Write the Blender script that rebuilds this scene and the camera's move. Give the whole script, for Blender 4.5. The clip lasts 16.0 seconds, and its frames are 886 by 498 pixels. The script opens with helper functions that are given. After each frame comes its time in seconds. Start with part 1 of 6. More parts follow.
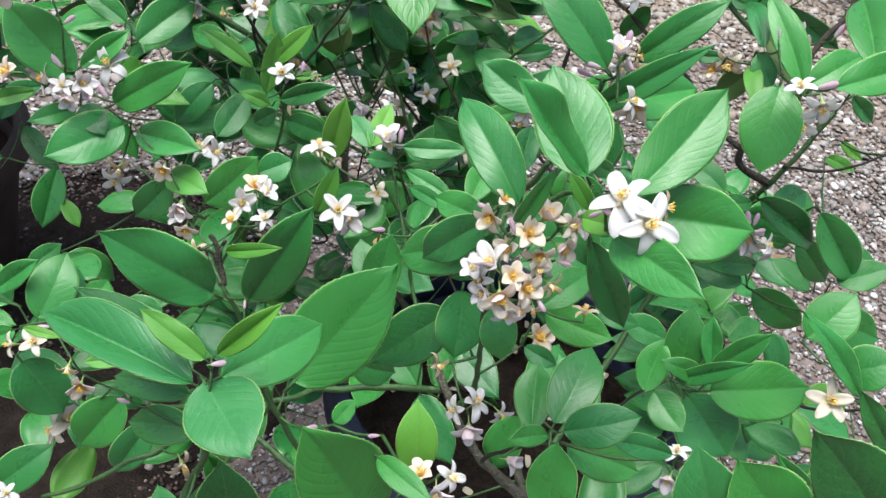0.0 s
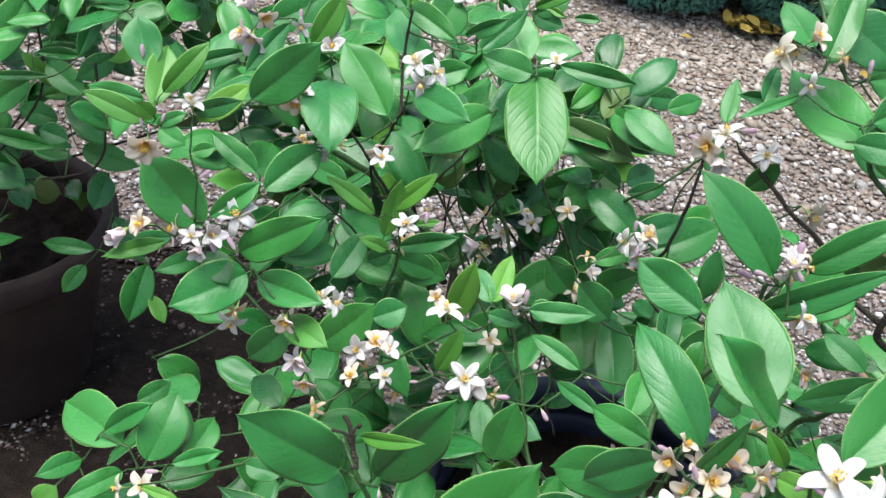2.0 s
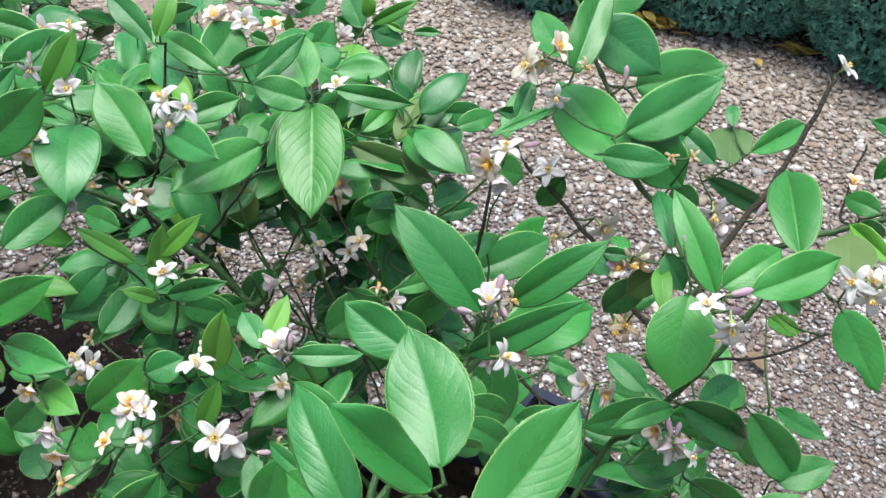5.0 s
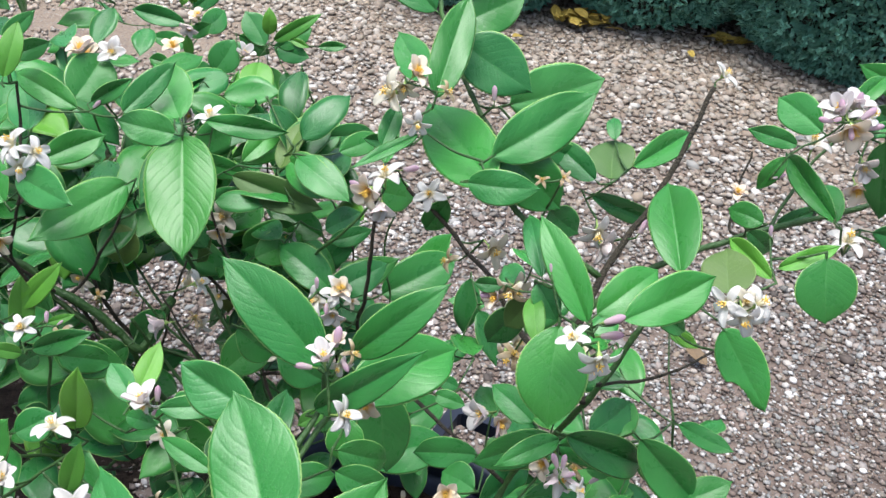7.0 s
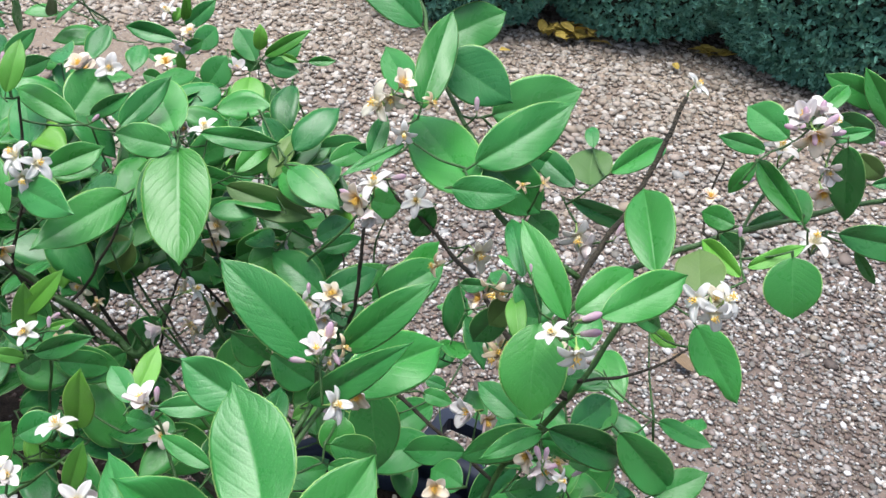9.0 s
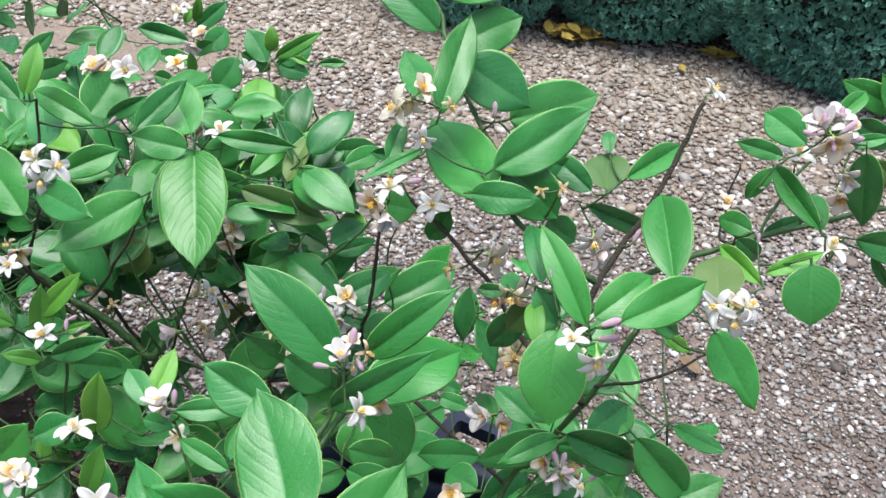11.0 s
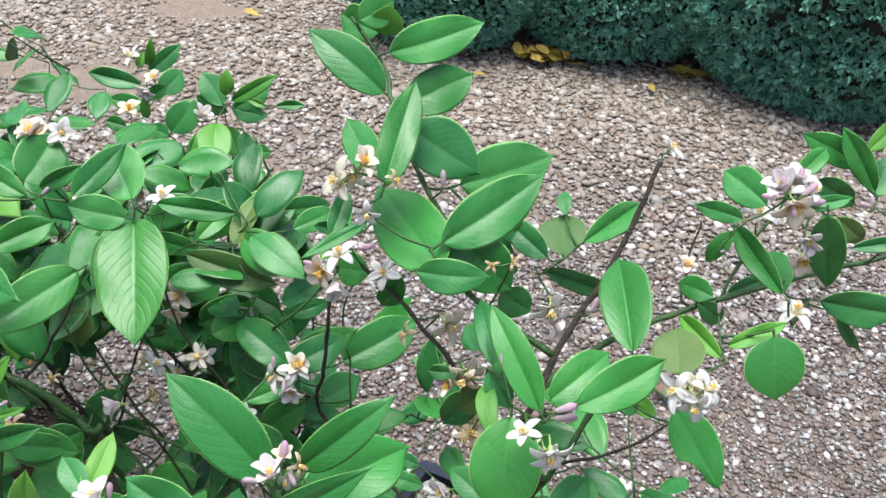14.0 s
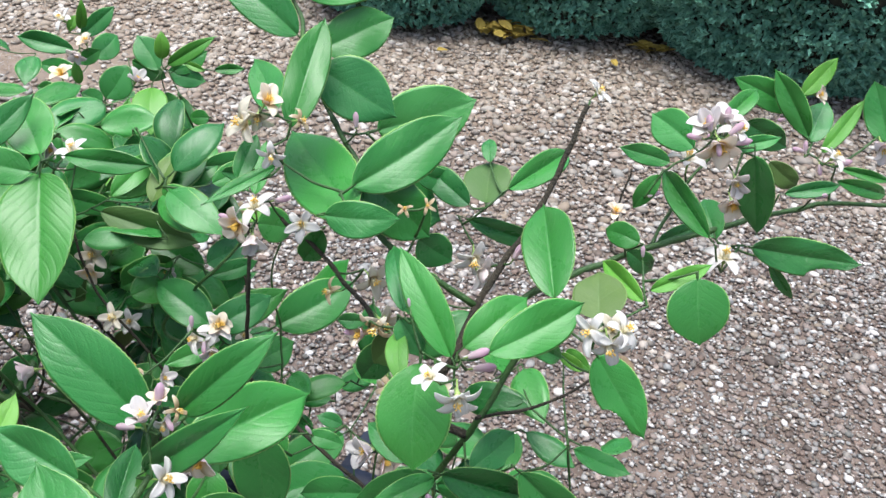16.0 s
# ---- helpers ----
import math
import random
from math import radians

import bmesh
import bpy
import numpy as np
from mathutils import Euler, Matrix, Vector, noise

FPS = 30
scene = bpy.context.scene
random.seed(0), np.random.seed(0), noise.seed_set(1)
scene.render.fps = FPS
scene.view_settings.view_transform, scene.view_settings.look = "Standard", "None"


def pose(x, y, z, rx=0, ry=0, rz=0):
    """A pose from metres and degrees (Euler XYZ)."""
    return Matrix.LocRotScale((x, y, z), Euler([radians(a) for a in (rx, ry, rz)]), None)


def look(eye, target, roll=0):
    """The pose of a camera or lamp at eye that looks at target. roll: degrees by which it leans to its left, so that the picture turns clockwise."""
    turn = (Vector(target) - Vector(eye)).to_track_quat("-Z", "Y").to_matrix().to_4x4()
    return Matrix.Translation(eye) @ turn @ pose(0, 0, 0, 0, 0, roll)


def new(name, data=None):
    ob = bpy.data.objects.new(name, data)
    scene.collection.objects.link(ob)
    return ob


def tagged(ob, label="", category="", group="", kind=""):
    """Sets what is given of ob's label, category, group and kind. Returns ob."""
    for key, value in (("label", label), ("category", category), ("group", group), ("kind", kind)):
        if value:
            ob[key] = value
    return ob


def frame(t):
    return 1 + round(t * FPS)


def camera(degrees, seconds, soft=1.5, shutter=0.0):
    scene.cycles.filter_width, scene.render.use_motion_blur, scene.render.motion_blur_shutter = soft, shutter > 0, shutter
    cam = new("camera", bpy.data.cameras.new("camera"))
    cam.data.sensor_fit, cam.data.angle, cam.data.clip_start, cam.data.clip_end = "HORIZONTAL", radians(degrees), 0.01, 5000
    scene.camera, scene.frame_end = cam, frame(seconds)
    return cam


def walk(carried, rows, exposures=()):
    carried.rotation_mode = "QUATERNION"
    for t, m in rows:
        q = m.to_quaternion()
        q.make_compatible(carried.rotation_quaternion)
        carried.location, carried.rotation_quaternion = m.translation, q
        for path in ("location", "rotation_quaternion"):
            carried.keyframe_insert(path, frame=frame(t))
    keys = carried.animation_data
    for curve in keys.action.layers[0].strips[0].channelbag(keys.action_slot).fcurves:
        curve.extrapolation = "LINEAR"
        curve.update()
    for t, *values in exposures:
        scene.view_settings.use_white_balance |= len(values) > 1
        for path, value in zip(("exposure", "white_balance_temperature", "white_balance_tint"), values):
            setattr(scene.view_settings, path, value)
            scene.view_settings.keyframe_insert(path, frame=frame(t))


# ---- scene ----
cam = camera(52.9, 16.0)
PATH = [
    (0, (0.096, -0.026, 1.362), (0.054, 1.539, 0.117), 9.8),
    (0.5, (0.1, -0.023, 1.365), (0.046, 1.556, 0.14), 9.8),
    (1, (0.074, -0.001, 1.387), (-0.005, 1.595, 0.185), 9.8),
    (1.5, (0.035, 0.013, 1.399), (-0.081, 1.623, 0.218), 9.9),
    (2, (0.007, 0.033, 1.415), (-0.152, 1.65, 0.248), 9.9),
    (2.5, (-0.003, 0.043, 1.418), (-0.189, 1.671, 0.271), 9.9),
    (3, (0.022, 0.053, 1.42), (-0.162, 1.686, 0.28), 9.6),
    (3.5, (0.076, 0.07, 1.429), (-0.074, 1.709, 0.292), 9.1),
    (4, (0.105, 0.073, 1.438), (-0.013, 1.719, 0.309), 8.6),
    (4.5, (0.134, 0.086, 1.437), (0.048, 1.735, 0.309), 8.0),
    (5, (0.154, 0.106, 1.427), (0.1, 1.751, 0.292), 7.5),
    (5.2, (0.164, 0.113, 1.421), (0.126, 1.758, 0.283), 7.2),
    (7.3, (0.222, 0.152, 1.439), (0.262, 1.807, 0.317), 5.9),
    (7.5, (0.224, 0.149, 1.44), (0.268, 1.807, 0.321), 5.8),
    (8, (0.228, 0.143, 1.446), (0.281, 1.804, 0.333), 5.7),
    (8.5, (0.232, 0.133, 1.446), (0.286, 1.798, 0.34), 5.7),
    (9, (0.222, 0.12, 1.449), (0.274, 1.79, 0.35), 5.8),
    (9.5, (0.212, 0.111, 1.451), (0.26, 1.784, 0.356), 5.8),
    (9.7, (0.209, 0.109, 1.456), (0.256, 1.781, 0.358), 6.0),
    (11.8, (0.212, 0.14, 1.449), (0.256, 1.81, 0.349), 5.8),
    (12, (0.214, 0.146, 1.449), (0.26, 1.818, 0.351), 5.6),
    (12.5, (0.218, 0.164, 1.445), (0.277, 1.837, 0.352), 5.5),
    (13, (0.23, 0.173, 1.468), (0.306, 1.853, 0.385), 5.5),
    (13.5, (0.226, 0.173, 1.477), (0.312, 1.859, 0.404), 5.5),
    (14, (0.23, 0.174, 1.475), (0.322, 1.862, 0.406), 5.5),
    (14.5, (0.236, 0.176, 1.47), (0.337, 1.86, 0.396), 5.4),
    (15, (0.24, 0.179, 1.446), (0.354, 1.856, 0.362), 5.5),
    (15.5, (0.258, 0.182, 1.436), (0.393, 1.853, 0.345), 5.7),
    (16, (0.277, 0.182, 1.439), (0.429, 1.85, 0.346), 5.9),
]
walk(cam, [(t, look(eye, target, roll)) for t, eye, target, roll in PATH])

# ---- world, light, exposure ----
world = bpy.data.worlds.new("sky")
scene.world = world
world.use_nodes = True
wn = world.node_tree.nodes
sky = wn.new("ShaderNodeTexSky")
sky.sky_type = "NISHITA"
sky.sun_disc = False
sky.sun_elevation, sky.sun_rotation = radians(82), radians(240)
sky.air_density, sky.dust_density = 1.0, 4.0
world.node_tree.links.new(sky.outputs["Color"], wn["Background"].inputs["Color"])
wn["Background"].inputs["Strength"].default_value = 0.08

sun_data = bpy.data.lights.new("sun", "SUN")
sun_data.energy, sun_data.angle, sun_data.color = 1.75, radians(44), (0.95, 0.975, 1.0)
sun = new("sun", sun_data)
sun.matrix_world = look((-0.5, -0.3, 4.4), (0, 0, 0))
scene.view_settings.exposure = 1.64


# ---- materials ----
def base_mat(name, rough=0.6, spec=0.5):
    m = bpy.data.materials.new(name)
    m.use_nodes = True
    b = m.node_tree.nodes["Principled BSDF"]
    b.inputs["Roughness"].default_value = rough
    b.inputs["Specular IOR Level"].default_value = spec
    return m, m.node_tree.nodes, m.node_tree.links, b


def ramp(nodes, *stops):
    r = nodes.new("ShaderNodeValToRGB")
    r.color_ramp.elements[0].position, r.color_ramp.elements[0].color = stops[0][0], (*stops[0][1], 1)
    r.color_ramp.elements[1].position, r.color_ramp.elements[1].color = stops[-1][0], (*stops[-1][1], 1)
    for p, c in stops[1:-1]:
        e = r.color_ramp.elements.new(p)
        e.color = (*c, 1)
    return r


def math_node(nodes, links, op, a, b=None, c=None):
    n = nodes.new("ShaderNodeMath")
    n.operation = op
    for i, v in enumerate((a, b, c)):
        if v is None:
            continue
        if isinstance(v, (int, float)):
            n.inputs[i].default_value = v
        else:
            links.new(v, n.inputs[i])
    return n.outputs[0]


def mix(nodes, links, fac, a, b, kind="MIX"):
    n = nodes.new("ShaderNodeMixRGB")
    n.blend_type = kind
    for i, v in zip((0, 1, 2), (fac, a, b)):
        if isinstance(v, (int, float)):
            n.inputs[i].default_value = v
        elif isinstance(v, tuple):
            n.inputs[i].default_value = (*v, 1)
        else:
            links.new(v, n.inputs[i])
    return n.outputs[0]


def noise_tex(nodes, links, scale, detail=3.0, coord="Object", rough=0.55):
    t = nodes.new("ShaderNodeTexCoord")
    n = nodes.new("ShaderNodeTexNoise")
    n.inputs["Scale"].default_value, n.inputs["Detail"].default_value, n.inputs["Roughness"].default_value = scale, detail, rough
    links.new(t.outputs[coord], n.inputs["Vector"])
    return n.outputs["Fac"]


def leaf_mat(name, dark, light, rib, edge, rough, through_light, quilt=0.05, pairs=62.0):
    """A citrus blade: pale midrib, faint side veins, thin pale edge, mottled green."""
    m, n, l, b = base_mat(name, rough, 0.46)
    uv = n.new("ShaderNodeUVMap")
    sep = n.new("ShaderNodeSeparateXYZ")
    l.new(uv.outputs["UV"], sep.inputs[0])
    u = math_node(n, l, "ABSOLUTE", math_node(n, l, "MULTIPLY_ADD", sep.outputs["X"], 2.0, -1.0))
    v = sep.outputs["Y"]
    info = n.new("ShaderNodeObjectInfo")
    geo = n.new("ShaderNodeNewGeometry")
    rnd = math_node(n, l, "FRACT", math_node(n, l, "ADD", info.outputs["Random"], geo.outputs["Random Per Island"]))
    wide = noise_tex(n, l, 2.6, 4.0, "UV")
    fine = noise_tex(n, l, 44.0, 4.0, "UV", 0.7)
    tone = math_node(n, l, "ADD", math_node(n, l, "MULTIPLY", rnd, 0.95), math_node(n, l, "MULTIPLY", wide, 0.5))
    col = mix(n, l, math_node(n, l, "SUBTRACT", tone, 0.25), dark, light)
    col = mix(n, l, math_node(n, l, "MULTIPLY_ADD", fine, 1.1, -0.38), col, light)
    warm = math_node(n, l, "MULTIPLY", math_node(n, l, "POWER", math_node(n, l, "FRACT", math_node(n, l, "MULTIPLY", rnd, 5.29)), 2.0), 0.75)
    col = mix(n, l, warm, col, (light[0] * 1.4, light[1] * 1.05, light[2] * 0.8))
    # some blades are cooler, some paler and greyer
    cool = math_node(n, l, "MULTIPLY", math_node(n, l, "POWER", math_node(n, l, "FRACT", math_node(n, l, "MULTIPLY", rnd, 3.77)), 2.0), 0.55)
    col = mix(n, l, cool, col, (0.5 * dark[0] + 0.3 * light[0], 0.4 * dark[1] + 0.55 * light[1], 0.2 * dark[2] + light[2]))
    pale = math_node(n, l, "MULTIPLY", math_node(n, l, "POWER", math_node(n, l, "FRACT", math_node(n, l, "MULTIPLY", rnd, 7.31)), 3.0), 0.5)
    col = mix(n, l, pale, col, tuple(0.62 * q + w for q, w in zip(light, (0.022, 0.075, 0.036))))
    # side veins curve forward from the midrib
    reach = math_node(n, l, "MULTIPLY", math_node(n, l, "POWER", u, 1.15), 0.34)
    jig = math_node(n, l, "MULTIPLY", math_node(n, l, "SUBTRACT", wide, 0.5), 0.05)
    run = math_node(n, l, "ADD", math_node(n, l, "SUBTRACT", v, reach), jig)
    wave = math_node(n, l, "SINE", math_node(n, l, "MULTIPLY", run, pairs))
    crease = math_node(n, l, "POWER", math_node(n, l, "MULTIPLY_ADD", wave, 0.5, 0.5), 5.0)
    line = math_node(n, l, "POWER", math_node(n, l, "MULTIPLY_ADD", wave, 0.5, 0.5), 22.0)
    vein = math_node(n, l, "MULTIPLY", line, math_node(n, l, "SUBTRACT", 0.15, math_node(n, l, "MULTIPLY", u, 0.13)))
    col = mix(n, l, vein, col, rib)
    # fine net between the side veins
    stretch = n.new("ShaderNodeMapping")
    stretch.inputs["Scale"].default_value = (0.6, 1.0, 1.0)
    l.new(uv.outputs["UV"], stretch.inputs["Vector"])
    net = n.new("ShaderNodeTexVoronoi")
    net.feature = "DISTANCE_TO_EDGE"
    net.inputs["Scale"].default_value = 34.0
    l.new(stretch.outputs["Vector"], net.inputs["Vector"])
    mesh_line = math_node(n, l, "LESS_THAN", net.outputs["Distance"], 0.06)
    col = mix(n, l, math_node(n, l, "MULTIPLY", mesh_line, 0.07), col, rib)
    mid = math_node(n, l, "LESS_THAN", u, math_node(n, l, "MULTIPLY_ADD", v, -0.014, 0.026))
    col = mix(n, l, math_node(n, l, "MULTIPLY", mid, 0.3), col, rib)
    rim = math_node(n, l, "GREATER_THAN", u, 0.966)
    col = mix(n, l, math_node(n, l, "MULTIPLY", rim, 0.7), col, edge)
    speck = math_node(n, l, "GREATER_THAN", noise_tex(n, l, 60.0, 1.0, "UV"), 0.71)
    col = mix(n, l, math_node(n, l, "MULTIPLY", speck, 0.22), col, (0.3, 0.36, 0.2))
    l.new(col, b.inputs["Base Color"])
    l.new(math_node(n, l, "MULTIPLY_ADD", wide, 0.3, rough - 0.14), b.inputs["Roughness"])
    bump = n.new("ShaderNodeBump")
    bump.inputs["Strength"].default_value, bump.inputs["Distance"].default_value = 0.35, 0.004
    h = math_node(n, l, "SUBTRACT", math_node(n, l, "MULTIPLY", wide, 0.4), math_node(n, l, "MULTIPLY", crease, quilt))
    h = math_node(n, l, "ADD", h, math_node(n, l, "MULTIPLY", fine, 0.12))
    h = math_node(n, l, "SUBTRACT", h, math_node(n, l, "MULTIPLY", mesh_line, 0.03))
    h = math_node(n, l, "SUBTRACT", h, math_node(n, l, "MULTIPLY", mid, 0.5))
    l.new(h, bump.inputs["Height"])
    l.new(bump.outputs[0], b.inputs["Normal"])
    tr = n.new("ShaderNodeBsdfTranslucent")
    l.new(mix(n, l, 0.5, col, (0.12, 0.3, 0.03)), tr.inputs["Color"])
    ms = n.new("ShaderNodeMixShader")
    ms.inputs[0].default_value = through_light
    l.new(b.outputs[0], ms.inputs[1])
    l.new(tr.outputs[0], ms.inputs[2])
    l.new(ms.outputs[0], n["Material Output"].inputs["Surface"])
    return m


LEAF_M = leaf_mat("leaf_mature", (0.003, 0.052, 0.01), (0.032, 0.226, 0.036), (0.09, 0.26, 0.08), (0.32, 0.5, 0.16), 0.29, 0.05, 0.055, 56.0)
LEAF_Y = leaf_mat("leaf_young", (0.045, 0.21, 0.02), (0.1, 0.33, 0.034), (0.2, 0.4, 0.09), (0.38, 0.52, 0.16), 0.38, 0.2, 0.05, 56.0)
LEAF_U = leaf_mat("leaf_underside", (0.04, 0.1, 0.018), (0.085, 0.17, 0.03), (0.13, 0.24, 0.075), (0.23, 0.34, 0.12), 0.5, 0.11, 0.06, 56.0)
LEAF_V = leaf_mat("leaf_quilted", (0.008, 0.095, 0.015), (0.036, 0.22, 0.032), (0.06, 0.22, 0.055), (0.24, 0.42, 0.12), 0.3, 0.14, 0.13, 60.0)


def plain_mat(name, dark, light, scale, rough=0.6, bump=0.0, coord="Object", spec=0.4):
    m, n, l, b = base_mat(name, rough, spec)
    f = noise_tex(n, l, scale, 5.0, coord)
    g = noise_tex(n, l, scale * 7, 3.0, coord)
    r = ramp(n, (0.3, dark), (0.7, light))
    l.new(math_node(n, l, "ADD", math_node(n, l, "MULTIPLY", f, 0.7), math_node(n, l, "MULTIPLY", g, 0.3)), r.inputs[0])
    l.new(r.outputs[0], b.inputs["Base Color"])
    if bump:
        bm = n.new("ShaderNodeBump")
        bm.inputs["Strength"].default_value, bm.inputs["Distance"].default_value = bump, 0.01
        l.new(g, bm.inputs["Height"])
        l.new(bm.outputs[0], b.inputs["Normal"])
    return m


TWIG_GREEN = plain_mat("green_twig", (0.016, 0.05, 0.013), (0.045, 0.115, 0.026), 40, 0.5, 0.3)
TWIG_BROWN = plain_mat("brown_twig", (0.014, 0.012, 0.007), (0.046, 0.038, 0.024), 60, 0.8, 0.6)
BARK = plain_mat("grey_bark", (0.05, 0.046, 0.03), (0.13, 0.125, 0.085), 45, 0.85, 0.8)


def petal_mat(name, inner, tip, blush, amount, spread=1.0):
    m, n, l, b = base_mat(name, 0.55, 0.3)
    uv = n.new("ShaderNodeUVMap")
    sep = n.new("ShaderNodeSeparateXYZ")
    l.new(uv.outputs["UV"], sep.inputs[0])
    info = n.new("ShaderNodeObjectInfo")
    col = mix(n, l, math_node(n, l, "MINIMUM", math_node(n, l, "MULTIPLY", sep.outputs["Y"], spread), 1.0), inner, tip)
    f = noise_tex(n, l, 5.0, 3.0, "UV")
    k = math_node(n, l, "MULTIPLY", math_node(n, l, "MULTIPLY", f, info.outputs["Random"]), amount)
    col = mix(n, l, k, col, blush)
    l.new(col, b.inputs["Base Color"])
    tr = n.new("ShaderNodeBsdfTranslucent")
    l.new(col, tr.inputs["Color"])
    ms = n.new("ShaderNodeMixShader")
    ms.inputs[0].default_value = 0.44
    l.new(b.outputs[0], ms.inputs[1])
    l.new(tr.outputs[0], ms.inputs[2])
    l.new(ms.outputs[0], n["Material Output"].inputs["Surface"])
    return m


PETAL_WHITE = petal_mat("white_petal", (0.74, 0.68, 0.44), (0.76, 0.755, 0.72), (0.78, 0.68, 0.74), 0.3, 3.4)
PETAL_BLUSH = petal_mat("blushed_petal_back", (0.82, 0.78, 0.72), (0.81, 0.71, 0.71), (0.7, 0.48, 0.58), 0.9)
PETAL_CREAM = petal_mat("cream_petal", (0.74, 0.62, 0.33), (0.75, 0.715, 0.61), (0.68, 0.56, 0.4), 0.5, 2.8)
PETAL_GOLD = petal_mat("golden_petal", (0.85, 0.56, 0.1), (0.83, 0.77, 0.63), (0.82, 0.68, 0.52), 0.6, 1.75)
PETAL_WILT = petal_mat("wilted_petal", (0.6, 0.46, 0.26), (0.68, 0.59, 0.44), (0.42, 0.28, 0.17), 0.8)
STAMEN = plain_mat("stamen_yellow", (0.74, 0.42, 0.05), (0.84, 0.6, 0.14), 300, 0.6)
FILAMENT = plain_mat("stamen_pale", (0.78, 0.7, 0.42), (0.84, 0.8, 0.62), 200, 0.6)
CALYX = plain_mat("calyx_green", (0.16, 0.28, 0.06), (0.32, 0.42, 0.14), 120, 0.5)
BUD_MAT = petal_mat("pink_bud", (0.66, 0.58, 0.56), (0.54, 0.34, 0.46), (0.62, 0.45, 0.55), 0.8)


STONES = ((0.0, (0.05, 0.042, 0.037)), (0.08, (0.102, 0.076, 0.063)), (0.18, (0.17, 0.121, 0.098)), (0.28, (0.108, 0.111, 0.103)), (0.38, (0.21, 0.167, 0.124)),
          (0.48, (0.196, 0.192, 0.183)), (0.58, (0.15, 0.123, 0.11)), (0.68, (0.268, 0.22, 0.193)), (0.78, (0.223, 0.234, 0.23)), (0.88, (0.34, 0.318, 0.294)), (1.0, (0.52, 0.52, 0.51)))


def tan_share(n, l):
    """How far the ground colour shifts to tan: little by the pots, more towards the hedge."""
    t = n.new("ShaderNodeTexCoord")
    sep = n.new("ShaderNodeSeparateXYZ")
    l.new(t.outputs["Object"], sep.inputs[0])
    y = math_node(n, l, "ADD", sep.outputs["Y"], math_node(n, l, "MULTIPLY_ADD", noise_tex(n, l, 1.6, 5.0), 2.4, -1.2))
    return math_node(n, l, "MINIMUM", math_node(n, l, "MAXIMUM", math_node(n, l, "MULTIPLY_ADD", y, 0.36, -0.78), 0.0), 0.58)


def ground_mat():
    """Earth strewn with grit: small brown and grey grains with pale chips, over patches of bare soil."""
    m, n, l, b = base_mat("gritty_ground", 0.9, 0.2)
    t = n.new("ShaderNodeTexCoord")
    col, height = None, None
    warp = noise_tex(n, l, 1.6, 5.0)
    soil = ramp(n, (0.35, (0.085, 0.065, 0.055)), (0.65, (0.175, 0.137, 0.116)))
    l.new(noise_tex(n, l, 22.0, 6.0), soil.inputs[0])
    col = mix(n, l, tan_share(n, l), soil.outputs[0], (0.26, 0.205, 0.15))
    for scale, cover in ((210.0, 0.62), (105.0, 0.42)):
        v = n.new("ShaderNodeTexVoronoi")
        v.inputs["Scale"].default_value = scale
        l.new(t.outputs["Object"], v.inputs["Vector"])
        sep = n.new("ShaderNodeSeparateXYZ")
        l.new(v.outputs["Color"], sep.inputs[0])
        r = ramp(n, *[(p, tuple(0.8 * q for q in c)) for p, c in STONES])
        l.new(sep.outputs["X"], r.inputs[0])
        there = math_node(n, l, "LESS_THAN", sep.outputs["Y"], math_node(n, l, "MULTIPLY_ADD", warp, 0.6, cover - 0.3))
        body = math_node(n, l, "LESS_THAN", v.outputs["Distance"], math_node(n, l, "MULTIPLY_ADD", sep.outputs["Z"], 0.3, 0.22))
        grain = math_node(n, l, "MULTIPLY", there, body)
        col = mix(n, l, grain, col, r.outputs[0])
        bulge = math_node(n, l, "MULTIPLY", grain, math_node(n, l, "SUBTRACT", 0.6, v.outputs["Distance"]))
        height = bulge if height is None else math_node(n, l, "ADD", height, math_node(n, l, "MULTIPLY", bulge, 2.0))
    l.new(col, b.inputs["Base Color"])
    bump = n.new("ShaderNodeBump")
    bump.inputs["Strength"].default_value, bump.inputs["Distance"].default_value = 0.7, 0.006
    l.new(height, bump.inputs["Height"])
    l.new(bump.outputs[0], b.inputs["Normal"])
    return m


def gravel_mat(name, stones, dust):
    m, n, l, b = base_mat(name, 0.7, 0.35)
    g = n.new("ShaderNodeNewGeometry")
    r = ramp(n, *stones)
    l.new(g.outputs["Random Per Island"], r.inputs[0])
    f = noise_tex(n, l, 140, 4.0)
    worn = mix(n, l, math_node(n, l, "MULTIPLY_ADD", f, 0.4, -0.1), r.outputs[0], dust)
    l.new(mix(n, l, math_node(n, l, "MULTIPLY", tan_share(n, l), 0.75), worn, (0.34, 0.28, 0.21)), b.inputs["Base Color"])
    return m


GRAVEL = gravel_mat("gravel", STONES, (0.19, 0.155, 0.135))
CRUMBS = gravel_mat("soil_crumbs", ((0.0, (0.012, 0.009, 0.007)), (0.4, (0.036, 0.024, 0.019)), (0.72, (0.075, 0.047, 0.037)), (0.9, (0.15, 0.1, 0.08)), (1.0, (0.3, 0.25, 0.21))), (0.022, 0.017, 0.013))
QUARTZ = gravel_mat("quartz_pebbles", ((0.0, (0.32, 0.28, 0.245)), (0.6, (0.43, 0.4, 0.37)), (1.0, (0.6, 0.58, 0.56))), (0.32, 0.28, 0.24))
GROUND = ground_mat()
POT_SOIL = plain_mat("potting_soil", (0.007, 0.0055, 0.0045), (0.036, 0.027, 0.021), 30, 0.95, 1.0, "Object", 0.08)
POT_BLACK = plain_mat("blue_black_plastic", (0.012, 0.017, 0.032), (0.026, 0.036, 0.066), 9, 0.5, 0.05)
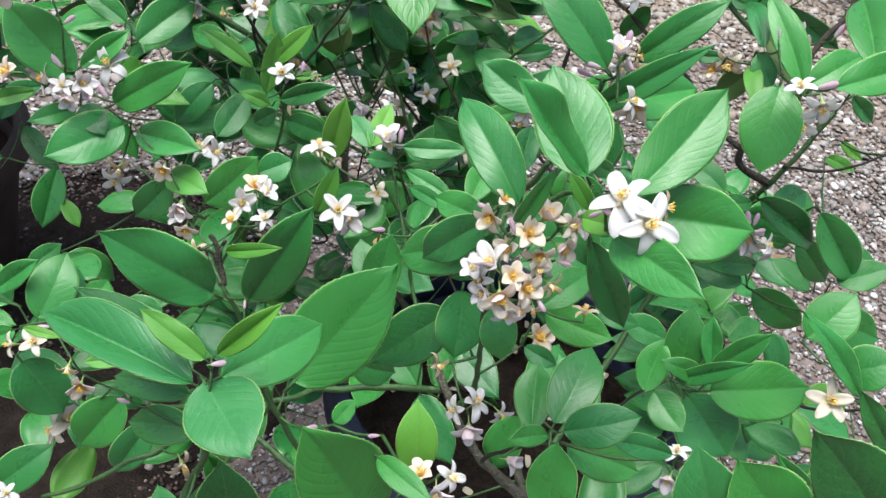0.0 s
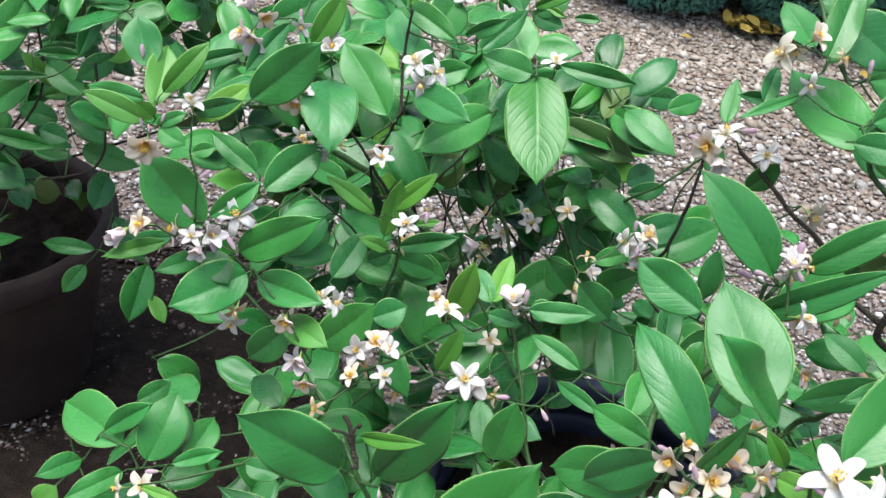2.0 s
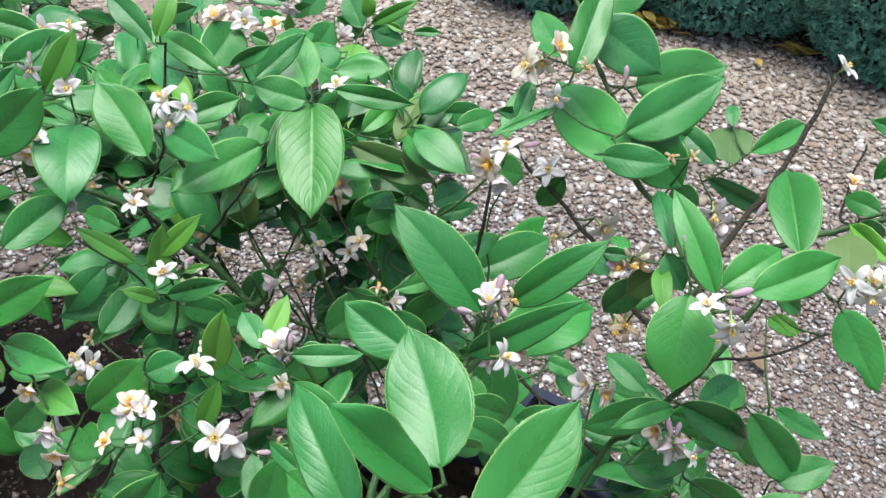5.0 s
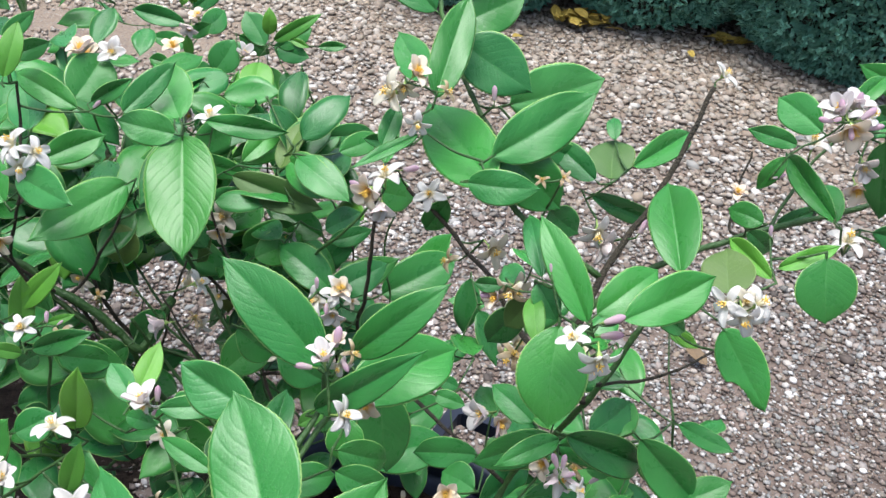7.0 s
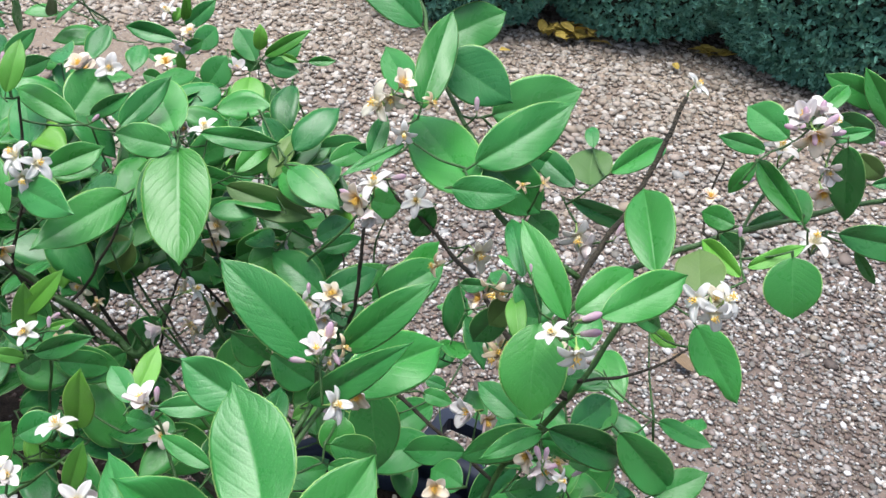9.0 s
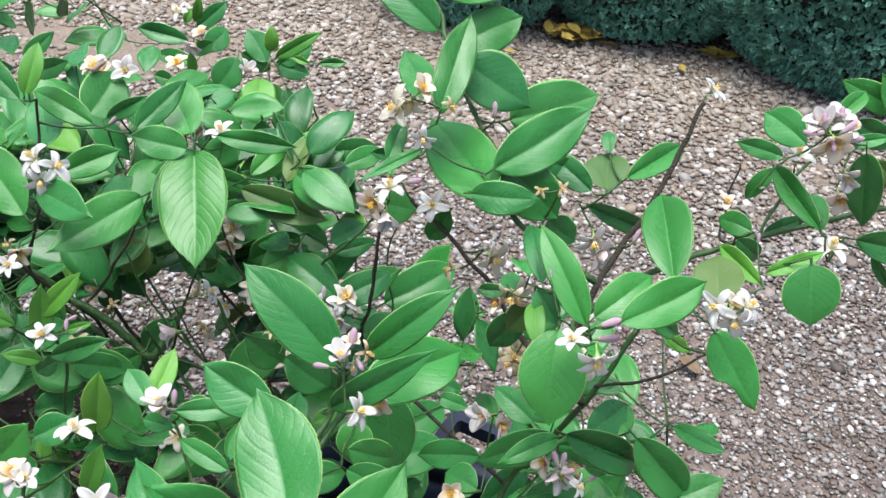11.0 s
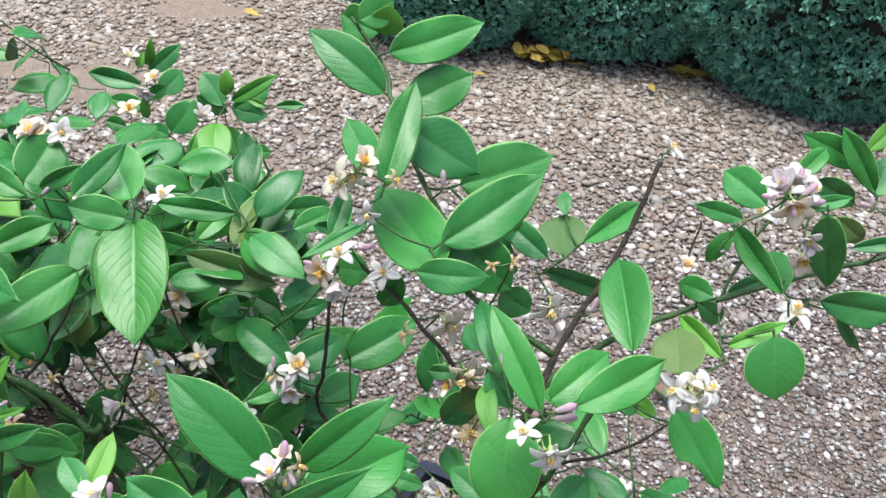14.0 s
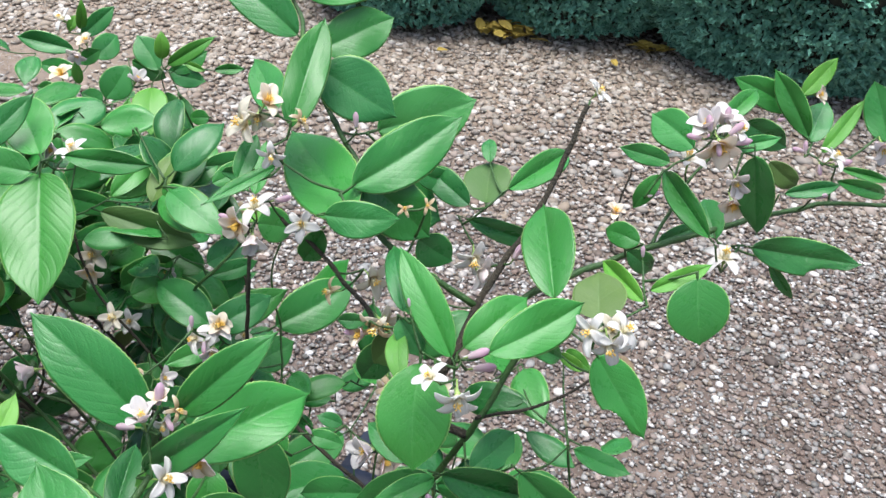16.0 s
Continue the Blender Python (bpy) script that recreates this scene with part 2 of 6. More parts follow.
POT_BROWN = plain_mat("dark_brown_plastic", (0.03, 0.021, 0.018), (0.062, 0.043, 0.037), 7, 0.7, 0.05, "Object", 0.15)
CYPRESS = plain_mat("cypress_foliage", (0.075, 0.23, 0.16), (0.24, 0.52, 0.38), 11, 0.7, 0.0)
# near-black: the crown's inner shade put into a colour
CYPRESS_SHADE = plain_mat("cypress_shade", (0.008, 0.012, 0.008), (0.025, 0.03, 0.018), 30, 0.9, 0.5)
YELLOW = plain_mat("yellow_dry_leaf", (0.24, 0.15, 0.025), (0.46, 0.36, 0.075), 12, 0.7)
TAN = plain_mat("brown_dry_leaf", (0.09, 0.06, 0.035), (0.2, 0.14, 0.08), 12, 0.75)


# ---- mesh helpers ----
def mesh_of(name, verts, faces, mats, smooth=True, index=None, uvs=None, crisp=()):
    me = bpy.data.meshes.new(name)
    me.from_pydata(verts, [], faces)
    for m in mats:
        me.materials.append(m)
    if index is not None:
        me.polygons.foreach_set("material_index", index)
    me.polygons.foreach_set("use_smooth", [smooth] * len(faces))
    for i in crisp:
        me.polygons[i].use_smooth = False
    if uvs is not None:
        lay = me.uv_layers.new(name="UVMap")
        flat = []
        for f in faces:
            for i in f:
                flat += uvs[i]
        lay.data.foreach_set("uv", flat)
    me.update()
    return me


def part(name, data, parent, m, label=""):
    """Hangs a mesh under a thing or a part, at the pose m in the parent's own space."""
    ob = new(name, data)
    ob.parent = parent
    ob.matrix_basis = m
    return tagged(ob, label)


def tube(points, radii, sides=7):
    """Vertices and faces of a round tapering stem along points."""
    verts, faces = [], []
    for i, p in enumerate(points):
        p = Vector(p)
        d = (Vector(points[min(i + 1, len(points) - 1)]) - Vector(points[max(i - 1, 0)])).normalized()
        a = d.orthogonal().normalized() if i == 0 else (a - d * a.dot(d)).normalized()
        b = d.cross(a)
        for k in range(sides):
            w = 2 * math.pi * k / sides
            verts.append(tuple(p + (a * math.cos(w) + b * math.sin(w)) * radii[i]))
    for i in range(len(points) - 1):
        for k in range(sides):
            q = (k + 1) % sides
            faces.append((i * sides + k, i * sides + q, (i + 1) * sides + q, (i + 1) * sides + k))
    faces.append(tuple(range(sides))[::-1])
    faces.append(tuple(range((len(points) - 1) * sides, len(points) * sides)))
    return verts, faces


def curve_points(points, steps=4, wobble=0.0):
    """Smooths a polyline (Catmull-Rom) and makes it slightly crooked."""
    P = [Vector(p) for p in points]
    P = [P[0] * 2 - P[1]] + P + [P[-1] * 2 - P[-2]]
    out = []
    for i in range(1, len(P) - 2):
        for s in range(steps):
            t = s / steps
            a, b, c, d = P[i - 1], P[i], P[i + 1], P[i + 2]
            q = 0.5 * ((2 * b) + (c - a) * t + (2 * a - 5 * b + 4 * c - d) * t * t + (3 * b - a - 3 * c + d) * t ** 3)
            if wobble and (i > 1 or s):
                q += noise.noise_vector(q * 40) * wobble
            out.append(q)
    out.append(P[-2])
    return out


def lathe(profile, sides):
    verts, faces = [], []
    for r, z in profile:
        for k in range(sides):
            w = 2 * math.pi * k / sides
            verts.append((r * math.cos(w), r * math.sin(w), z))
    for i in range(len(profile) - 1):
        for k in range(sides):
            q = (k + 1) % sides
            faces.append((i * sides + k, i * sides + q, (i + 1) * sides + q, (i + 1) * sides + k))
    return verts, faces


# ---- ground ----
rng = np.random.default_rng(5)


def build_ground():
    n = 60
    xs = np.concatenate([[-60, -20, -8], np.linspace(-4, 5, n), [9, 20, 60]])
    ys = np.concatenate([[-60, -20, -6], np.linspace(-2, 7, n), [12, 25, 60]])
    verts = [(x, y, 0.0035 * noise.noise(Vector((x * 1.3, y * 1.3, 0))) - 0.004) for y in ys for x in xs]
    w = len(xs)
    faces = [(j * w + i, j * w + i + 1, (j + 1) * w + i + 1, (j + 1) * w + i) for j in range(len(ys) - 1) for i in range(w - 1)]
    tagged(new("ground", mesh_of("ground", verts, faces, [GROUND])), "brown earth strewn with grit and pale stone chips", "ground", kind="structure")


build_ground()


def soil_patch(x, y, rx, ry):
    """Dark damp soil spread over the ground with a ragged edge."""
    verts, faces, k = [(x, y, 0.014)], [], 40
    for ring in range(1, 7):
        for j in range(k):
            w = 6.2832 * j / k
            q = ring / 6 * (1 + 0.22 * noise.noise(Vector((math.cos(w) * 2, math.sin(w) * 2, x))))
            verts.append((x + rx * q * math.cos(w), y + ry * q * math.sin(w), 0.016 - 0.03 * (ring / 6) ** 4 + 0.004 * noise.noise(Vector((x + q * 9, w * 3, 0)))))
    for j in range(k):
        faces.append((0, 1 + j, 1 + (j + 1) % k))
        for ring in range(5):
            a, b = 1 + ring * k + j, 1 + ring * k + (j + 1) % k
            faces.append((a, a + k, b + k, b))
    tagged(new("soil_patch", mesh_of("soil_patch", verts, faces, [POT_SOIL])), "dark damp potting soil spread beside the pot", "soil", kind="structure")


soil_patch(-0.68, 1.42, 0.42, 0.4)
soil_patch(-0.42, 1.12, 0.28, 0.24)
soil_patch(-0.66, 0.86, 0.44, 0.36)


def pebble(fine):
    """A unit pebble: twenty faces, or eight for the small ones."""
    if not fine:
        v = [(1, 0, 0), (0.1, 0.95, 0), (-1, 0.1, 0), (-0.1, -0.95, 0), (0.1, 0, 1), (0, 0.1, -1)]
        f = [(0, 1, 4), (1, 2, 4), (2, 3, 4), (3, 0, 4), (1, 0, 5), (2, 1, 5), (3, 2, 5), (0, 3, 5)]
        return np.array(v), np.array(f)
    bm = bmesh.new()
    bmesh.ops.create_icosphere(bm, subdivisions=1, radius=1.0)
    v = np.array([p.co[:] for p in bm.verts])
    f = np.array([[p.index for p in q.verts] for q in bm.faces])
    bm.free()
    return v, f


def build_gravel(count, x0, x1, y0, y1, small, large, fine=True, crumbs=False, pale=False, label="mixed brown, pink, grey and white pebbles spread over earth"):
    v, f = pebble(fine)
    x, y = rng.uniform(x0, x1, count), rng.uniform(y0, y1, count)
    bare = 0.95 * np.exp(-((((x + 1.2) / 0.7) ** 2 + ((y - 3.62) / 0.28) ** 2) ** 2)) + np.exp(-(((x + 0.85) / 0.3) ** 2 + ((y - 4.62) / 0.2) ** 2))
    bare = bare + 0.3 * np.clip((y - 3.95 + 0.22 * np.sin(x * 5)) / 0.6, 0, 1)
    damp = np.clip(3 - 3 * np.minimum(((x + 0.68) / 0.4) ** 2 + ((y - 1.42) / 0.38) ** 2, ((x + 0.42) / 0.26) ** 2 + ((y - 1.12) / 0.22) ** 2), 0, 1)
    damp = np.maximum(damp, 0.8 * np.clip(3 - 3 * (((x + 0.66) / 0.42) ** 2 + ((y - 0.86) / 0.34) ** 2), 0, 1))
    bare = bare + 1.2 * damp if not crumbs else np.where(damp > 0.25, 0.2, 1.0)
    # thin clumps and bare spots all over, and a loose outer edge
    bare = bare + 0.3 * np.sin(x * 7.1 + 2 * np.sin(y * 5.3)) * np.sin(y * 6.3 + 2 * np.sin(x * 4.1))
    rim = np.minimum(np.minimum(x - x0, x1 - x), np.minimum(y - y0, y1 - y))
    bare = bare + np.clip(1 - rim / 0.5, 0, 1) * (y > y0 + 0.5)
    keep = rng.uniform(0, 1, count) > bare
    x, y, lift = x[keep], y[keep], 0.012 * damp[keep]
    k = len(x)
    size = (small + (large - small) * rng.beta(1.2, 3.2, k)) * np.clip(0.66 + 0.36 * (y - 1.0), 0.66, 1.6)
    big = rng.uniform(0, 1, k) > 0.985
    size[big] *= rng.uniform(1.3, 1.8, big.sum())
    shape = np.stack([size * rng.uniform(0.8, 1.3, k), size * rng.uniform(0.75, 1.05, k), size * rng.uniform(0.36, 0.6, k)], 1)
    ang = rng.uniform(0, 6.283, k)
    lump = 1 + rng.normal(0, 0.13, (k, len(v)))
    p = v[None] * lump[..., None] * shape[:, None]
    tilt = rng.normal(0, 0.3, k)[:, None]
    px, pz = p[..., 0] * np.cos(tilt) - p[..., 2] * np.sin(tilt), p[..., 0] * np.sin(tilt) + p[..., 2] * np.cos(tilt)
    c, s = np.cos(ang)[:, None], np.sin(ang)[:, None]
    q = np.stack([px * c - p[..., 1] * s + x[:, None], px * s + p[..., 1] * c + y[:, None], pz + (size * rng.uniform(-0.08, 0.25, k) + lift)[:, None]], -1)
    faces = (f[None] + (np.arange(k) * len(v))[:, None, None]).reshape(-1, 3)
    me = bpy.data.meshes.new("gravel")
    me.vertices.add(k * len(v))
    me.vertices.foreach_set("co", q.reshape(-1).astype(np.float32))
    me.loops.add(len(faces) * 3)
    me.loops.foreach_set("vertex_index", faces.reshape(-1).astype(np.int32))
    me.polygons.add(len(faces))
    me.polygons.foreach_set("loop_start", np.arange(0, len(faces) * 3, 3, dtype=np.int32))
    me.polygons.foreach_set("use_smooth", np.ones(len(faces), dtype=bool))
    me.materials.append(CRUMBS if crumbs else QUARTZ if pale else GRAVEL)
    me.update()
    tagged(new("gravel", me), label, "gravel", kind="stuff")


build_gravel(64000, -2.8, 3.4, 0.3, 6.2, 0.0045, 0.0135, False)
build_gravel(45000, -2.8, 3.4, 0.3, 6.2, 0.0065, 0.019)
build_gravel(15000, -1.3, -0.1, 0.4, 2.1, 0.004, 0.015, False, True, label="dark crumbs of soil and bark on damp earth")
build_gravel(66000, -1.4, 3.2, 0.3, 2.9, 0.005, 0.0135, False)
build_gravel(5200, -2.2, 3.2, 0.3, 5.6, 0.006, 0.018, True, False, True, "scattered white quartz pebbles among the gravel")


# ---- pots ----
def build_pot(name, place, height, r_top, r_base, mat, label):
    pot = tagged(new(name), label, "plant pot")
    pot.matrix_basis = pose(*place)
    prof = [(0.0, 0.0), (r_base - 0.01, 0.0), (r_base, 0.008), (r_top - 0.012, height - 0.05), (r_top - 0.01, height - 0.045)]
    wall = prof + [(r_top - 0.01, height - 0.04), (r_top - 0.022, height - 0.07), (r_base, 0.03), (0.0, 0.03)]
    v, f = lathe(wall, 48)
    part("wall", mesh_of("pot_wall", v, f, [mat]), pot, Matrix())
    rim = [(r_top - 0.012, height - 0.052), (r_top + 0.008, height - 0.05), (r_top + 0.012, height - 0.044), (r_top + 0.012, height - 0.006),
           (r_top + 0.007, height), (r_top - 0.012, height), (r_top - 0.018, height - 0.006), (r_top - 0.02, height - 0.05), (r_top - 0.012, height - 0.052)]
    v, f = lathe(rim, 64)
    part("rim", mesh_of("pot_rim", v, f, [mat]), pot, Matrix(), "rolled plastic rim")
    rings = [(r_top - 0.03) * k / 24 for k in range(25)]
    v, f = lathe([(r, height - 0.085 + 0.012 * noise.noise(Vector((r * 30, 1, 2)))) for r in rings], 90)
    v = [(x, y, z + 0.008 * noise.noise(Vector((x * 60, y * 60, 0)))) for x, y, z in v]
    v = [(x, y, z + 0.006 * noise.noise(Vector((x * 110, y * 110, 5)))) for x, y, z in v]
    part("soil", mesh_of("pot_soil", v, f, [POT_SOIL]), pot, Matrix(), "dark crumbly potting soil")
    return pot


main_pot = build_pot("plant_pot", (0.19, 0.82, 0.0), 0.50, 0.235, 0.19, POT_BLACK, "blue-black plastic nursery pot on gravel")
build_pot("plant_pot", (-0.978, 1.22, 0.0), 0.40, 0.243, 0.172, POT_BROWN, "dark brown plastic pot holding a leafy citrus")


def pot_handle(pot, angle, height, r):
    """A square-cornered plastic lug of flat bar that stands out from the rim."""
    turn = Matrix.Rotation(angle - math.pi / 2, 4, "Z")
    verts, faces = [], []
    outline = [(-0.05, r), (-0.05, r + 0.074), (-0.042, r + 0.084), (0.042, r + 0.084), (0.05, r + 0.074), (0.05, r)]
    inside = [(-0.032, r), (-0.032, r + 0.06), (-0.028, r + 0.065), (0.028, r + 0.065), (0.032, r + 0.06), (0.032, r)]
    for z in (height - 0.002, height - 0.026):
        for x, y in outline + inside:
            verts.append(tuple(turn @ Vector((x, y, z))))
    for i in range(5):
        faces += [(i, i + 1, i + 7, i + 6), (12 + i, 18 + i, 19 + i, 13 + i), (i, 12 + i, 13 + i, i + 1), (6 + i, 7 + i, 19 + i, 18 + i)]
    part("handle", mesh_of("handle", verts, faces, [POT_BLACK], False), pot, Matrix(), "blue-black plastic carrying lug")


pot_handle(main_pot, math.atan2(0.3, 0.14), 0.5, 0.235)


# ---- clipped cypress shrubs ----
def build_shrub(place, r, h, seed, count, skirt=-0.9):
    """A clipped rounded shrub: nearly upright at the foot, domed above, covered in small scaly sprays."""
    g = np.random.default_rng(seed)
    shrub = tagged(new("cypress_shrub"), "clipped rounded blue-green cypress shrub on gravel", "shrub", "shrubs along the gravel")
    shrub.matrix_basis = pose(*place)
    off = Vector((seed * 3.1, 0, 0))

    def skin(z, w):
        """The crown's surface at z from -1 to 1 and the angle w."""
        ring = max(0.0, 1 - abs(z) ** 2.1) ** 0.5 if z < 0 else max(0.0, 1 - z * z) ** 0.5
        n = Vector((math.cos(w) * ring, math.sin(w) * ring, z))
        k = 0.95 + 0.1 * noise.noise(n * 2.0 + off) + 0.05 * noise.noise(n * 6 + off) + 0.075 * noise.noise(n * 14 + off)
        return Vector((n.x * r * k, n.y * r * k, h * 0.48 + z * h * 0.5)), Vector((n.x, n.y, z * 0.8)).normalized()

    # closed dark shell paints the shade between sprays and below the skirt
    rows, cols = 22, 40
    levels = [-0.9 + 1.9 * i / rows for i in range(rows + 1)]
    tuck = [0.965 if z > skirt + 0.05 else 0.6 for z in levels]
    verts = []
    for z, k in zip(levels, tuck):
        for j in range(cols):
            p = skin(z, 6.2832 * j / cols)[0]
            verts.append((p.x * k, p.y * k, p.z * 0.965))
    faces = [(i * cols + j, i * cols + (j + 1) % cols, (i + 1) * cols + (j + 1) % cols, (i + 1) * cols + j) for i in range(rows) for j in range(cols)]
    part("crown_core", mesh_of("crown_core", verts, faces, [CYPRESS_SHADE]), shrub, Matrix(), "near-black shell standing in for shade inside the crown")
    v, f = tube([(0, 0, 0), (0.01, 0, h * 0.15), (0, 0.01, h * 0.3)], [0.05, 0.045, 0.04], 9)
    part("trunk", mesh_of("trunk", v, f, [TWIG_BROWN]), shrub, Matrix())
    verts, faces = [], []
    for i in range(count):
        z = g.uniform(skirt, 0.98)
        c, n = skin(z, g.uniform(3.0, 6.4) if g.uniform() < 0.8 else g.uniform(0, 6.283))
        c += n * g.uniform(-0.03, 0.012)
        d = (n + Vector(g.normal(0, 0.55, 3)) + Vector((0, 0, 0.45))).normalized()
        a = d.orthogonal().normalized()
        a.rotate(Matrix.Rotation(g.uniform(0, 6.28), 3, d))
        b = d.cross(a)
        L, wd = g.uniform(0.018, 0.036), g.uniform(0.008, 0.015)
        o = len(verts)
        verts += [tuple(c - d * L * 0.3), tuple(c + a * wd + d * L * 0.2), tuple(c + d * L + a * 0.003), tuple(c - a * wd + d * L * 0.3),
                  tuple(c + b * wd + d * L * 0.25), tuple(c + d * L * 0.9 + b * 0.006), tuple(c - b * wd + d * L * 0.2)]
        faces += [(o, o + 1, o + 2, o + 3), (o, o + 4, o + 5, o + 6)]
    tagged(part("foliage", mesh_of("foliage", verts, faces, [CYPRESS], False), shrub, Matrix(), "dense scaly blue-green sprays"), kind="stuff")
    return shrub


build_shrub((2.2, 4.3, -0.13), 0.93, 1.8, 1, 42000)
build_shrub((1.2, 4.52, -0.1), 0.55, 1.4, 2, 17000, -0.74)
build_shrub((0.36, 4.52, -0.1), 0.53, 1.3, 3, 15000, -0.74)
build_shrub((4.15, 4.75, -0.05), 0.9, 1.8, 4, 6000)
build_shrub((0.82, 5.7, -0.35), 0.6, 1.5, 5, 5000)
build_shrub((1.75, 5.7, -0.35), 0.65, 1.6, 6, 5000)


# ---- citrus plants ----
VIEW_SIDE = Vector((0.05, -0.72, 0.69)).normalized()
LEAF_MATS = {"m": (LEAF_M, LEAF_U), "y": (LEAF_Y, LEAF_U), "o": (LEAF_U, LEAF_M), "v": (LEAF_V, LEAF_U)}
LEAF_MESHES = {}


def leaf_mesh(kind, form, fine=True, bitten=False):
    """A blade one unit long and wide with a finely toothed edge, folded along its midrib, thin but solid, with its stalk. form sets its arch, fold and waves."""
    if (kind, form, fine, bitten) in LEAF_MESHES:
        return LEAF_MESHES[kind, form, fine, bitten]
    g = random.Random(form * 17 + 3)
    arch, fold, wave = g.uniform(-0.08, 0.2), (0.02, 0.04, 0.06, 0.08, 0.11, 0.15)[form % 6], g.uniform(0.004, 0.02)
    twist, skew, blunt = g.uniform(-0.16, 0.16), g.uniform(-0.05, 0.05), g.uniform(0.54, 0.66)
    full, lop = g.uniform(0.8, 0.97), g.uniform(-0.05, 0.05)
    rows = 46 if fine else 14
    across = (-1, -0.9, -0.5, -0.07, 0, 0.07, 0.5, 0.9, 1) if fine else (-1, -0.5, 0, 0.5, 1)
    cols = len(across) - 1
    droop = g.uniform(-0.03, 0.12)
    top, bottom, uvs = [], [], []
    for i in range(rows + 1):
        v = i / rows
        s = v ** full
        hw = 0.5 * (4 * s * (1 - s)) ** (blunt + 0.6 * v ** 3 + 0.12 * (1 - v) ** 4) * (1 + 0.03 * math.sin(5 * v + form)) + 0.003
        tooth = g.uniform(0.001, 0.0085) * (1 if i % 2 else -1) if fine and 3 < i < rows - 1 else 0
        for u in across:
            edge, side = abs(u), 1 if u > 0 else -1
            reach = hw * (1 + lop * side) + (tooth if edge > 0.99 else 0)
            if bitten and side > 0 and 0.5 < v < 0.86:
                reach *= 1 - 0.5 * max(0.0, math.sin(math.pi * (v - 0.5) / 0.36)) ** 0.5 * (0.92 + 0.08 * math.sin(i * 2.3))
            x = u * reach + skew * math.sin(math.pi * v)
            z = fold * (edge - 0.34 * edge * edge) * 2 * hw * (0.75 + 0.25 * math.sin(3 * v + form)) + arch * 4 * v * (1 - v) * 0.55 - droop * max(0.0, v - 0.6) ** 2 * 4 * (0.4 + 0.6 * edge)
            z += wave * math.sin(11 * v + form + 2 * u) * edge ** 2 + twist * u * hw * (v - 0.3)
            z -= 0.01 * math.exp(-(u / 0.06) ** 2) * (1 - 0.6 * v)
            top.append((x, v, z))
            bottom.append((x, v, z - 0.005 * (1 - edge ** 4) - 0.0025 - 0.012 * math.exp(-(u / 0.05) ** 2) * (1 - 0.7 * v)))
            uvs.append([0.5 + 0.5 * u, v])
    verts = top + bottom
    uvs = uvs + uvs
    w, k = cols + 1, len(top)
    faces, index = [], []
    for i in range(rows):
        for j in range(cols):
            a = i * w + j
            faces.append((a, a + 1, a + 1 + w, a + w))
            index.append(0)
            faces.append((k + a, k + a + w, k + a + 1 + w, k + a + 1))
            index.append(1)
    start = len(faces)
    for i in range(rows):
        for a, b in ((i * w, (i + 1) * w), ((i + 1) * w + cols, i * w + cols)):
            faces.append((a, b, k + b, k + a))
            index.append(0)
    crisp = range(start, len(faces))
    sv, sf = tube([(0, -0.11, -0.02), (0, -0.05, -0.012), (0, 0.03, -0.006)], [0.014, 0.012, 0.009], 6)
    sv = [(x * 2.0, y, z) for x, y, z in sv]
    o = len(verts)
    verts = verts + sv
    uvs = uvs + [[0.5, 0.1]] * len(sv)
    for f in sf:
        faces.append(tuple(q + o for q in f))
        index.append(2)
    up, under = LEAF_MATS[kind]
    LEAF_MESHES[kind, form, fine, bitten] = mesh_of("leaf", verts, faces, [up, under, TWIG_GREEN], True, index, uvs, crisp)
    return LEAF_MESHES[kind, form, fine, bitten]


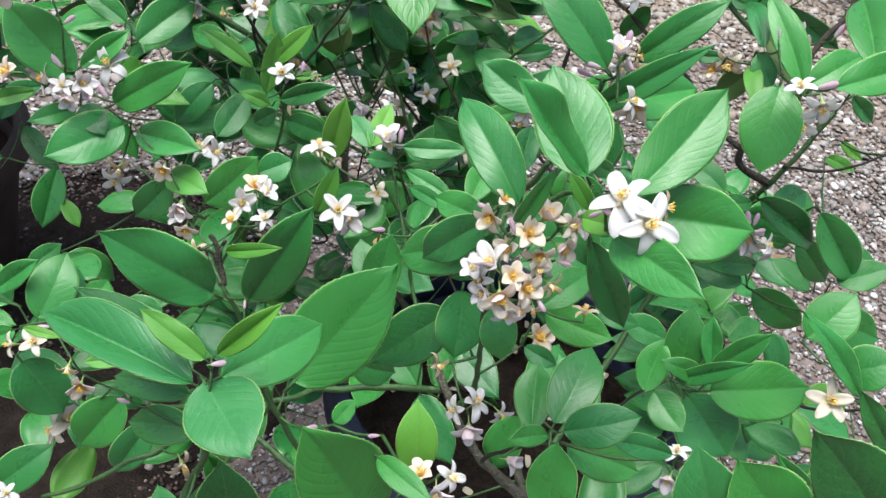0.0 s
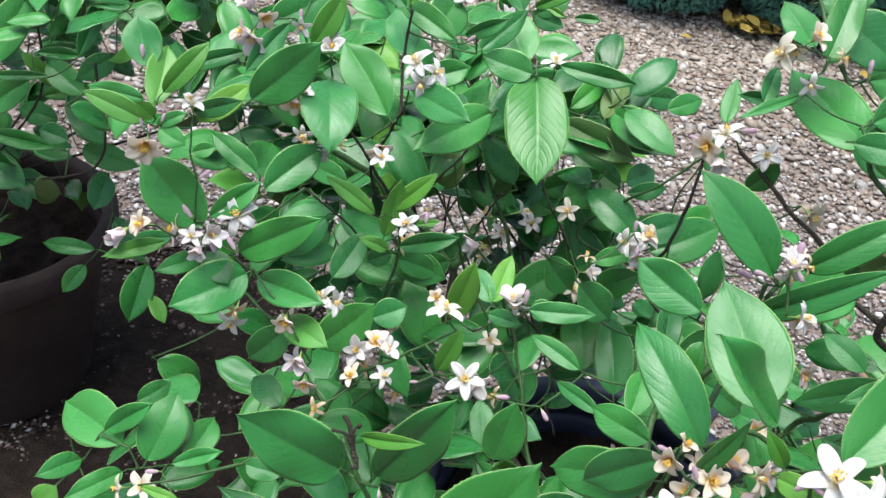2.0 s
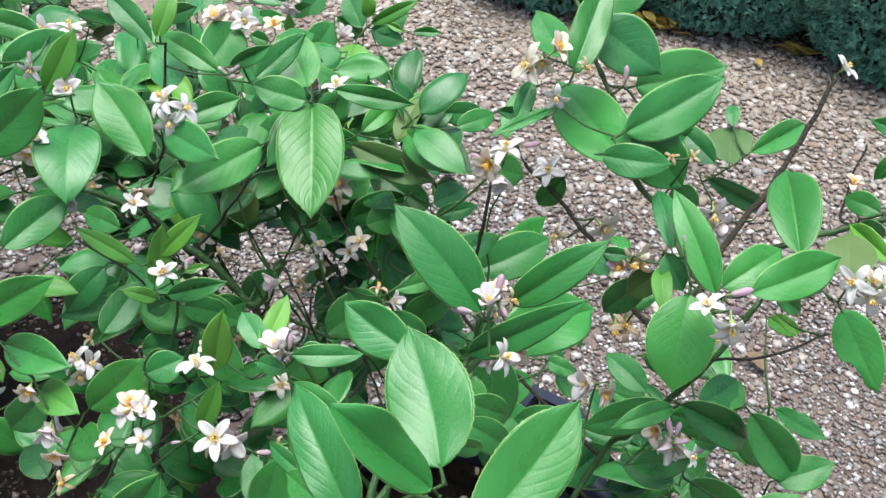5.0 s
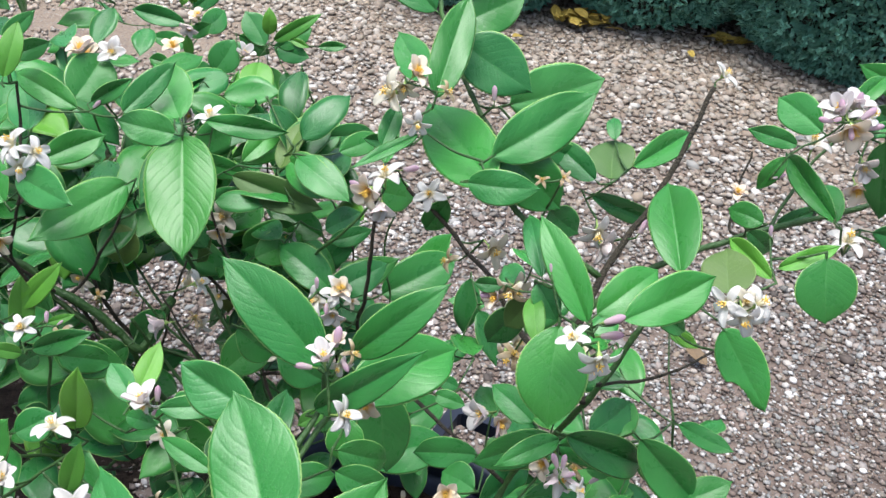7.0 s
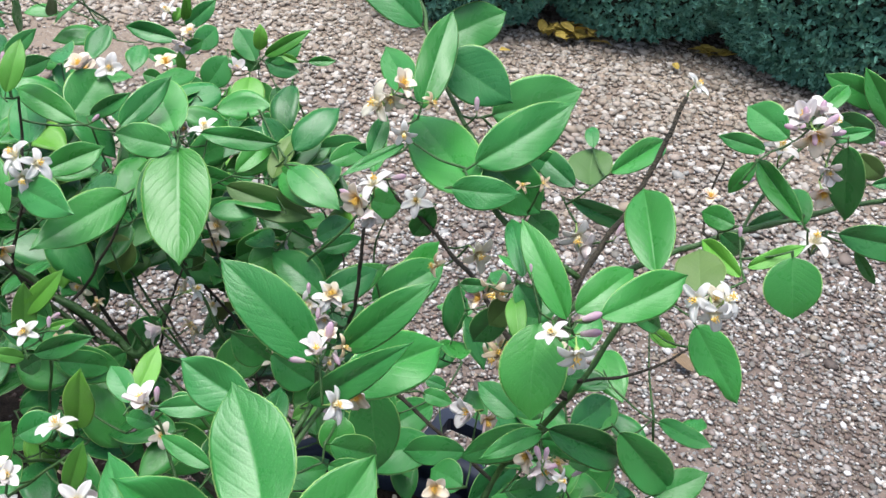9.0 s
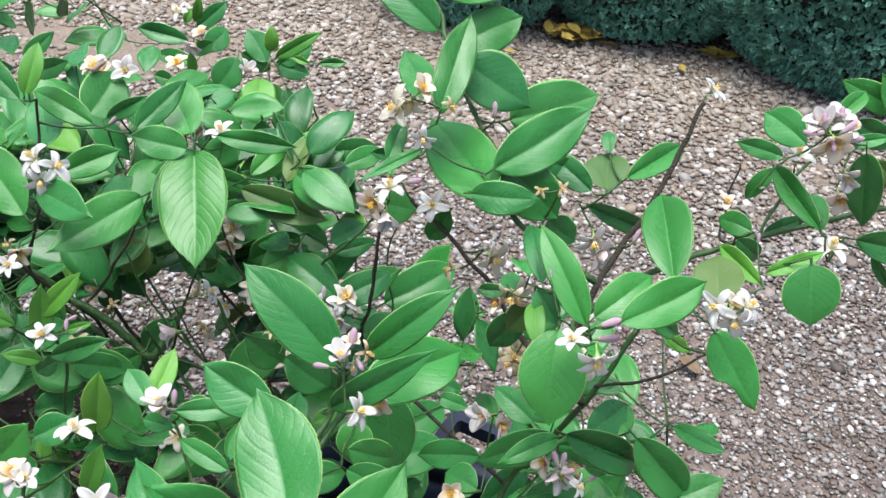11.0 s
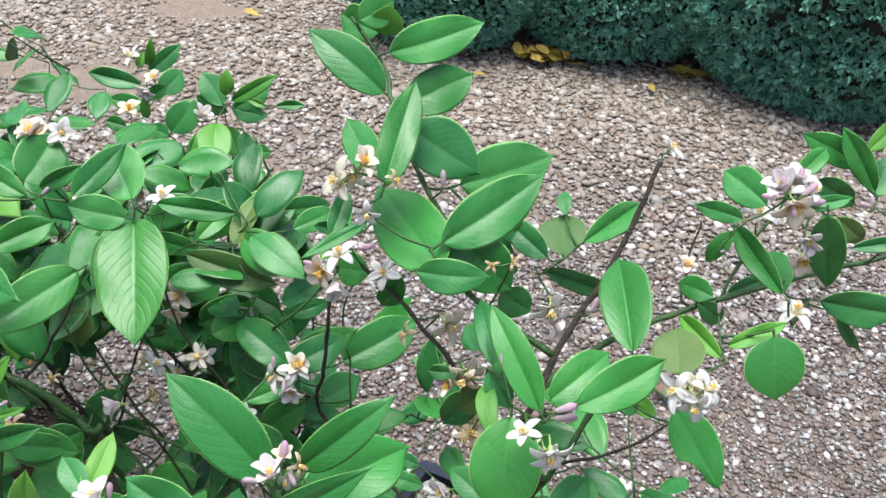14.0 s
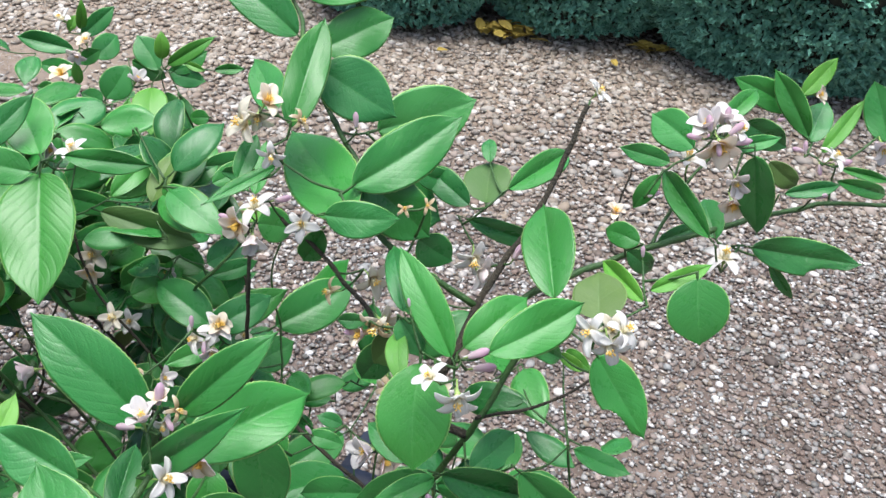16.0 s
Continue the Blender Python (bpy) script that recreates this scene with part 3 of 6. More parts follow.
class Plant:
    """A potted citrus: its parts are placed in the world and hang under one Empty at its foot."""

    def __init__(self, label, foot):
        self.ob = tagged(new("citrus_bush"), label, "citrus bush", "potted citrus plants")
        self.foot = Vector(foot)
        self.ob.matrix_basis = Matrix.Translation(foot)
        self.back = Matrix.Translation(-self.foot)
        self.ends, self.stems, self.count = [], [self.foot.copy()], 0

    def leaf(self, base, tip, width, roll, kind="m", bitten=False):
        base, tip = Vector(base), Vector(tip)
        y = tip - base
        L = y.length
        y.normalize()
        z = (VIEW_SIDE - y * VIEW_SIDE.dot(y)).normalized()
        z.rotate(Matrix.Rotation(radians(roll), 3, y))
        x = y.cross(z)
        m = Matrix((x * width * 1.02, y * L, z * L)).transposed().to_4x4()
        m.translation = base
        self.count += 1
        part("leaf", leaf_mesh(kind, (self.count * 7 + int(L * 1e5)) % 12, True, bitten), self.ob, self.back @ m, "leaf with a chewed edge" if bitten else "")
        self.ends.append(base - y * 0.1 * L)

    def limb(self, r, kind, *points):
        """A branch from its top to the foot of the plant."""
        P = [Vector(p) for p in points]
        low = P[-1]
        span = (low - self.foot).length
        under = [q for q in self.stems[1:] if q.z < low.z + 0.02 and (q - low).length < 0.3]
        if under:
            P.append(min(under, key=lambda q: (q - low).length))
        elif span > 0.12:
            side = Vector((noise.noise(low * 9), noise.noise(low * 9 + Vector((3, 0, 0))), 0)) * 0.08
            P += [low.lerp(self.foot, 0.45) + side * span + Vector((0, 0, -0.05 * span)), self.foot + side * 0.25]
        Q = curve_points(P, 8, 0.0022)
        n = len(Q)
        radii = [r / 1500 * (0.75 + 0.4 * i / n) * (1 + 0.2 * noise.noise(q * 90) + 0.45 * max(0.0, noise.noise(q * 150) - 0.25)) for i, q in enumerate(Q)]
        v, f = tube([q - self.foot for q in Q], radii, 8)
        mat, label = {"green": (TWIG_GREEN, "green twig"), "brown": (TWIG_BROWN, "brown woody twig"), "bark": (BARK, "grey-brown bark")}[kind]
        part("branch", mesh_of("branch", v, f, [mat]), self.ob, Matrix(), label)
        self.stems += Q

    def grow_twigs(self):
        """Joins every leaf stalk, flower and bud to the nearest stem."""
        have = [tuple(p) for p in self.stems]
        wait = list(self.ends)
        verts, faces = [], []
        H, Wt = np.array(have), np.array([tuple(p) for p in wait])
        if not len(Wt):
            return
        d = np.linalg.norm(Wt[:, None] - H[None], axis=2)
        near, dist = d.argmin(1), d.min(1)
        todo = set(range(len(Wt)))
        while todo:
            i = min(todo, key=lambda q: dist[q])
            todo.remove(i)
            a, b = Vector(H[near[i]]), Vector(Wt[i])
            span = (b - a).length
            mid = a.lerp(b, 0.5) + Vector((0, 0, -0.06 * span)) + noise.noise_vector(b * 20) * 0.04 * span
            pts = curve_points([a, mid, b], 4, 0.0006)
            r0 = 0.0009 + 0.006 * min(span, 0.16)
            v, f = tube([p - self.foot for p in pts], [r0 + (0.0008 - r0) * k / (len(pts) - 1) for k in range(len(pts))], 6)
            o = len(verts)
            verts += v
            faces += [tuple(q + o for q in face) for face in f]
            fresh = np.array([tuple(p) for p in pts[1:]])
            start = len(H)
            H = np.vstack([H, fresh])
            dn = np.linalg.norm(Wt[:, None] - fresh[None], axis=2)
            better = dn.min(1) < dist
            dist = np.where(better, dn.min(1), dist)
            near = np.where(better, start + dn.argmin(1), near)
        tagged(part("twig", mesh_of("twig", verts, faces, [TWIG_GREEN]), self.ob, Matrix(), "thin green twigs"), kind="stuff")

    def fill(self, seed, count, centre, reach, keep):
        """Leaves deep in the crown, too many to pick apart, in one mesh. keep says where they may stand."""
        g = np.random.default_rng(seed)
        V, Fc, Mi, UV, spots = [], [], [], [], 0
        tries = 0
        while spots < count and tries < 20000:
            tries += 1
            p = Vector(g.normal(0, 0.5, 3))
            if p.length > 1:
                continue
            p = Vector((centre[0] + p.x * reach[0], centre[1] + p.y * reach[1], centre[2] + p.z * reach[2]))
            if not keep(p.x, p.y, p.z):
                continue
            spots += 1
            me = leaf_mesh("y" if g.uniform() < 0.04 else "m", int(g.integers(12)), False)
            y = Vector((g.normal(0, 1), g.normal(0, 1), g.normal(-0.15, 0.5))).normalized()
            z = (Vector((g.normal(0, 0.35), g.normal(-0.45, 0.35), 1)))
            z = (z - y * z.dot(y)).normalized()
            x = y.cross(z)
            L = g.uniform(0.05, 0.085)
            w = L * g.uniform(0.46, 0.58)
            M = np.array((x * w, y * L, z * L))
            co = np.empty(len(me.vertices) * 3)
            me.vertices.foreach_get("co", co)
            V.append(co.reshape(-1, 3) @ M + np.array(p - self.foot))
            o = sum(len(q) for q in V[:-1])
            Fc += [tuple(i + o for i in q.vertices) for q in me.polygons]
            Mi += [(3 if me.materials[0] == LEAF_Y and q.material_index == 0 else q.material_index) for q in me.polygons]
            uv = np.empty(len(me.loops) * 2)
            me.uv_layers[0].data.foreach_get("uv", uv)
            UV.append(uv)
            self.ends.append(p - y * 0.1 * L)
        mesh = bpy.data.meshes.new("inner_foliage")
        mesh.from_pydata(np.vstack(V).tolist(), [], Fc)
        for m in (LEAF_M, LEAF_U, TWIG_GREEN, LEAF_Y):
            mesh.materials.append(m)
        mesh.polygons.foreach_set("material_index", Mi)
        mesh.polygons.foreach_set("use_smooth", [True] * len(Fc))
        mesh.uv_layers.new(name="UVMap").data.foreach_set("uv", np.concatenate(UV))
        mesh.update()
        tagged(part("inner_foliage", mesh, self.ob, Matrix(), "shaded inner leaves of the crown"), kind="stuff")

    def flower(self, place, facing, size, form):
        c, n = Vector(place), Vector(facing).normalized()
        self.count += 1
        g = random.Random(self.count)
        a = n.orthogonal().normalized()
        a.rotate(Matrix.Rotation(g.uniform(0, 6.28), 3, n))
        b = n.cross(a)
        m = Matrix((a * size, b * size, n * size)).transposed().to_4x4()
        m.translation = c
        fl = part("flower", CALYX_MESH, self.ob, self.back @ m, FLOWER_LABEL[form])
        lift = {"open": 18, "half": 48, "cream": 26, "gold": 34, "wilt": 42}[form]
        for k in range(5):
            if form == "wilt" and k == 3:
                continue
            t = 72 * k + g.uniform(-7, 7)
            p = pose(0, 0, 0, 0, 0, t) @ pose(0.035, 0, -0.03, 0, -(lift + g.uniform(-24, 18)), 0) @ pose(0, 0, 0, g.uniform(-12, 12), 0, 0)
            s = g.uniform(0.9, 1.08) * {"half": 1.12}.get(form, 1.0)
            part("petal", petal_mesh(form, g.randrange(5)), fl, p @ Matrix.Diagonal((s, s, s, 1)))
        part("stamen_crown", stamen_mesh(form), fl, Matrix(), "yellow-tipped stamen crown")
        self.ends.append(c - n * size * 0.42)

    def bud(self, place, along, length):
        c, n = Vector(place), Vector(along).normalized()
        a = n.orthogonal().normalized()
        b = n.cross(a)
        m = Matrix((a * length, b * length, n * length)).transposed().to_4x4()
        m.translation = c - n * length * 0.5
        part("bud", BUD_MESH, self.ob, self.back @ m, "closed pink-tinged flower bud")
        self.ends.append(c - n * length * 0.75)


FLOWER_LABEL = {"open": "open white citrus blossom", "half": "half-open white blossom tinged pink", "cream": "cream citrus blossom",
                "gold": "fading blossom with golden throat", "wilt": "wilted brownish blossom"}
PETAL_MESHES, STAMEN_MESHES = {}, {}


def petal_mesh(form, k):
    if (form, k) in PETAL_MESHES:
        return PETAL_MESHES[form, k]
    g = random.Random(k + 40)
    rows, cols = 10, 4
    curl = {"open": 0.75, "half": 0.3, "cream": 0.75, "gold": 0.38, "wilt": 1.9}[form] + 0.28 * (k - 2)
    wide = {"open": 0.128, "half": 0.165, "cream": 0.14, "gold": 0.185, "wilt": 0.075}[form] * g.uniform(0.9, 1.1)
    side = g.uniform(-0.05, 0.05)
    top, low, uvs = [], [], []
    x = z = last = 0.0
    for i in range(rows + 1):
        v = 1 - (1 - i / rows) ** 1.35
        hw = wide * (0.66 + 0.34 * math.sin(math.pi * min(1, v * 0.85 + 0.08))) * max(0.0, 1 - v ** 6) ** 0.5 + 0.004
        ang = curl * v ** 1.6 - 0.3 * (1 - v)
        x, z, last = x + 0.52 * (v - last) * math.cos(ang), z - 0.52 * (v - last) * math.sin(ang), v
        for j in range(cols + 1):
            u = 2 * j / cols - 1
            dz = (0.42 - 0.5 * v * max(0.0, curl - 0.7)) * hw * u * u
            top.append((x, u * hw + side * v * v, z + dz))
            low.append((x, u * hw * 0.97 + side * v * v, z + dz - 0.02 * (1 - abs(u) ** 3) - 0.005))
            uvs.append([0.5 + u / 2, v])
    w, n = cols + 1, len(top)
    faces, index = [], []
    for i in range(rows):
        for j in range(cols):
            a = i * w + j
            faces += [(a, a + w, a + w + 1, a + 1), (n + a, n + a + 1, n + a + w + 1, n + a + w)]
            index += [0, 1]
        for a, b in (((i + 1) * w, i * w), (i * w + cols, (i + 1) * w + cols)):
            faces.append((a, b, n + b, n + a))
            index.append(1)
    t = rows * w
    for j in range(cols):
        faces.append((t + j, n + t + j, n + t + j + 1, t + j + 1))
        index.append(0)
    mats = {"open": (PETAL_WHITE, PETAL_WHITE), "half": (PETAL_WHITE, PETAL_BLUSH), "cream": (PETAL_CREAM, PETAL_CREAM),
            "gold": (PETAL_GOLD, PETAL_BLUSH), "wilt": (PETAL_WILT, PETAL_CREAM)}[form]
    PETAL_MESHES[form, k] = mesh_of("petal", top + low, faces, list(mats), True, index, uvs + uvs)
    return PETAL_MESHES[form, k]


def stamen_mesh(form):
    if form in STAMEN_MESHES:
        return STAMEN_MESHES[form]
    g = random.Random(9)
    verts, faces, index = [], [], []
    for k in range(18):
        w = 2 * math.pi * k / 18 + g.uniform(-0.15, 0.15)
        r, h = g.uniform(0.05, 0.115), g.uniform(0.15, 0.25)
        c, d = math.cos(w), math.sin(w)
        v, f = tube([(0.04 * c, 0.04 * d, -0.02), (0.05 * c, 0.05 * d, h * 0.6), (r * c, r * d, h)], [0.012, 0.01, 0.007], 5)
        o = len(verts)
        verts += v
        faces += [tuple(q + o for q in face) for face in f]
        index += [0 if form == "gold" else 1] * len(f)
        v, f = tube([(r * c, r * d, h - 0.012), (r * 1.08 * c, r * 1.08 * d, h + 0.015), (r * 1.12 * c, r * 1.12 * d, h + 0.036)], [0.009, 0.016, 0.005], 5)
        o = len(verts)
        verts += v
        faces += [tuple(q + o for q in face) for face in f]
        index += [0] * len(f)
    v, f = tube([(0, 0, -0.02), (0, 0, 0.2), (0, 0, 0.24), (0, 0, 0.26)], [0.014, 0.013, 0.03, 0.012], 7)
    o = len(verts)
    verts += v
    faces += [tuple(q + o for q in face) for face in f]
    index += [0] * len(f)
    STAMEN_MESHES[form] = mesh_of("stamens", verts, faces, [STAMEN, FILAMENT], True, index)
    return STAMEN_MESHES[form]


v, f = tube([(0, 0, -0.42), (0, 0, -0.2), (0, 0, -0.13), (0, 0, -0.07), (0, 0, -0.02)], [0.02, 0.022, 0.05, 0.075, 0.055], 9)
CALYX_MESH = mesh_of("calyx", v, f, [CALYX])
v, f = tube([(0, 0, -0.25), (0, 0, 0.0), (0, 0, 0.05), (0, 0, 0.2), (0, 0, 0.45), (0, 0, 0.7), (0, 0, 0.9), (0, 0, 1.0)], [0.035, 0.045, 0.1, 0.135, 0.17, 0.19, 0.13, 0.025], 10)
BUD_MESH = mesh_of("bud", v, f, [BUD_MAT, CALYX], True, [1 if i < 20 else 0 for i in range(len(f))],
                   [[0.5, max(0.0, z)] for x, y, z in v])

# ---- the flowering bush ----
bush = Plant("bushy citrus in flower growing in a black pot", (0.19, 0.82, 0.42))
bush.limb(7.0, "bark", (0.091, 0.535, 0.789), (0.113, 0.505, 0.767), (0.14, 0.477, 0.747), (0.163, 0.467, 0.735), (0.193, 0.456, 0.72))
bush.limb(5.0, "green", (-0.274, 0.952, 0.832), (-0.217, 0.921, 0.828), (-0.166, 0.896, 0.809), (-0.118, 0.873, 0.795), (-0.09, 0.877, 0.768), (-0.074, 0.874, 0.726))
bush.limb(4.5, "green", (0.388, 0.686, 1.023), (0.364, 0.671, 0.973), (0.35, 0.671, 0.939), (0.328, 0.693, 0.86), (0.307, 0.723, 0.764))
bush.limb(4.5, "green", (-0.14, 0.491, 0.709), (-0.041, 0.453, 0.787), (-0.003, 0.478, 0.785), (0.052, 0.501, 0.779), (0.098, 0.519, 0.77))
bush.limb(4.4, "brown", (0.445, 0.852, 1.148), (0.423, 0.819, 1.105), (0.403, 0.791, 1.072), (0.379, 0.757, 1.055), (0.353, 0.718, 1.031), (0.339, 0.691, 1.011), (0.325, 0.682, 0.963))
bush.limb(4.0, "green", (0.74, 0.846, 1.074), (0.678, 0.844, 1.075), (0.635, 0.835, 1.071), (0.597, 0.824, 1.067), (0.548, 0.809, 1.057), (0.498, 0.788, 1.053), (0.462, 0.783, 1.038), (0.405, 0.756, 1.026), (0.349, 0.73, 0.991))
bush.limb(3.6, "brown", (0.195, 0.843, 1.029), (0.228, 0.826, 1.009), (0.257, 0.793, 0.996), (0.28, 0.757, 0.989), (0.298, 0.733, 0.969))
bush.limb(3.6, "green", (-0.028, 0.282, 0.992), (-0.027, 0.29, 0.936), (-0.04, 0.294, 0.894), (-0.052, 0.295, 0.848))
bush.limb(3.6, "green", (0.121, 0.422, 0.935), (0.124, 0.452, 0.876), (0.128, 0.479, 0.814))
bush.limb(3.4, "green", (-0.018, 0.37, 0.907), (-0.009, 0.371, 0.878), (0.006, 0.372, 0.845), (0.014, 0.382, 0.793))
bush.limb(3.2, "green", (0.174, 0.921, 1.229), (0.205, 0.891, 1.198), (0.214, 0.856, 1.183), (0.231, 0.815, 1.157), (0.251, 0.788, 1.133), (0.273, 0.758, 1.111), (0.284, 0.738, 1.078))
bush.limb(3.0, "brown", (0.166, 0.846, 1.02), (0.167, 0.835, 0.964), (0.162, 0.84, 0.904), (0.164, 0.865, 0.815))
bush.limb(2.2, "brown", (-0.021, 0.872, 0.902), (-0.046, 0.883, 0.835), (-0.068, 0.895, 0.759))
bush.limb(3.0, "green", (-0.165, 0.325, 0.793), (-0.133, 0.329, 0.812), (-0.107, 0.334, 0.835), (-0.087, 0.342, 0.844), (-0.072, 0.366, 0.841))
bush.limb(3.0, "green", (-0.08, 0.445, 0.941), (-0.063, 0.431, 0.922), (-0.052, 0.429, 0.902), (-0.041, 0.432, 0.858), (-0.038, 0.443, 0.808))
bush.limb(3.0, "green", (0.121, 0.39, 1.057), (0.118, 0.393, 1.028), (0.118, 0.406, 0.98), (0.121, 0.422, 0.935))
bush.limb(2.6, "green", (0.17, 0.845, 1.014), (0.128, 0.849, 0.959), (0.103, 0.878, 0.916), (0.071, 0.891, 0.856))
bush.limb(2.6, "brown", (-0.174, 0.76, 1.003), (-0.156, 0.774, 0.969), (-0.138, 0.795, 0.925), (-0.122, 0.836, 0.86))
bush.limb(2.6, "brown", (-0.126, 0.78, 1.025), (-0.141, 0.788, 0.986), (-0.155, 0.796, 0.946), (-0.147, 0.806, 0.907))
bush.limb(2.6, "green", (0.019, 0.652, 0.906), (0.034, 0.632, 0.875), (0.047, 0.608, 0.844), (0.061, 0.594, 0.804))
bush.limb(2.6, "green", (0.187, 0.536, 1.099), (0.173, 0.523, 1.085), (0.176, 0.538, 1.062))
bush.limb(2.6, "brown", (0.181, 0.401, 0.874), (0.17, 0.433, 0.818), (0.149, 0.462, 0.76))
bush.limb(2.6, "brown", (0.505, 0.579, 0.797), (0.478, 0.598, 0.759), (0.442, 0.612, 0.745), (0.418, 0.633, 0.733))
bush.limb(2.4, "green", (-0.105, 0.72, 0.936), (-0.105, 0.734, 0.892), (-0.112, 0.733, 0.842), (-0.123, 0.743, 0.775))
bush.limb(2.4, "green", (-0.027, 0.622, 0.909), (-0.054, 0.616, 0.885), (-0.084, 0.612, 0.861), (-0.112, 0.623, 0.823), (-0.135, 0.629, 0.771), (-0.16, 0.653, 0.687))
bush.limb(2.4, "brown", (-0.058, 0.815, 0.989), (-0.08, 0.815, 0.946), (-0.106, 0.831, 0.902))
bush.limb(2.4, "brown", (-0.139, 0.835, 1.1), (-0.142, 0.833, 1.064), (-0.132, 0.797, 1.015))
bush.limb(2.4, "green", (0.159, 0.368, 1.093), (0.147, 0.388, 1.087), (0.128, 0.387, 1.07))
bush.limb(2.4, "brown", (0.339, 0.569, 0.79), (0.31, 0.574, 0.782), (0.283, 0.582, 0.745), (0.259, 0.585, 0.685))
bush.limb(2.2, "green", (0.558, 0.849, 1.119), (0.551, 0.842, 1.108), (0.531, 0.828, 1.083), (0.506, 0.798, 1.052))
bush.limb(2.0, "brown", (0.468, 0.723, 0.974), (0.432, 0.701, 0.967), (0.404, 0.691, 0.963), (0.362, 0.669, 0.971))
bush.limb(2.0, "green", (-0.062, 0.612, 0.88), (-0.044, 0.604, 0.868), (-0.019, 0.602, 0.87))
bush.limb(1.8, "brown", (0.492, 0.851, 1.093), (0.484, 0.833, 1.064), (0.476, 0.807, 1.04))
bush.limb(3.2, "brown", (-0.082, 0.454, 0.952), (-0.077, 0.451, 0.945), (-0.066, 0.437, 0.927))
bush.limb(2.6, "brown", (-0.069, 0.446, 0.957), (-0.073, 0.447, 0.946), (-0.07, 0.442, 0.933))
bush.limb(2.2, "brown", (-0.087, 0.444, 0.948), (-0.079, 0.447, 0.943), (-0.072, 0.444, 0.936))
bush.limb(3.2, "green", (0.168, 0.523, 1.093), (0.165, 0.514, 1.067), (0.145, 0.476, 1.057), (0.135, 0.472, 1.038), (0.121, 0.476, 1.004))
bush.leaf((-0.082, 0.455, 0.896), (-0.147, 0.419, 0.968), 0.045, 6)
bush.leaf((-0.054, 0.456, 0.897), (-0.008, 0.449, 0.998), 0.038, 13)
bush.leaf((-0.066, 0.44, 0.953), (-0.021, 0.422, 0.981), 0.011, 7, "y")
bush.leaf((-0.002, 0.391, 0.889), (0.055, 0.433, 0.976), 0.058, 3, "v")
bush.leaf((-0.027, 0.273, 1.007), (-0.127, 0.307, 1.004), 0.029, 30)
bush.leaf((-0.041, 0.307, 0.978), (-0.134, 0.355, 0.977), 0.028, 11)
bush.leaf((-0.022, 0.278, 1.021), (-0.058, 0.286, 1.04), 0.014, 10, "y")
bush.leaf((-0.016, 0.28, 1.024), (0.017, 0.281, 1.067), 0.012, 7, "y")
bush.leaf((-0.013, 0.277, 1.012), (0.026, 0.338, 1.003), 0.034, 3)
bush.leaf((-0.021, 0.274, 1.008), (0.015, 0.232, 1.012), 0.039, -16)
bush.leaf((-0.045, 0.312, 0.951), (-0.108, 0.338, 0.922), 0.021, 10)
bush.leaf((-0.044, 0.317, 0.91), (-0.094, 0.328, 0.893), 0.024, 10)
bush.leaf((0.072, 0.285, 0.898), (0.031, 0.277, 0.983), 0.052, 12, "v")
bush.leaf((0.071, 0.291, 0.953), (0.106, 0.267, 0.955), 0.015, -9)
bush.leaf((0.094, 0.308, 0.925), (0.087, 0.327, 0.967), 0.025, -1, "y")
bush.leaf((0.095, 0.465, 0.913), (0.043, 0.44, 0.869), 0.040, 1)
bush.leaf((0.102, 0.462, 0.94), (0.105, 0.433, 0.898), 0.035, 3)
bush.leaf((0.123, 0.352, 1.029), (0.13, 0.338, 1), 0.021, 6)
bush.leaf((0.024, 0.447, 0.86), (0.062, 0.471, 0.832), 0.027, -5)
bush.leaf((0.031, 0.378, 0.87), (0.042, 0.389, 0.885), 0.014, -1)
bush.leaf((-0.02, 0.333, 0.816), (-0.045, 0.329, 0.876), 0.019, 20)
bush.leaf((-0.028, 0.32, 0.798), (-0.034, 0.327, 0.873), 0.042, 16)
bush.leaf((-0.036, 0.251, 0.906), (-0.048, 0.265, 0.925), 0.016, 18)
bush.leaf((0.121, 0.368, 1.089), (0.079, 0.421, 1.118), 0.027, -10)
bush.leaf((0.157, 0.408, 1.088), (0.128, 0.472, 1.123), 0.046, -9)
bush.leaf((0.154, 0.378, 1.108), (0.109, 0.364, 1.166), 0.025, 33)
bush.leaf((0.173, 0.339, 1.127), (0.211, 0.386, 1.168), 0.031, -6)
bush.leaf((0.175, 0.349, 1.111), (0.242, 0.355, 1.108), 0.037, 9)
bush.leaf((0.167, 0.327, 1.109), (0.204, 0.279, 1.119), 0.025, 17)
bush.leaf((0.107, 0.372, 1.071), (0.073, 0.385, 1.024), 0.024, -4)
bush.leaf((0.108, 0.378, 1.046), (0.055, 0.406, 1.006), 0.030, -6)
bush.leaf((0.131, 0.505, 1.073), (0.085, 0.522, 1.091), 0.029, -12)
bush.leaf((0.121, 0.362, 1.075), (0.136, 0.361, 1.12), 0.010, -3)
bush.leaf((0.157, 0.354, 1.103), (0.142, 0.356, 1.122), 0.009, -15, "y")
bush.leaf((0.153, 0.347, 1.102), (0.17, 0.332, 1.11), 0.013, 14, "y")
bush.leaf((0.166, 0.373, 1.07), (0.199, 0.373, 1.011), 0.020, 16)
bush.leaf((0.151, 0.393, 0.999), (0.181, 0.427, 1.007), 0.022, -5)
bush.leaf((0.167, 0.49, 0.91), (0.224, 0.485, 0.899), 0.030, 4)
bush.leaf((0.105, 0.405, 1.048), (0.073, 0.433, 1.037), 0.020, -10)
bush.leaf((0.095, 0.427, 1.043), (0.102, 0.463, 1.05), 0.018, -0)
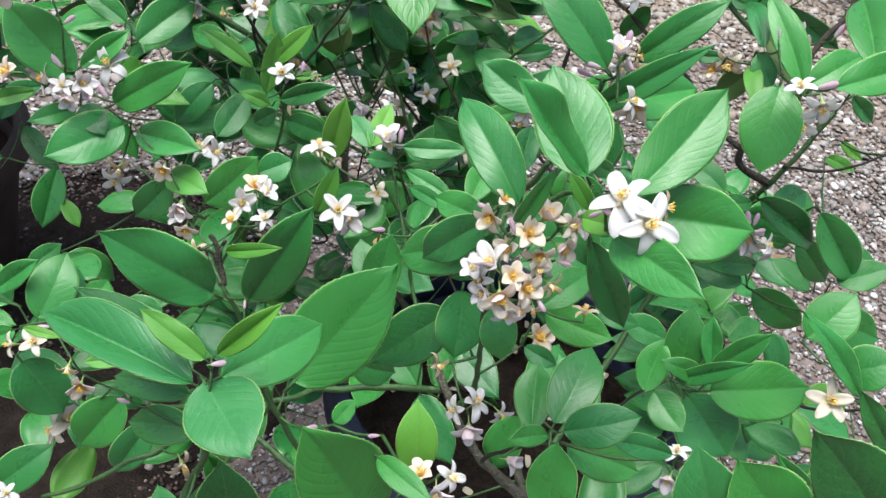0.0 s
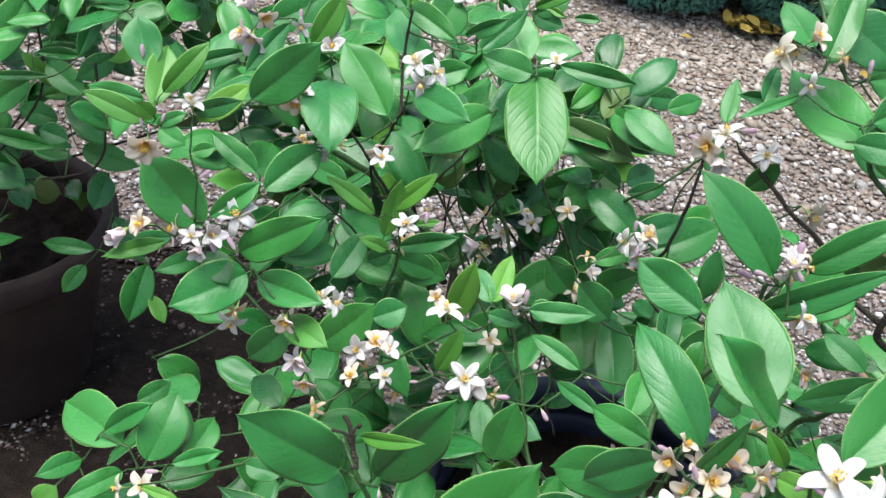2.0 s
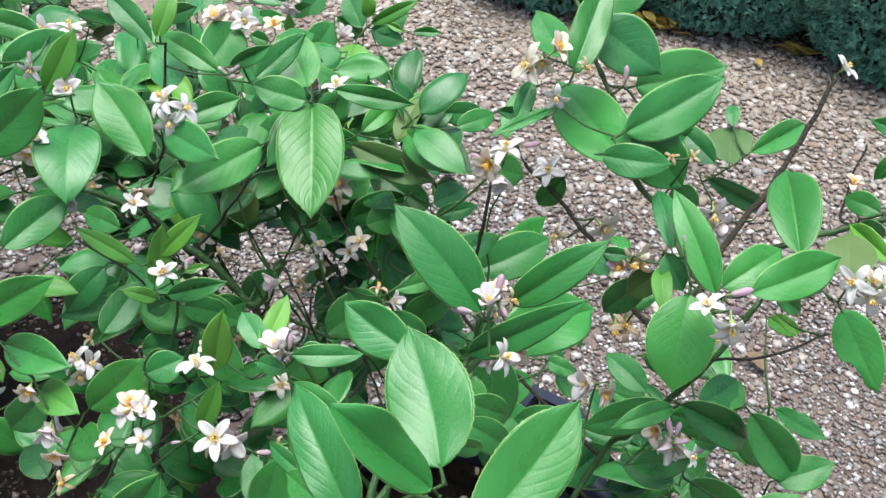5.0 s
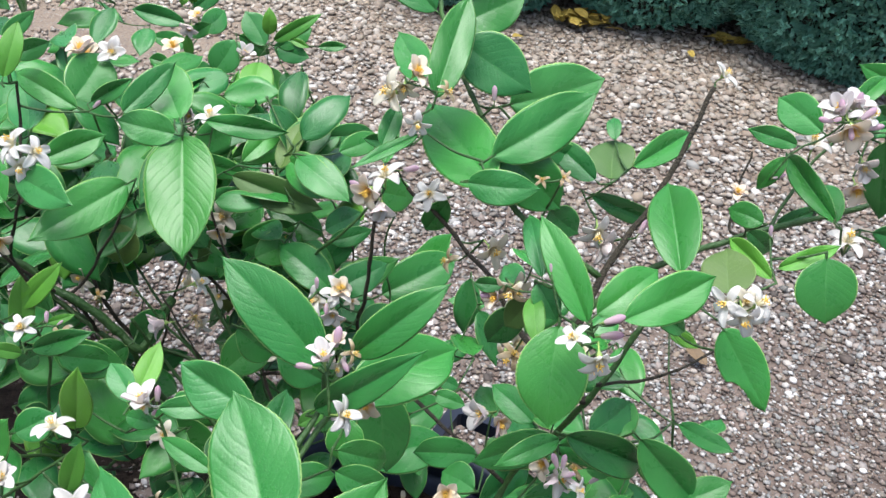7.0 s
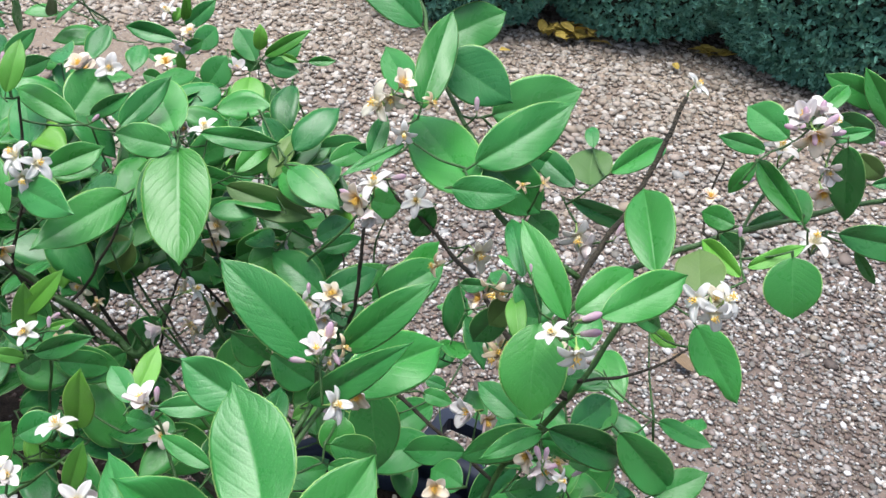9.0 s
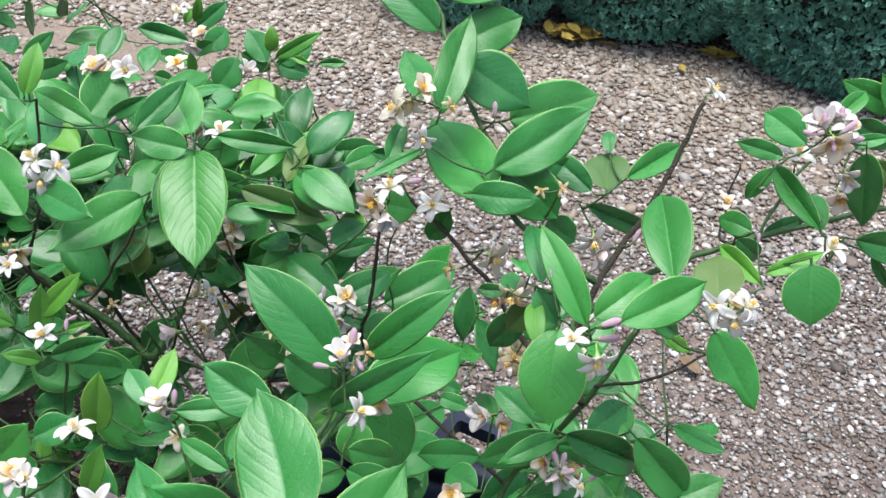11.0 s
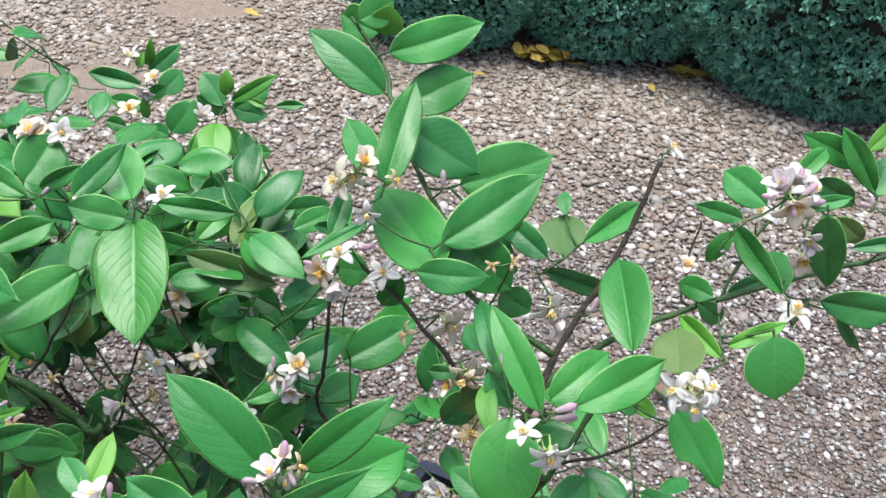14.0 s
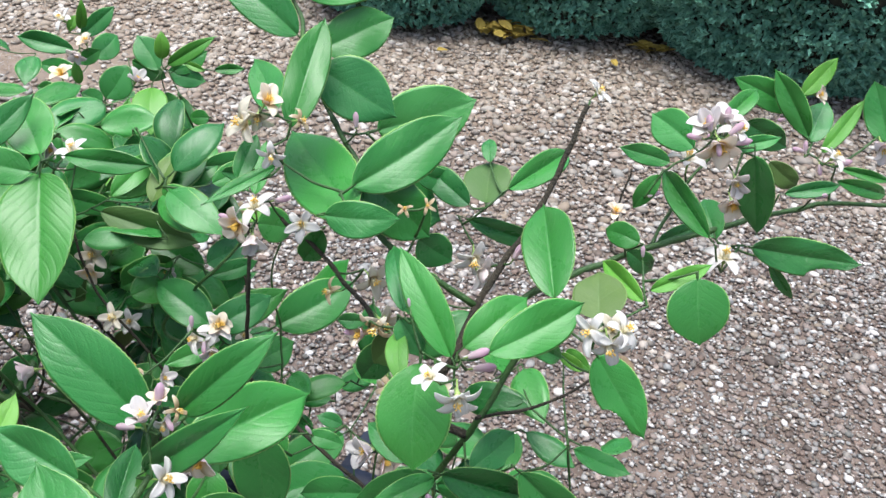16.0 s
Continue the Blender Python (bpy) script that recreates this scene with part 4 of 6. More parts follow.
bush.leaf((0.081, 0.447, 1.02), (0.052, 0.474, 1.013), 0.011, -10)
bush.leaf((0.157, 0.426, 1.088), (0.179, 0.439, 1.074), 0.011, 19)
bush.leaf((0.168, 0.372, 1.053), (0.15, 0.396, 1.084), 0.019, -12)
bush.leaf((0.294, 0.522, 0.84), (0.291, 0.546, 0.897), 0.034, -18)
bush.leaf((0.316, 0.518, 0.86), (0.307, 0.536, 0.899), 0.017, -20)
bush.leaf((0.317, 0.518, 0.86), (0.347, 0.51, 0.914), 0.020, -16)
bush.leaf((0.289, 0.508, 0.848), (0.33, 0.483, 0.903), 0.016, -11)
bush.leaf((0.268, 0.506, 0.83), (0.276, 0.535, 0.866), 0.026, -15)
bush.leaf((0.311, 0.512, 0.852), (0.27, 0.501, 0.872), 0.018, -4)
bush.leaf((0.324, 0.521, 0.83), (0.419, 0.553, 0.827), 0.051, -5, "v")
bush.leaf((0.276, 0.507, 0.831), (0.3, 0.475, 0.823), 0.029, 11)
bush.leaf((0.315, 0.538, 0.803), (0.361, 0.509, 0.766), 0.055, 12)
bush.leaf((0.188, 0.388, 0.895), (0.236, 0.391, 0.921), 0.029, -9)
bush.leaf((0.273, 0.409, 0.869), (0.222, 0.396, 0.886), 0.018, 5)
bush.leaf((0.181, 0.391, 0.898), (0.203, 0.455, 0.915), 0.034, -13)
bush.leaf((0.171, 0.413, 0.861), (0.169, 0.461, 0.886), 0.028, -9)
bush.leaf((0.179, 0.393, 0.883), (0.151, 0.373, 0.893), 0.015, 10)
bush.leaf((0.183, 0.335, 0.876), (0.178, 0.35, 0.927), 0.033, -12)
bush.leaf((0.204, 0.43, 0.833), (0.271, 0.451, 0.793), 0.036, -5)
bush.leaf((0.413, 0.59, 0.85), (0.448, 0.617, 0.889), 0.044, -17)
bush.leaf((0.436, 0.635, 0.841), (0.505, 0.645, 0.819), 0.043, 10)
bush.leaf((0.446, 0.527, 0.85), (0.374, 0.532, 0.923), 0.023, 6)
bush.leaf((0.436, 0.553, 0.851), (0.472, 0.55, 0.878), 0.038, -10)
bush.leaf((0.458, 0.475, 0.849), (0.407, 0.471, 0.91), 0.021, -28)
bush.leaf((0.33, 0.625, 0.946), (0.408, 0.652, 0.911), 0.027, 16)
bush.leaf((0.38, 0.665, 0.833), (0.444, 0.667, 0.799), 0.034, 15)
bush.leaf((0.253, 0.587, 0.835), (0.294, 0.58, 0.825), 0.026, 6)
bush.leaf((0.159, 0.486, 0.873), (0.187, 0.48, 0.865), 0.016, 2)
bush.leaf((0.213, 0.535, 0.885), (0.252, 0.531, 0.878), 0.018, 5)
bush.leaf((0.256, 0.266, 0.965), (0.232, 0.284, 1.021), 0.038, -18)
bush.leaf((0.294, 0.263, 0.977), (0.251, 0.275, 1.025), 0.043, -15)
bush.leaf((0.338, 0.256, 0.999), (0.269, 0.26, 1.07), 0.044, -20)
bush.leaf((0.318, 0.307, 0.965), (0.284, 0.308, 1.001), 0.014, -17)
bush.leaf((0.316, 0.294, 0.949), (0.323, 0.325, 0.988), 0.022, -27)
bush.leaf((-0.276, 0.491, 0.733), (-0.246, 0.492, 0.669), 0.049, -25)
bush.leaf((-0.193, 0.508, 0.688), (-0.234, 0.486, 0.629), 0.045, -11)
bush.leaf((-0.11, 0.372, 0.901), (-0.142, 0.367, 0.895), 0.011, 2, "y")
bush.leaf((-0.118, 0.377, 0.908), (-0.132, 0.377, 0.907), 0.008, 5, "y")
bush.leaf((-0.306, 0.452, 0.587), (-0.257, 0.485, 0.628), 0.040, 7)
bush.leaf((-0.134, 0.443, 0.748), (-0.165, 0.423, 0.691), 0.029, -10)
bush.leaf((-0.233, 0.443, 0.832), (-0.201, 0.442, 0.83), 0.008, -7, "y")
bush.leaf((-0.297, 0.527, 0.768), (-0.379, 0.568, 0.755), 0.044, 16)
bush.leaf((-0.315, 0.53, 0.774), (-0.272, 0.538, 0.815), 0.021, 12)
bush.leaf((-0.272, 0.522, 0.759), (-0.265, 0.575, 0.797), 0.041, 17)
bush.leaf((-0.307, 0.577, 0.769), (-0.28, 0.593, 0.789), 0.021, 11)
bush.leaf((-0.264, 0.531, 0.753), (-0.267, 0.591, 0.768), 0.031, 20)
bush.leaf((-0.244, 0.541, 0.749), (-0.238, 0.595, 0.754), 0.028, 17)
bush.leaf((-0.33, 0.512, 0.751), (-0.349, 0.473, 0.765), 0.021, -7)
bush.leaf((-0.291, 0.512, 0.748), (-0.32, 0.466, 0.755), 0.021, -6)
bush.leaf((-0.242, 0.507, 0.668), (-0.327, 0.551, 0.669), 0.044, 19)
bush.leaf((-0.361, 0.482, 0.714), (-0.346, 0.494, 0.728), 0.025, 13, "y")
bush.leaf((-0.249, 0.525, 0.76), (-0.207, 0.539, 0.776), 0.015, 1)
bush.leaf((-0.16, 0.473, 0.851), (-0.13, 0.473, 0.849), 0.018, -7)
bush.leaf((-0.307, 0.638, 1.086), (-0.327, 0.66, 1.119), 0.029, 14)
bush.leaf((-0.293, 0.613, 1.067), (-0.303, 0.662, 1.097), 0.025, 22, "y")
bush.leaf((-0.288, 0.62, 1.077), (-0.261, 0.65, 1.114), 0.018, 25, "y")
bush.leaf((-0.291, 0.608, 1.06), (-0.3, 0.598, 1.076), 0.014, -2, "y")
bush.leaf((-0.285, 0.604, 1.054), (-0.262, 0.601, 1.046), 0.018, 3)
bush.leaf((-0.265, 0.63, 1.053), (-0.237, 0.672, 1.073), 0.021, 23, "y")
bush.leaf((-0.269, 0.633, 1.058), (-0.227, 0.629, 1.08), 0.015, 23)
bush.leaf((-0.287, 0.605, 1.056), (-0.266, 0.615, 1.067), 0.011, 22)
bush.leaf((-0.298, 0.605, 1.057), (-0.34, 0.592, 1.079), 0.019, -7, "y")
bush.leaf((-0.306, 0.623, 1.065), (-0.365, 0.636, 1.059), 0.016, -14)
bush.leaf((-0.263, 0.615, 1.032), (-0.245, 0.621, 1.038), 0.012, 17)
bush.leaf((-0.254, 0.612, 0.964), (-0.302, 0.608, 1.025), 0.044, 12)
bush.leaf((-0.25, 0.617, 0.971), (-0.214, 0.642, 1.001), 0.019, 19)
bush.leaf((-0.225, 0.621, 0.938), (-0.154, 0.622, 0.992), 0.033, 16)
bush.leaf((-0.215, 0.612, 0.924), (-0.263, 0.56, 0.913), 0.043, -14)
bush.leaf((-0.25, 0.612, 0.936), (-0.223, 0.593, 0.923), 0.025, -14)
bush.leaf((-0.255, 0.609, 0.933), (-0.28, 0.573, 0.936), 0.018, -16)
bush.leaf((-0.275, 0.586, 0.959), (-0.315, 0.554, 0.954), 0.014, -14, "y")
bush.leaf((-0.271, 0.589, 0.963), (-0.307, 0.588, 0.949), 0.015, -11)
bush.leaf((-0.21, 0.627, 0.909), (-0.141, 0.598, 0.923), 0.031, -3)
bush.leaf((-0.177, 0.616, 0.87), (-0.212, 0.607, 0.826), 0.031, -13)
bush.leaf((-0.176, 0.611, 0.881), (-0.13, 0.581, 0.891), 0.028, -8, "y")
bush.leaf((-0.155, 0.641, 0.832), (-0.108, 0.655, 0.887), 0.040, 10)
bush.leaf((-0.11, 0.665, 0.862), (-0.08, 0.678, 0.875), 0.028, 6)
bush.leaf((-0.219, 0.663, 0.979), (-0.181, 0.71, 1.007), 0.033, 19)
bush.leaf((-0.227, 0.662, 0.996), (-0.272, 0.673, 1.018), 0.021, 3)
bush.leaf((-0.19, 0.753, 1.051), (-0.167, 0.678, 1.023), 0.051, -16)
bush.leaf((-0.141, 0.78, 1.014), (-0.199, 0.818, 1.062), 0.044, -0)
bush.leaf((-0.115, 0.761, 1.054), (-0.057, 0.72, 1.058), 0.031, 13)
bush.leaf((-0.046, 0.809, 1.026), (-0.103, 0.734, 1.01), 0.039, -17)
bush.leaf((-0.012, 0.864, 1.047), (0.012, 0.761, 0.986), 0.063, 0, "v")
bush.leaf((0.022, 0.901, 0.989), (0.112, 0.894, 0.964), 0.032, 15, "o")
bush.leaf((0.008, 0.873, 1.061), (0.086, 0.859, 1.064), 0.021, 18)
bush.leaf((0.074, 0.916, 1.004), (0.134, 0.867, 0.997), 0.038, 19)
bush.leaf((0.062, 0.921, 0.996), (0.103, 0.99, 1.018), 0.038, 10)
bush.leaf((0.03, 0.91, 1.001), (0.061, 0.972, 1.016), 0.024, 12)
bush.leaf((-0.244, 0.694, 1.046), (-0.189, 0.707, 1.106), 0.041, 27)
bush.leaf((-0.227, 0.737, 1.104), (-0.255, 0.706, 1.064), 0.018, -26)
bush.leaf((-0.267, 0.734, 1.07), (-0.321, 0.715, 1.05), 0.016, -24)
bush.leaf((-0.256, 0.77, 1.085), (-0.216, 0.813, 1.107), 0.034, 27)
bush.leaf((-0.209, 0.749, 1.083), (-0.187, 0.766, 1.132), 0.022, 24, "y")
bush.leaf((-0.234, 0.8, 1.107), (-0.296, 0.8, 1.115), 0.024, -18)
bush.leaf((-0.141, 0.81, 1.111), (-0.186, 0.828, 1.141), 0.023, -9)
bush.leaf((-0.138, 0.813, 1.114), (-0.131, 0.841, 1.152), 0.018, 16, "y")
bush.leaf((-0.141, 0.842, 1.051), (-0.171, 0.905, 1.072), 0.036, 4)
bush.leaf((-0.124, 0.821, 1.034), (-0.075, 0.851, 1.049), 0.026, 22)
bush.leaf((-0.086, 0.878, 0.935), (-0.081, 0.869, 0.892), 0.036, -5, "o")
bush.leaf((0.007, 0.985, 0.812), (0.048, 1.057, 0.839), 0.050, 7)
bush.leaf((0.068, 0.927, 0.898), (0.117, 0.908, 0.864), 0.039, 11)
bush.leaf((-0.127, 0.703, 0.953), (-0.174, 0.696, 0.986), 0.016, -2, "y")
bush.leaf((-0.118, 0.717, 0.92), (-0.109, 0.723, 0.983), 0.021, 14, "y")
bush.leaf((-0.116, 0.724, 0.948), (-0.078, 0.734, 0.992), 0.019, 15, "y")
bush.leaf((-0.157, 0.686, 0.881), (-0.14, 0.733, 0.91), 0.029, 13)
bush.leaf((-0.099, 0.699, 0.926), (-0.045, 0.697, 0.952), 0.019, 9)
bush.leaf((-0.089, 0.713, 0.944), (-0.067, 0.718, 0.951), 0.008, 10, "y")
bush.leaf((-0.111, 0.703, 0.916), (-0.136, 0.688, 0.933), 0.013, -5, "y")
bush.leaf((-0.033, 0.618, 0.925), (-0.022, 0.616, 0.989), 0.024, 8, "y")
bush.leaf((-0.003, 0.655, 0.921), (-0.029, 0.685, 0.932), 0.021, 0)
bush.leaf((-0.003, 0.655, 0.922), (0.005, 0.709, 0.94), 0.021, 4, "y")
bush.leaf((0.029, 0.626, 0.946), (0.086, 0.634, 0.951), 0.019, 3)
bush.leaf((-0.003, 0.641, 0.919), (0.026, 0.626, 0.928), 0.015, 2)
bush.leaf((0.079, 0.584, 0.931), (0.035, 0.607, 0.936), 0.017, -1)
bush.leaf((-0.035, 0.591, 0.886), (-0.021, 0.599, 0.932), 0.018, 6, "y")
bush.leaf((0.019, 0.556, 0.847), (0.005, 0.592, 0.865), 0.023, 4)
bush.leaf((0.029, 0.545, 0.846), (0.036, 0.56, 0.902), 0.034, 0)
bush.leaf((-0.173, 0.589, 0.797), (-0.21, 0.621, 0.792), 0.026, 17)
bush.leaf((0.056, 0.929, 0.866), (0.112, 0.911, 0.833), 0.054, 10)
bush.leaf((0.121, 0.904, 0.857), (0.19, 0.932, 0.888), 0.034, 6)
bush.leaf((0.132, 0.855, 0.874), (0.086, 0.825, 0.871), 0.021, -6)
bush.leaf((0.016, 0.844, 0.784), (0.067, 0.879, 0.828), 0.046, 4)
bush.leaf((-0.118, 0.766, 0.866), (-0.057, 0.778, 0.84), 0.036, 3)
bush.leaf((-0.192, 0.773, 0.886), (-0.221, 0.743, 0.848), 0.030, -16)
bush.leaf((-0.044, 0.804, 0.734), (0.013, 0.816, 0.674), 0.058, -2)
bush.leaf((-0.105, 0.784, 0.75), (-0.057, 0.801, 0.697), 0.038, -4)
bush.leaf((0.011, 0.778, 0.724), (0.044, 0.822, 0.718), 0.032, 0)
bush.leaf((-0.195, 0.806, 0.844), (-0.227, 0.788, 0.825), 0.030, -13)
bush.leaf((-0.175, 0.78, 0.93), (-0.226, 0.812, 0.919), 0.025, -7)
bush.leaf((-0.045, 0.857, 0.848), (-0.081, 0.865, 0.792), 0.032, -11)
bush.leaf((0.167, 0.514, 1.106), (0.108, 0.54, 1.154), 0.034, -1)
bush.leaf((0.183, 0.515, 1.114), (0.232, 0.522, 1.163), 0.022, 4)
bush.leaf((0.164, 0.51, 1.076), (0.222, 0.486, 1.147), 0.019, 4)
bush.leaf((0.18, 0.522, 1.076), (0.245, 0.575, 1.076), 0.037, 2)
bush.leaf((0.259, 0.716, 1.114), (0.205, 0.816, 1.13), 0.05, -10)
bush.leaf((0.259, 0.727, 1.13), (0.337, 0.784, 1.164), 0.041, 10)
bush.leaf((0.214, 0.75, 1.162), (0.232, 0.817, 1.218), 0.029, 2)
bush.leaf((0.203, 0.76, 1.169), (0.179, 0.817, 1.184), 0.027, -14)
bush.leaf((0.23, 0.806, 1.183), (0.288, 0.791, 1.155), 0.044, 14)
bush.leaf((0.274, 0.819, 1.13), (0.354, 0.853, 1.147), 0.052, 16)
bush.leaf((0.226, 0.891, 1.166), (0.283, 0.923, 1.186), 0.041, 12)
bush.leaf((0.208, 0.896, 1.21), (0.291, 0.944, 1.228), 0.038, 14)
bush.leaf((0.207, 0.867, 1.185), (0.14, 0.895, 1.225), 0.036, -10)
bush.leaf((0.198, 0.914, 1.22), (0.16, 0.954, 1.222), 0.030, -30)
bush.leaf((0.202, 0.903, 1.222), (0.207, 0.896, 1.25), 0.027, 7, "y")
bush.leaf((0.183, 0.895, 1.236), (0.21, 0.904, 1.254), 0.028, 22)
bush.leaf((0.269, 0.742, 1.126), (0.317, 0.739, 1.084), 0.044, 19)
bush.leaf((0.242, 0.698, 1.123), (0.292, 0.688, 1.129), 0.025, 16)
bush.leaf((0.364, 0.797, 1.082), (0.371, 0.845, 1.097), 0.037, -15, "o")
bush.leaf((0.382, 0.808, 1.09), (0.442, 0.871, 1.098), 0.023, 5)
bush.leaf((0.368, 0.834, 1.1), (0.368, 0.86, 1.109), 0.013, -19)
bush.leaf((0.349, 0.788, 1.085), (0.316, 0.822, 1.099), 0.024, -22)
bush.leaf((0.351, 0.808, 1.06), (0.429, 0.845, 1.014), 0.019, 23)
bush.leaf((0.408, 0.697, 1.064), (0.408, 0.791, 1.09), 0.039, -24)
bush.leaf((0.433, 0.661, 1.074), (0.438, 0.702, 1.086), 0.038, -25, "o")
bush.leaf((0.353, 0.62, 1.074), (0.418, 0.654, 1.093), 0.031, -1)
bush.leaf((0.339, 0.638, 1.063), (0.384, 0.673, 1.082), 0.028, -3)
bush.leaf((0.329, 0.618, 1.071), (0.293, 0.671, 1.119), 0.025, -15)
bush.leaf((0.33, 0.632, 1.062), (0.302, 0.684, 1.085), 0.016, -16, "o")
bush.leaf((0.298, 0.647, 1.084), (0.289, 0.705, 1.099), 0.017, -15)
bush.leaf((0.274, 0.659, 1.065), (0.253, 0.668, 1.058), 0.011, -11)
bush.leaf((0.295, 0.647, 1.067), (0.298, 0.612, 1.051), 0.015, 12, "y")
bush.leaf((0.296, 0.653, 1.057), (0.28, 0.662, 1.024), 0.022, 4, "o")
bush.leaf((0.296, 0.648, 1.077), (0.312, 0.634, 1.057), 0.019, 14)
bush.leaf((0.309, 0.609, 1.073), (0.308, 0.572, 1.016), 0.045, 8)
bush.leaf((0.294, 0.679, 1.03), (0.271, 0.691, 0.984), 0.025, 2)
bush.leaf((0.435, 0.655, 1.047), (0.473, 0.624, 0.998), 0.032, 12, "m", True)
bush.leaf((0.502, 0.682, 1.098), (0.508, 0.66, 1.056), 0.046, 4)
bush.leaf((0.464, 0.672, 1.083), (0.443, 0.72, 1.085), 0.015, -32, "y")
bush.leaf((0.472, 0.685, 1.084), (0.516, 0.695, 1.102), 0.013, 0, "y")
bush.leaf((0.528, 0.74, 1.096), (0.507, 0.825, 1.111), 0.020, -38)
bush.leaf((0.555, 0.765, 1.154), (0.583, 0.778, 1.075), 0.027, 47)
bush.leaf((0.501, 0.789, 1.133), (0.461, 0.795, 1.14), 0.016, -25)
bush.leaf((0.52, 0.796, 1.143), (0.497, 0.845, 1.148), 0.030, -41)
bush.leaf((0.544, 0.816, 1.157), (0.58, 0.848, 1.175), 0.016, -4)
bush.leaf((0.536, 0.777, 1.153), (0.58, 0.782, 1.163), 0.012, 13)
bush.leaf((0.563, 0.816, 1.158), (0.606, 0.822, 1.136), 0.024, 35)
bush.leaf((0.494, 0.784, 1.124), (0.48, 0.787, 1.091), 0.014, 11)
bush.leaf((0.58, 0.775, 1.068), (0.68, 0.776, 1.056), 0.031, 16, "m", True)
bush.leaf((0.481, 0.755, 1.079), (0.458, 0.778, 1.076), 0.020, -27)
bush.leaf((0.386, 0.664, 1.049), (0.419, 0.677, 1.023), 0.015, 19)
bush.leaf((0.309, 0.737, 1.083), (0.338, 0.751, 1.055), 0.028, 23)
bush.leaf((0.305, 0.802, 1.105), (0.343, 0.813, 1.087), 0.020, 23)
bush.leaf((0.197, 0.745, 1.125), (0.159, 0.764, 1.115), 0.011, -21)
bush.leaf((0.177, 0.742, 1.122), (0.186, 0.779, 1.14), 0.016, 6)
bush.leaf((0.203, 0.748, 1.131), (0.156, 0.715, 1.116), 0.010, 6)
bush.leaf((0.232, 0.825, 1.03), (0.213, 0.836, 0.988), 0.022, -6)
bush.leaf((0.637, 0.893, 1.14), (0.58, 0.902, 1.162), 0.026, -32)
bush.leaf((0.649, 0.874, 1.123), (0.609, 0.891, 1.176), 0.022, -39)
bush.leaf((0.644, 0.899, 1.151), (0.669, 0.907, 1.185), 0.017, -10, "y")
bush.leaf((0.657, 0.858, 1.116), (0.691, 0.881, 1.159), 0.015, -15, "y")
bush.leaf((0.655, 0.881, 1.115), (0.676, 0.916, 1.14), 0.026, -22)
bush.leaf((0.706, 0.852, 1.133), (0.692, 0.88, 1.176), 0.030, -38)
bush.leaf((0.618, 0.823, 1.093), (0.666, 0.826, 1.103), 0.013, 11)
bush.leaf((0.669, 0.842, 1.11), (0.713, 0.832, 1.105), 0.009, 25)
bush.leaf((0.578, 0.814, 1.128), (0.584, 0.781, 1.116), 0.013, 36)
bush.leaf((0.6, 0.83, 1.118), (0.634, 0.835, 1.094), 0.019, 36, "o")
bush.leaf((0.604, 0.784, 1.048), (0.635, 0.782, 1.012), 0.010, 35)
bush.leaf((0.563, 0.805, 1.056), (0.562, 0.852, 1.068), 0.026, -33)
bush.leaf((0.514, 0.805, 1.05), (0.559, 0.829, 1.055), 0.014, 3)
bush.leaf((0.676, 0.852, 1.093), (0.741, 0.874, 1.07), 0.015, 27)
bush.leaf((0.481, 0.778, 1.056), (0.508, 0.784, 1.034), 0.019, 25)
bush.leaf((0.331, 0.613, 0.969), (0.406, 0.643, 0.913), 0.029, 5)
bush.leaf((0.326, 0.619, 0.959), (0.266, 0.64, 0.901), 0.027, 5)
bush.leaf((0.327, 0.615, 0.963), (0.28, 0.588, 0.958), 0.017, 5)
bush.leaf((0.31, 0.64, 0.953), (0.278, 0.67, 0.96), 0.023, -8)
bush.leaf((0.467, 0.754, 0.854), (0.522, 0.742, 0.837), 0.021, -12)
bush.leaf((0.467, 0.845, 0.893), (0.484, 0.808, 0.902), 0.016, 20, "y")
bush.leaf((0.39, 0.628, 0.957), (0.448, 0.631, 0.891), 0.034, 15)
bush.leaf((0.356, 0.644, 0.942), (0.394, 0.685, 0.941), 0.027, -10)
bush.leaf((0.376, 0.651, 0.935), (0.397, 0.686, 0.939), 0.024, -15)
bush.leaf((0.279, 0.703, 0.844), (0.221, 0.728, 0.813), 0.028, 2)
bush.leaf((0.19, 0.694, 0.918), (0.201, 0.683, 0.829), 0.044, 2)
bush.leaf((0.131, 0.559, 0.952), (0.169, 0.578, 0.946), 0.024, -3)
bush.leaf((0.172, 0.615, 0.964), (0.17, 0.597, 0.937), 0.028, -1)
bush.leaf((0.235, 0.687, 0.928), (0.261, 0.683, 0.922), 0.015, 3)
bush.leaf((0.429, 0.624, 0.893), (0.476, 0.639, 0.909), 0.028, -12)
bush.leaf((0.353, 0.628, 0.867), (0.309, 0.648, 0.863), 0.026, -0)
bush.leaf((0.356, 0.628, 0.92), (0.377, 0.628, 0.918), 0.011, -0)
bush.leaf((0.411, 0.693, 0.883), (0.461, 0.703, 0.832), 0.031, 16)
bush.leaf((0.17, 0.572, 0.977), (0.205, 0.592, 0.95), 0.025, -1)
bush.leaf((0.17, 0.563, 0.966), (0.208, 0.571, 0.937), 0.025, -1)
bush.leaf((0.257, 0.739, 0.889), (0.235, 0.742, 0.895), 0.013, -6)
bush.leaf((0.13, 0.54, 0.999), (0.132, 0.596, 1.009), 0.019, 6)
bush.leaf((0.165, 0.535, 1.049), (0.15, 0.53, 1.041), 0.010, -2, "y")
bush.leaf((0.212, 0.722, 0.87), (0.178, 0.756, 0.862), 0.037, -3)
bush.leaf((0.278, 0.672, 0.834), (0.248, 0.7, 0.822), 0.031, 0)
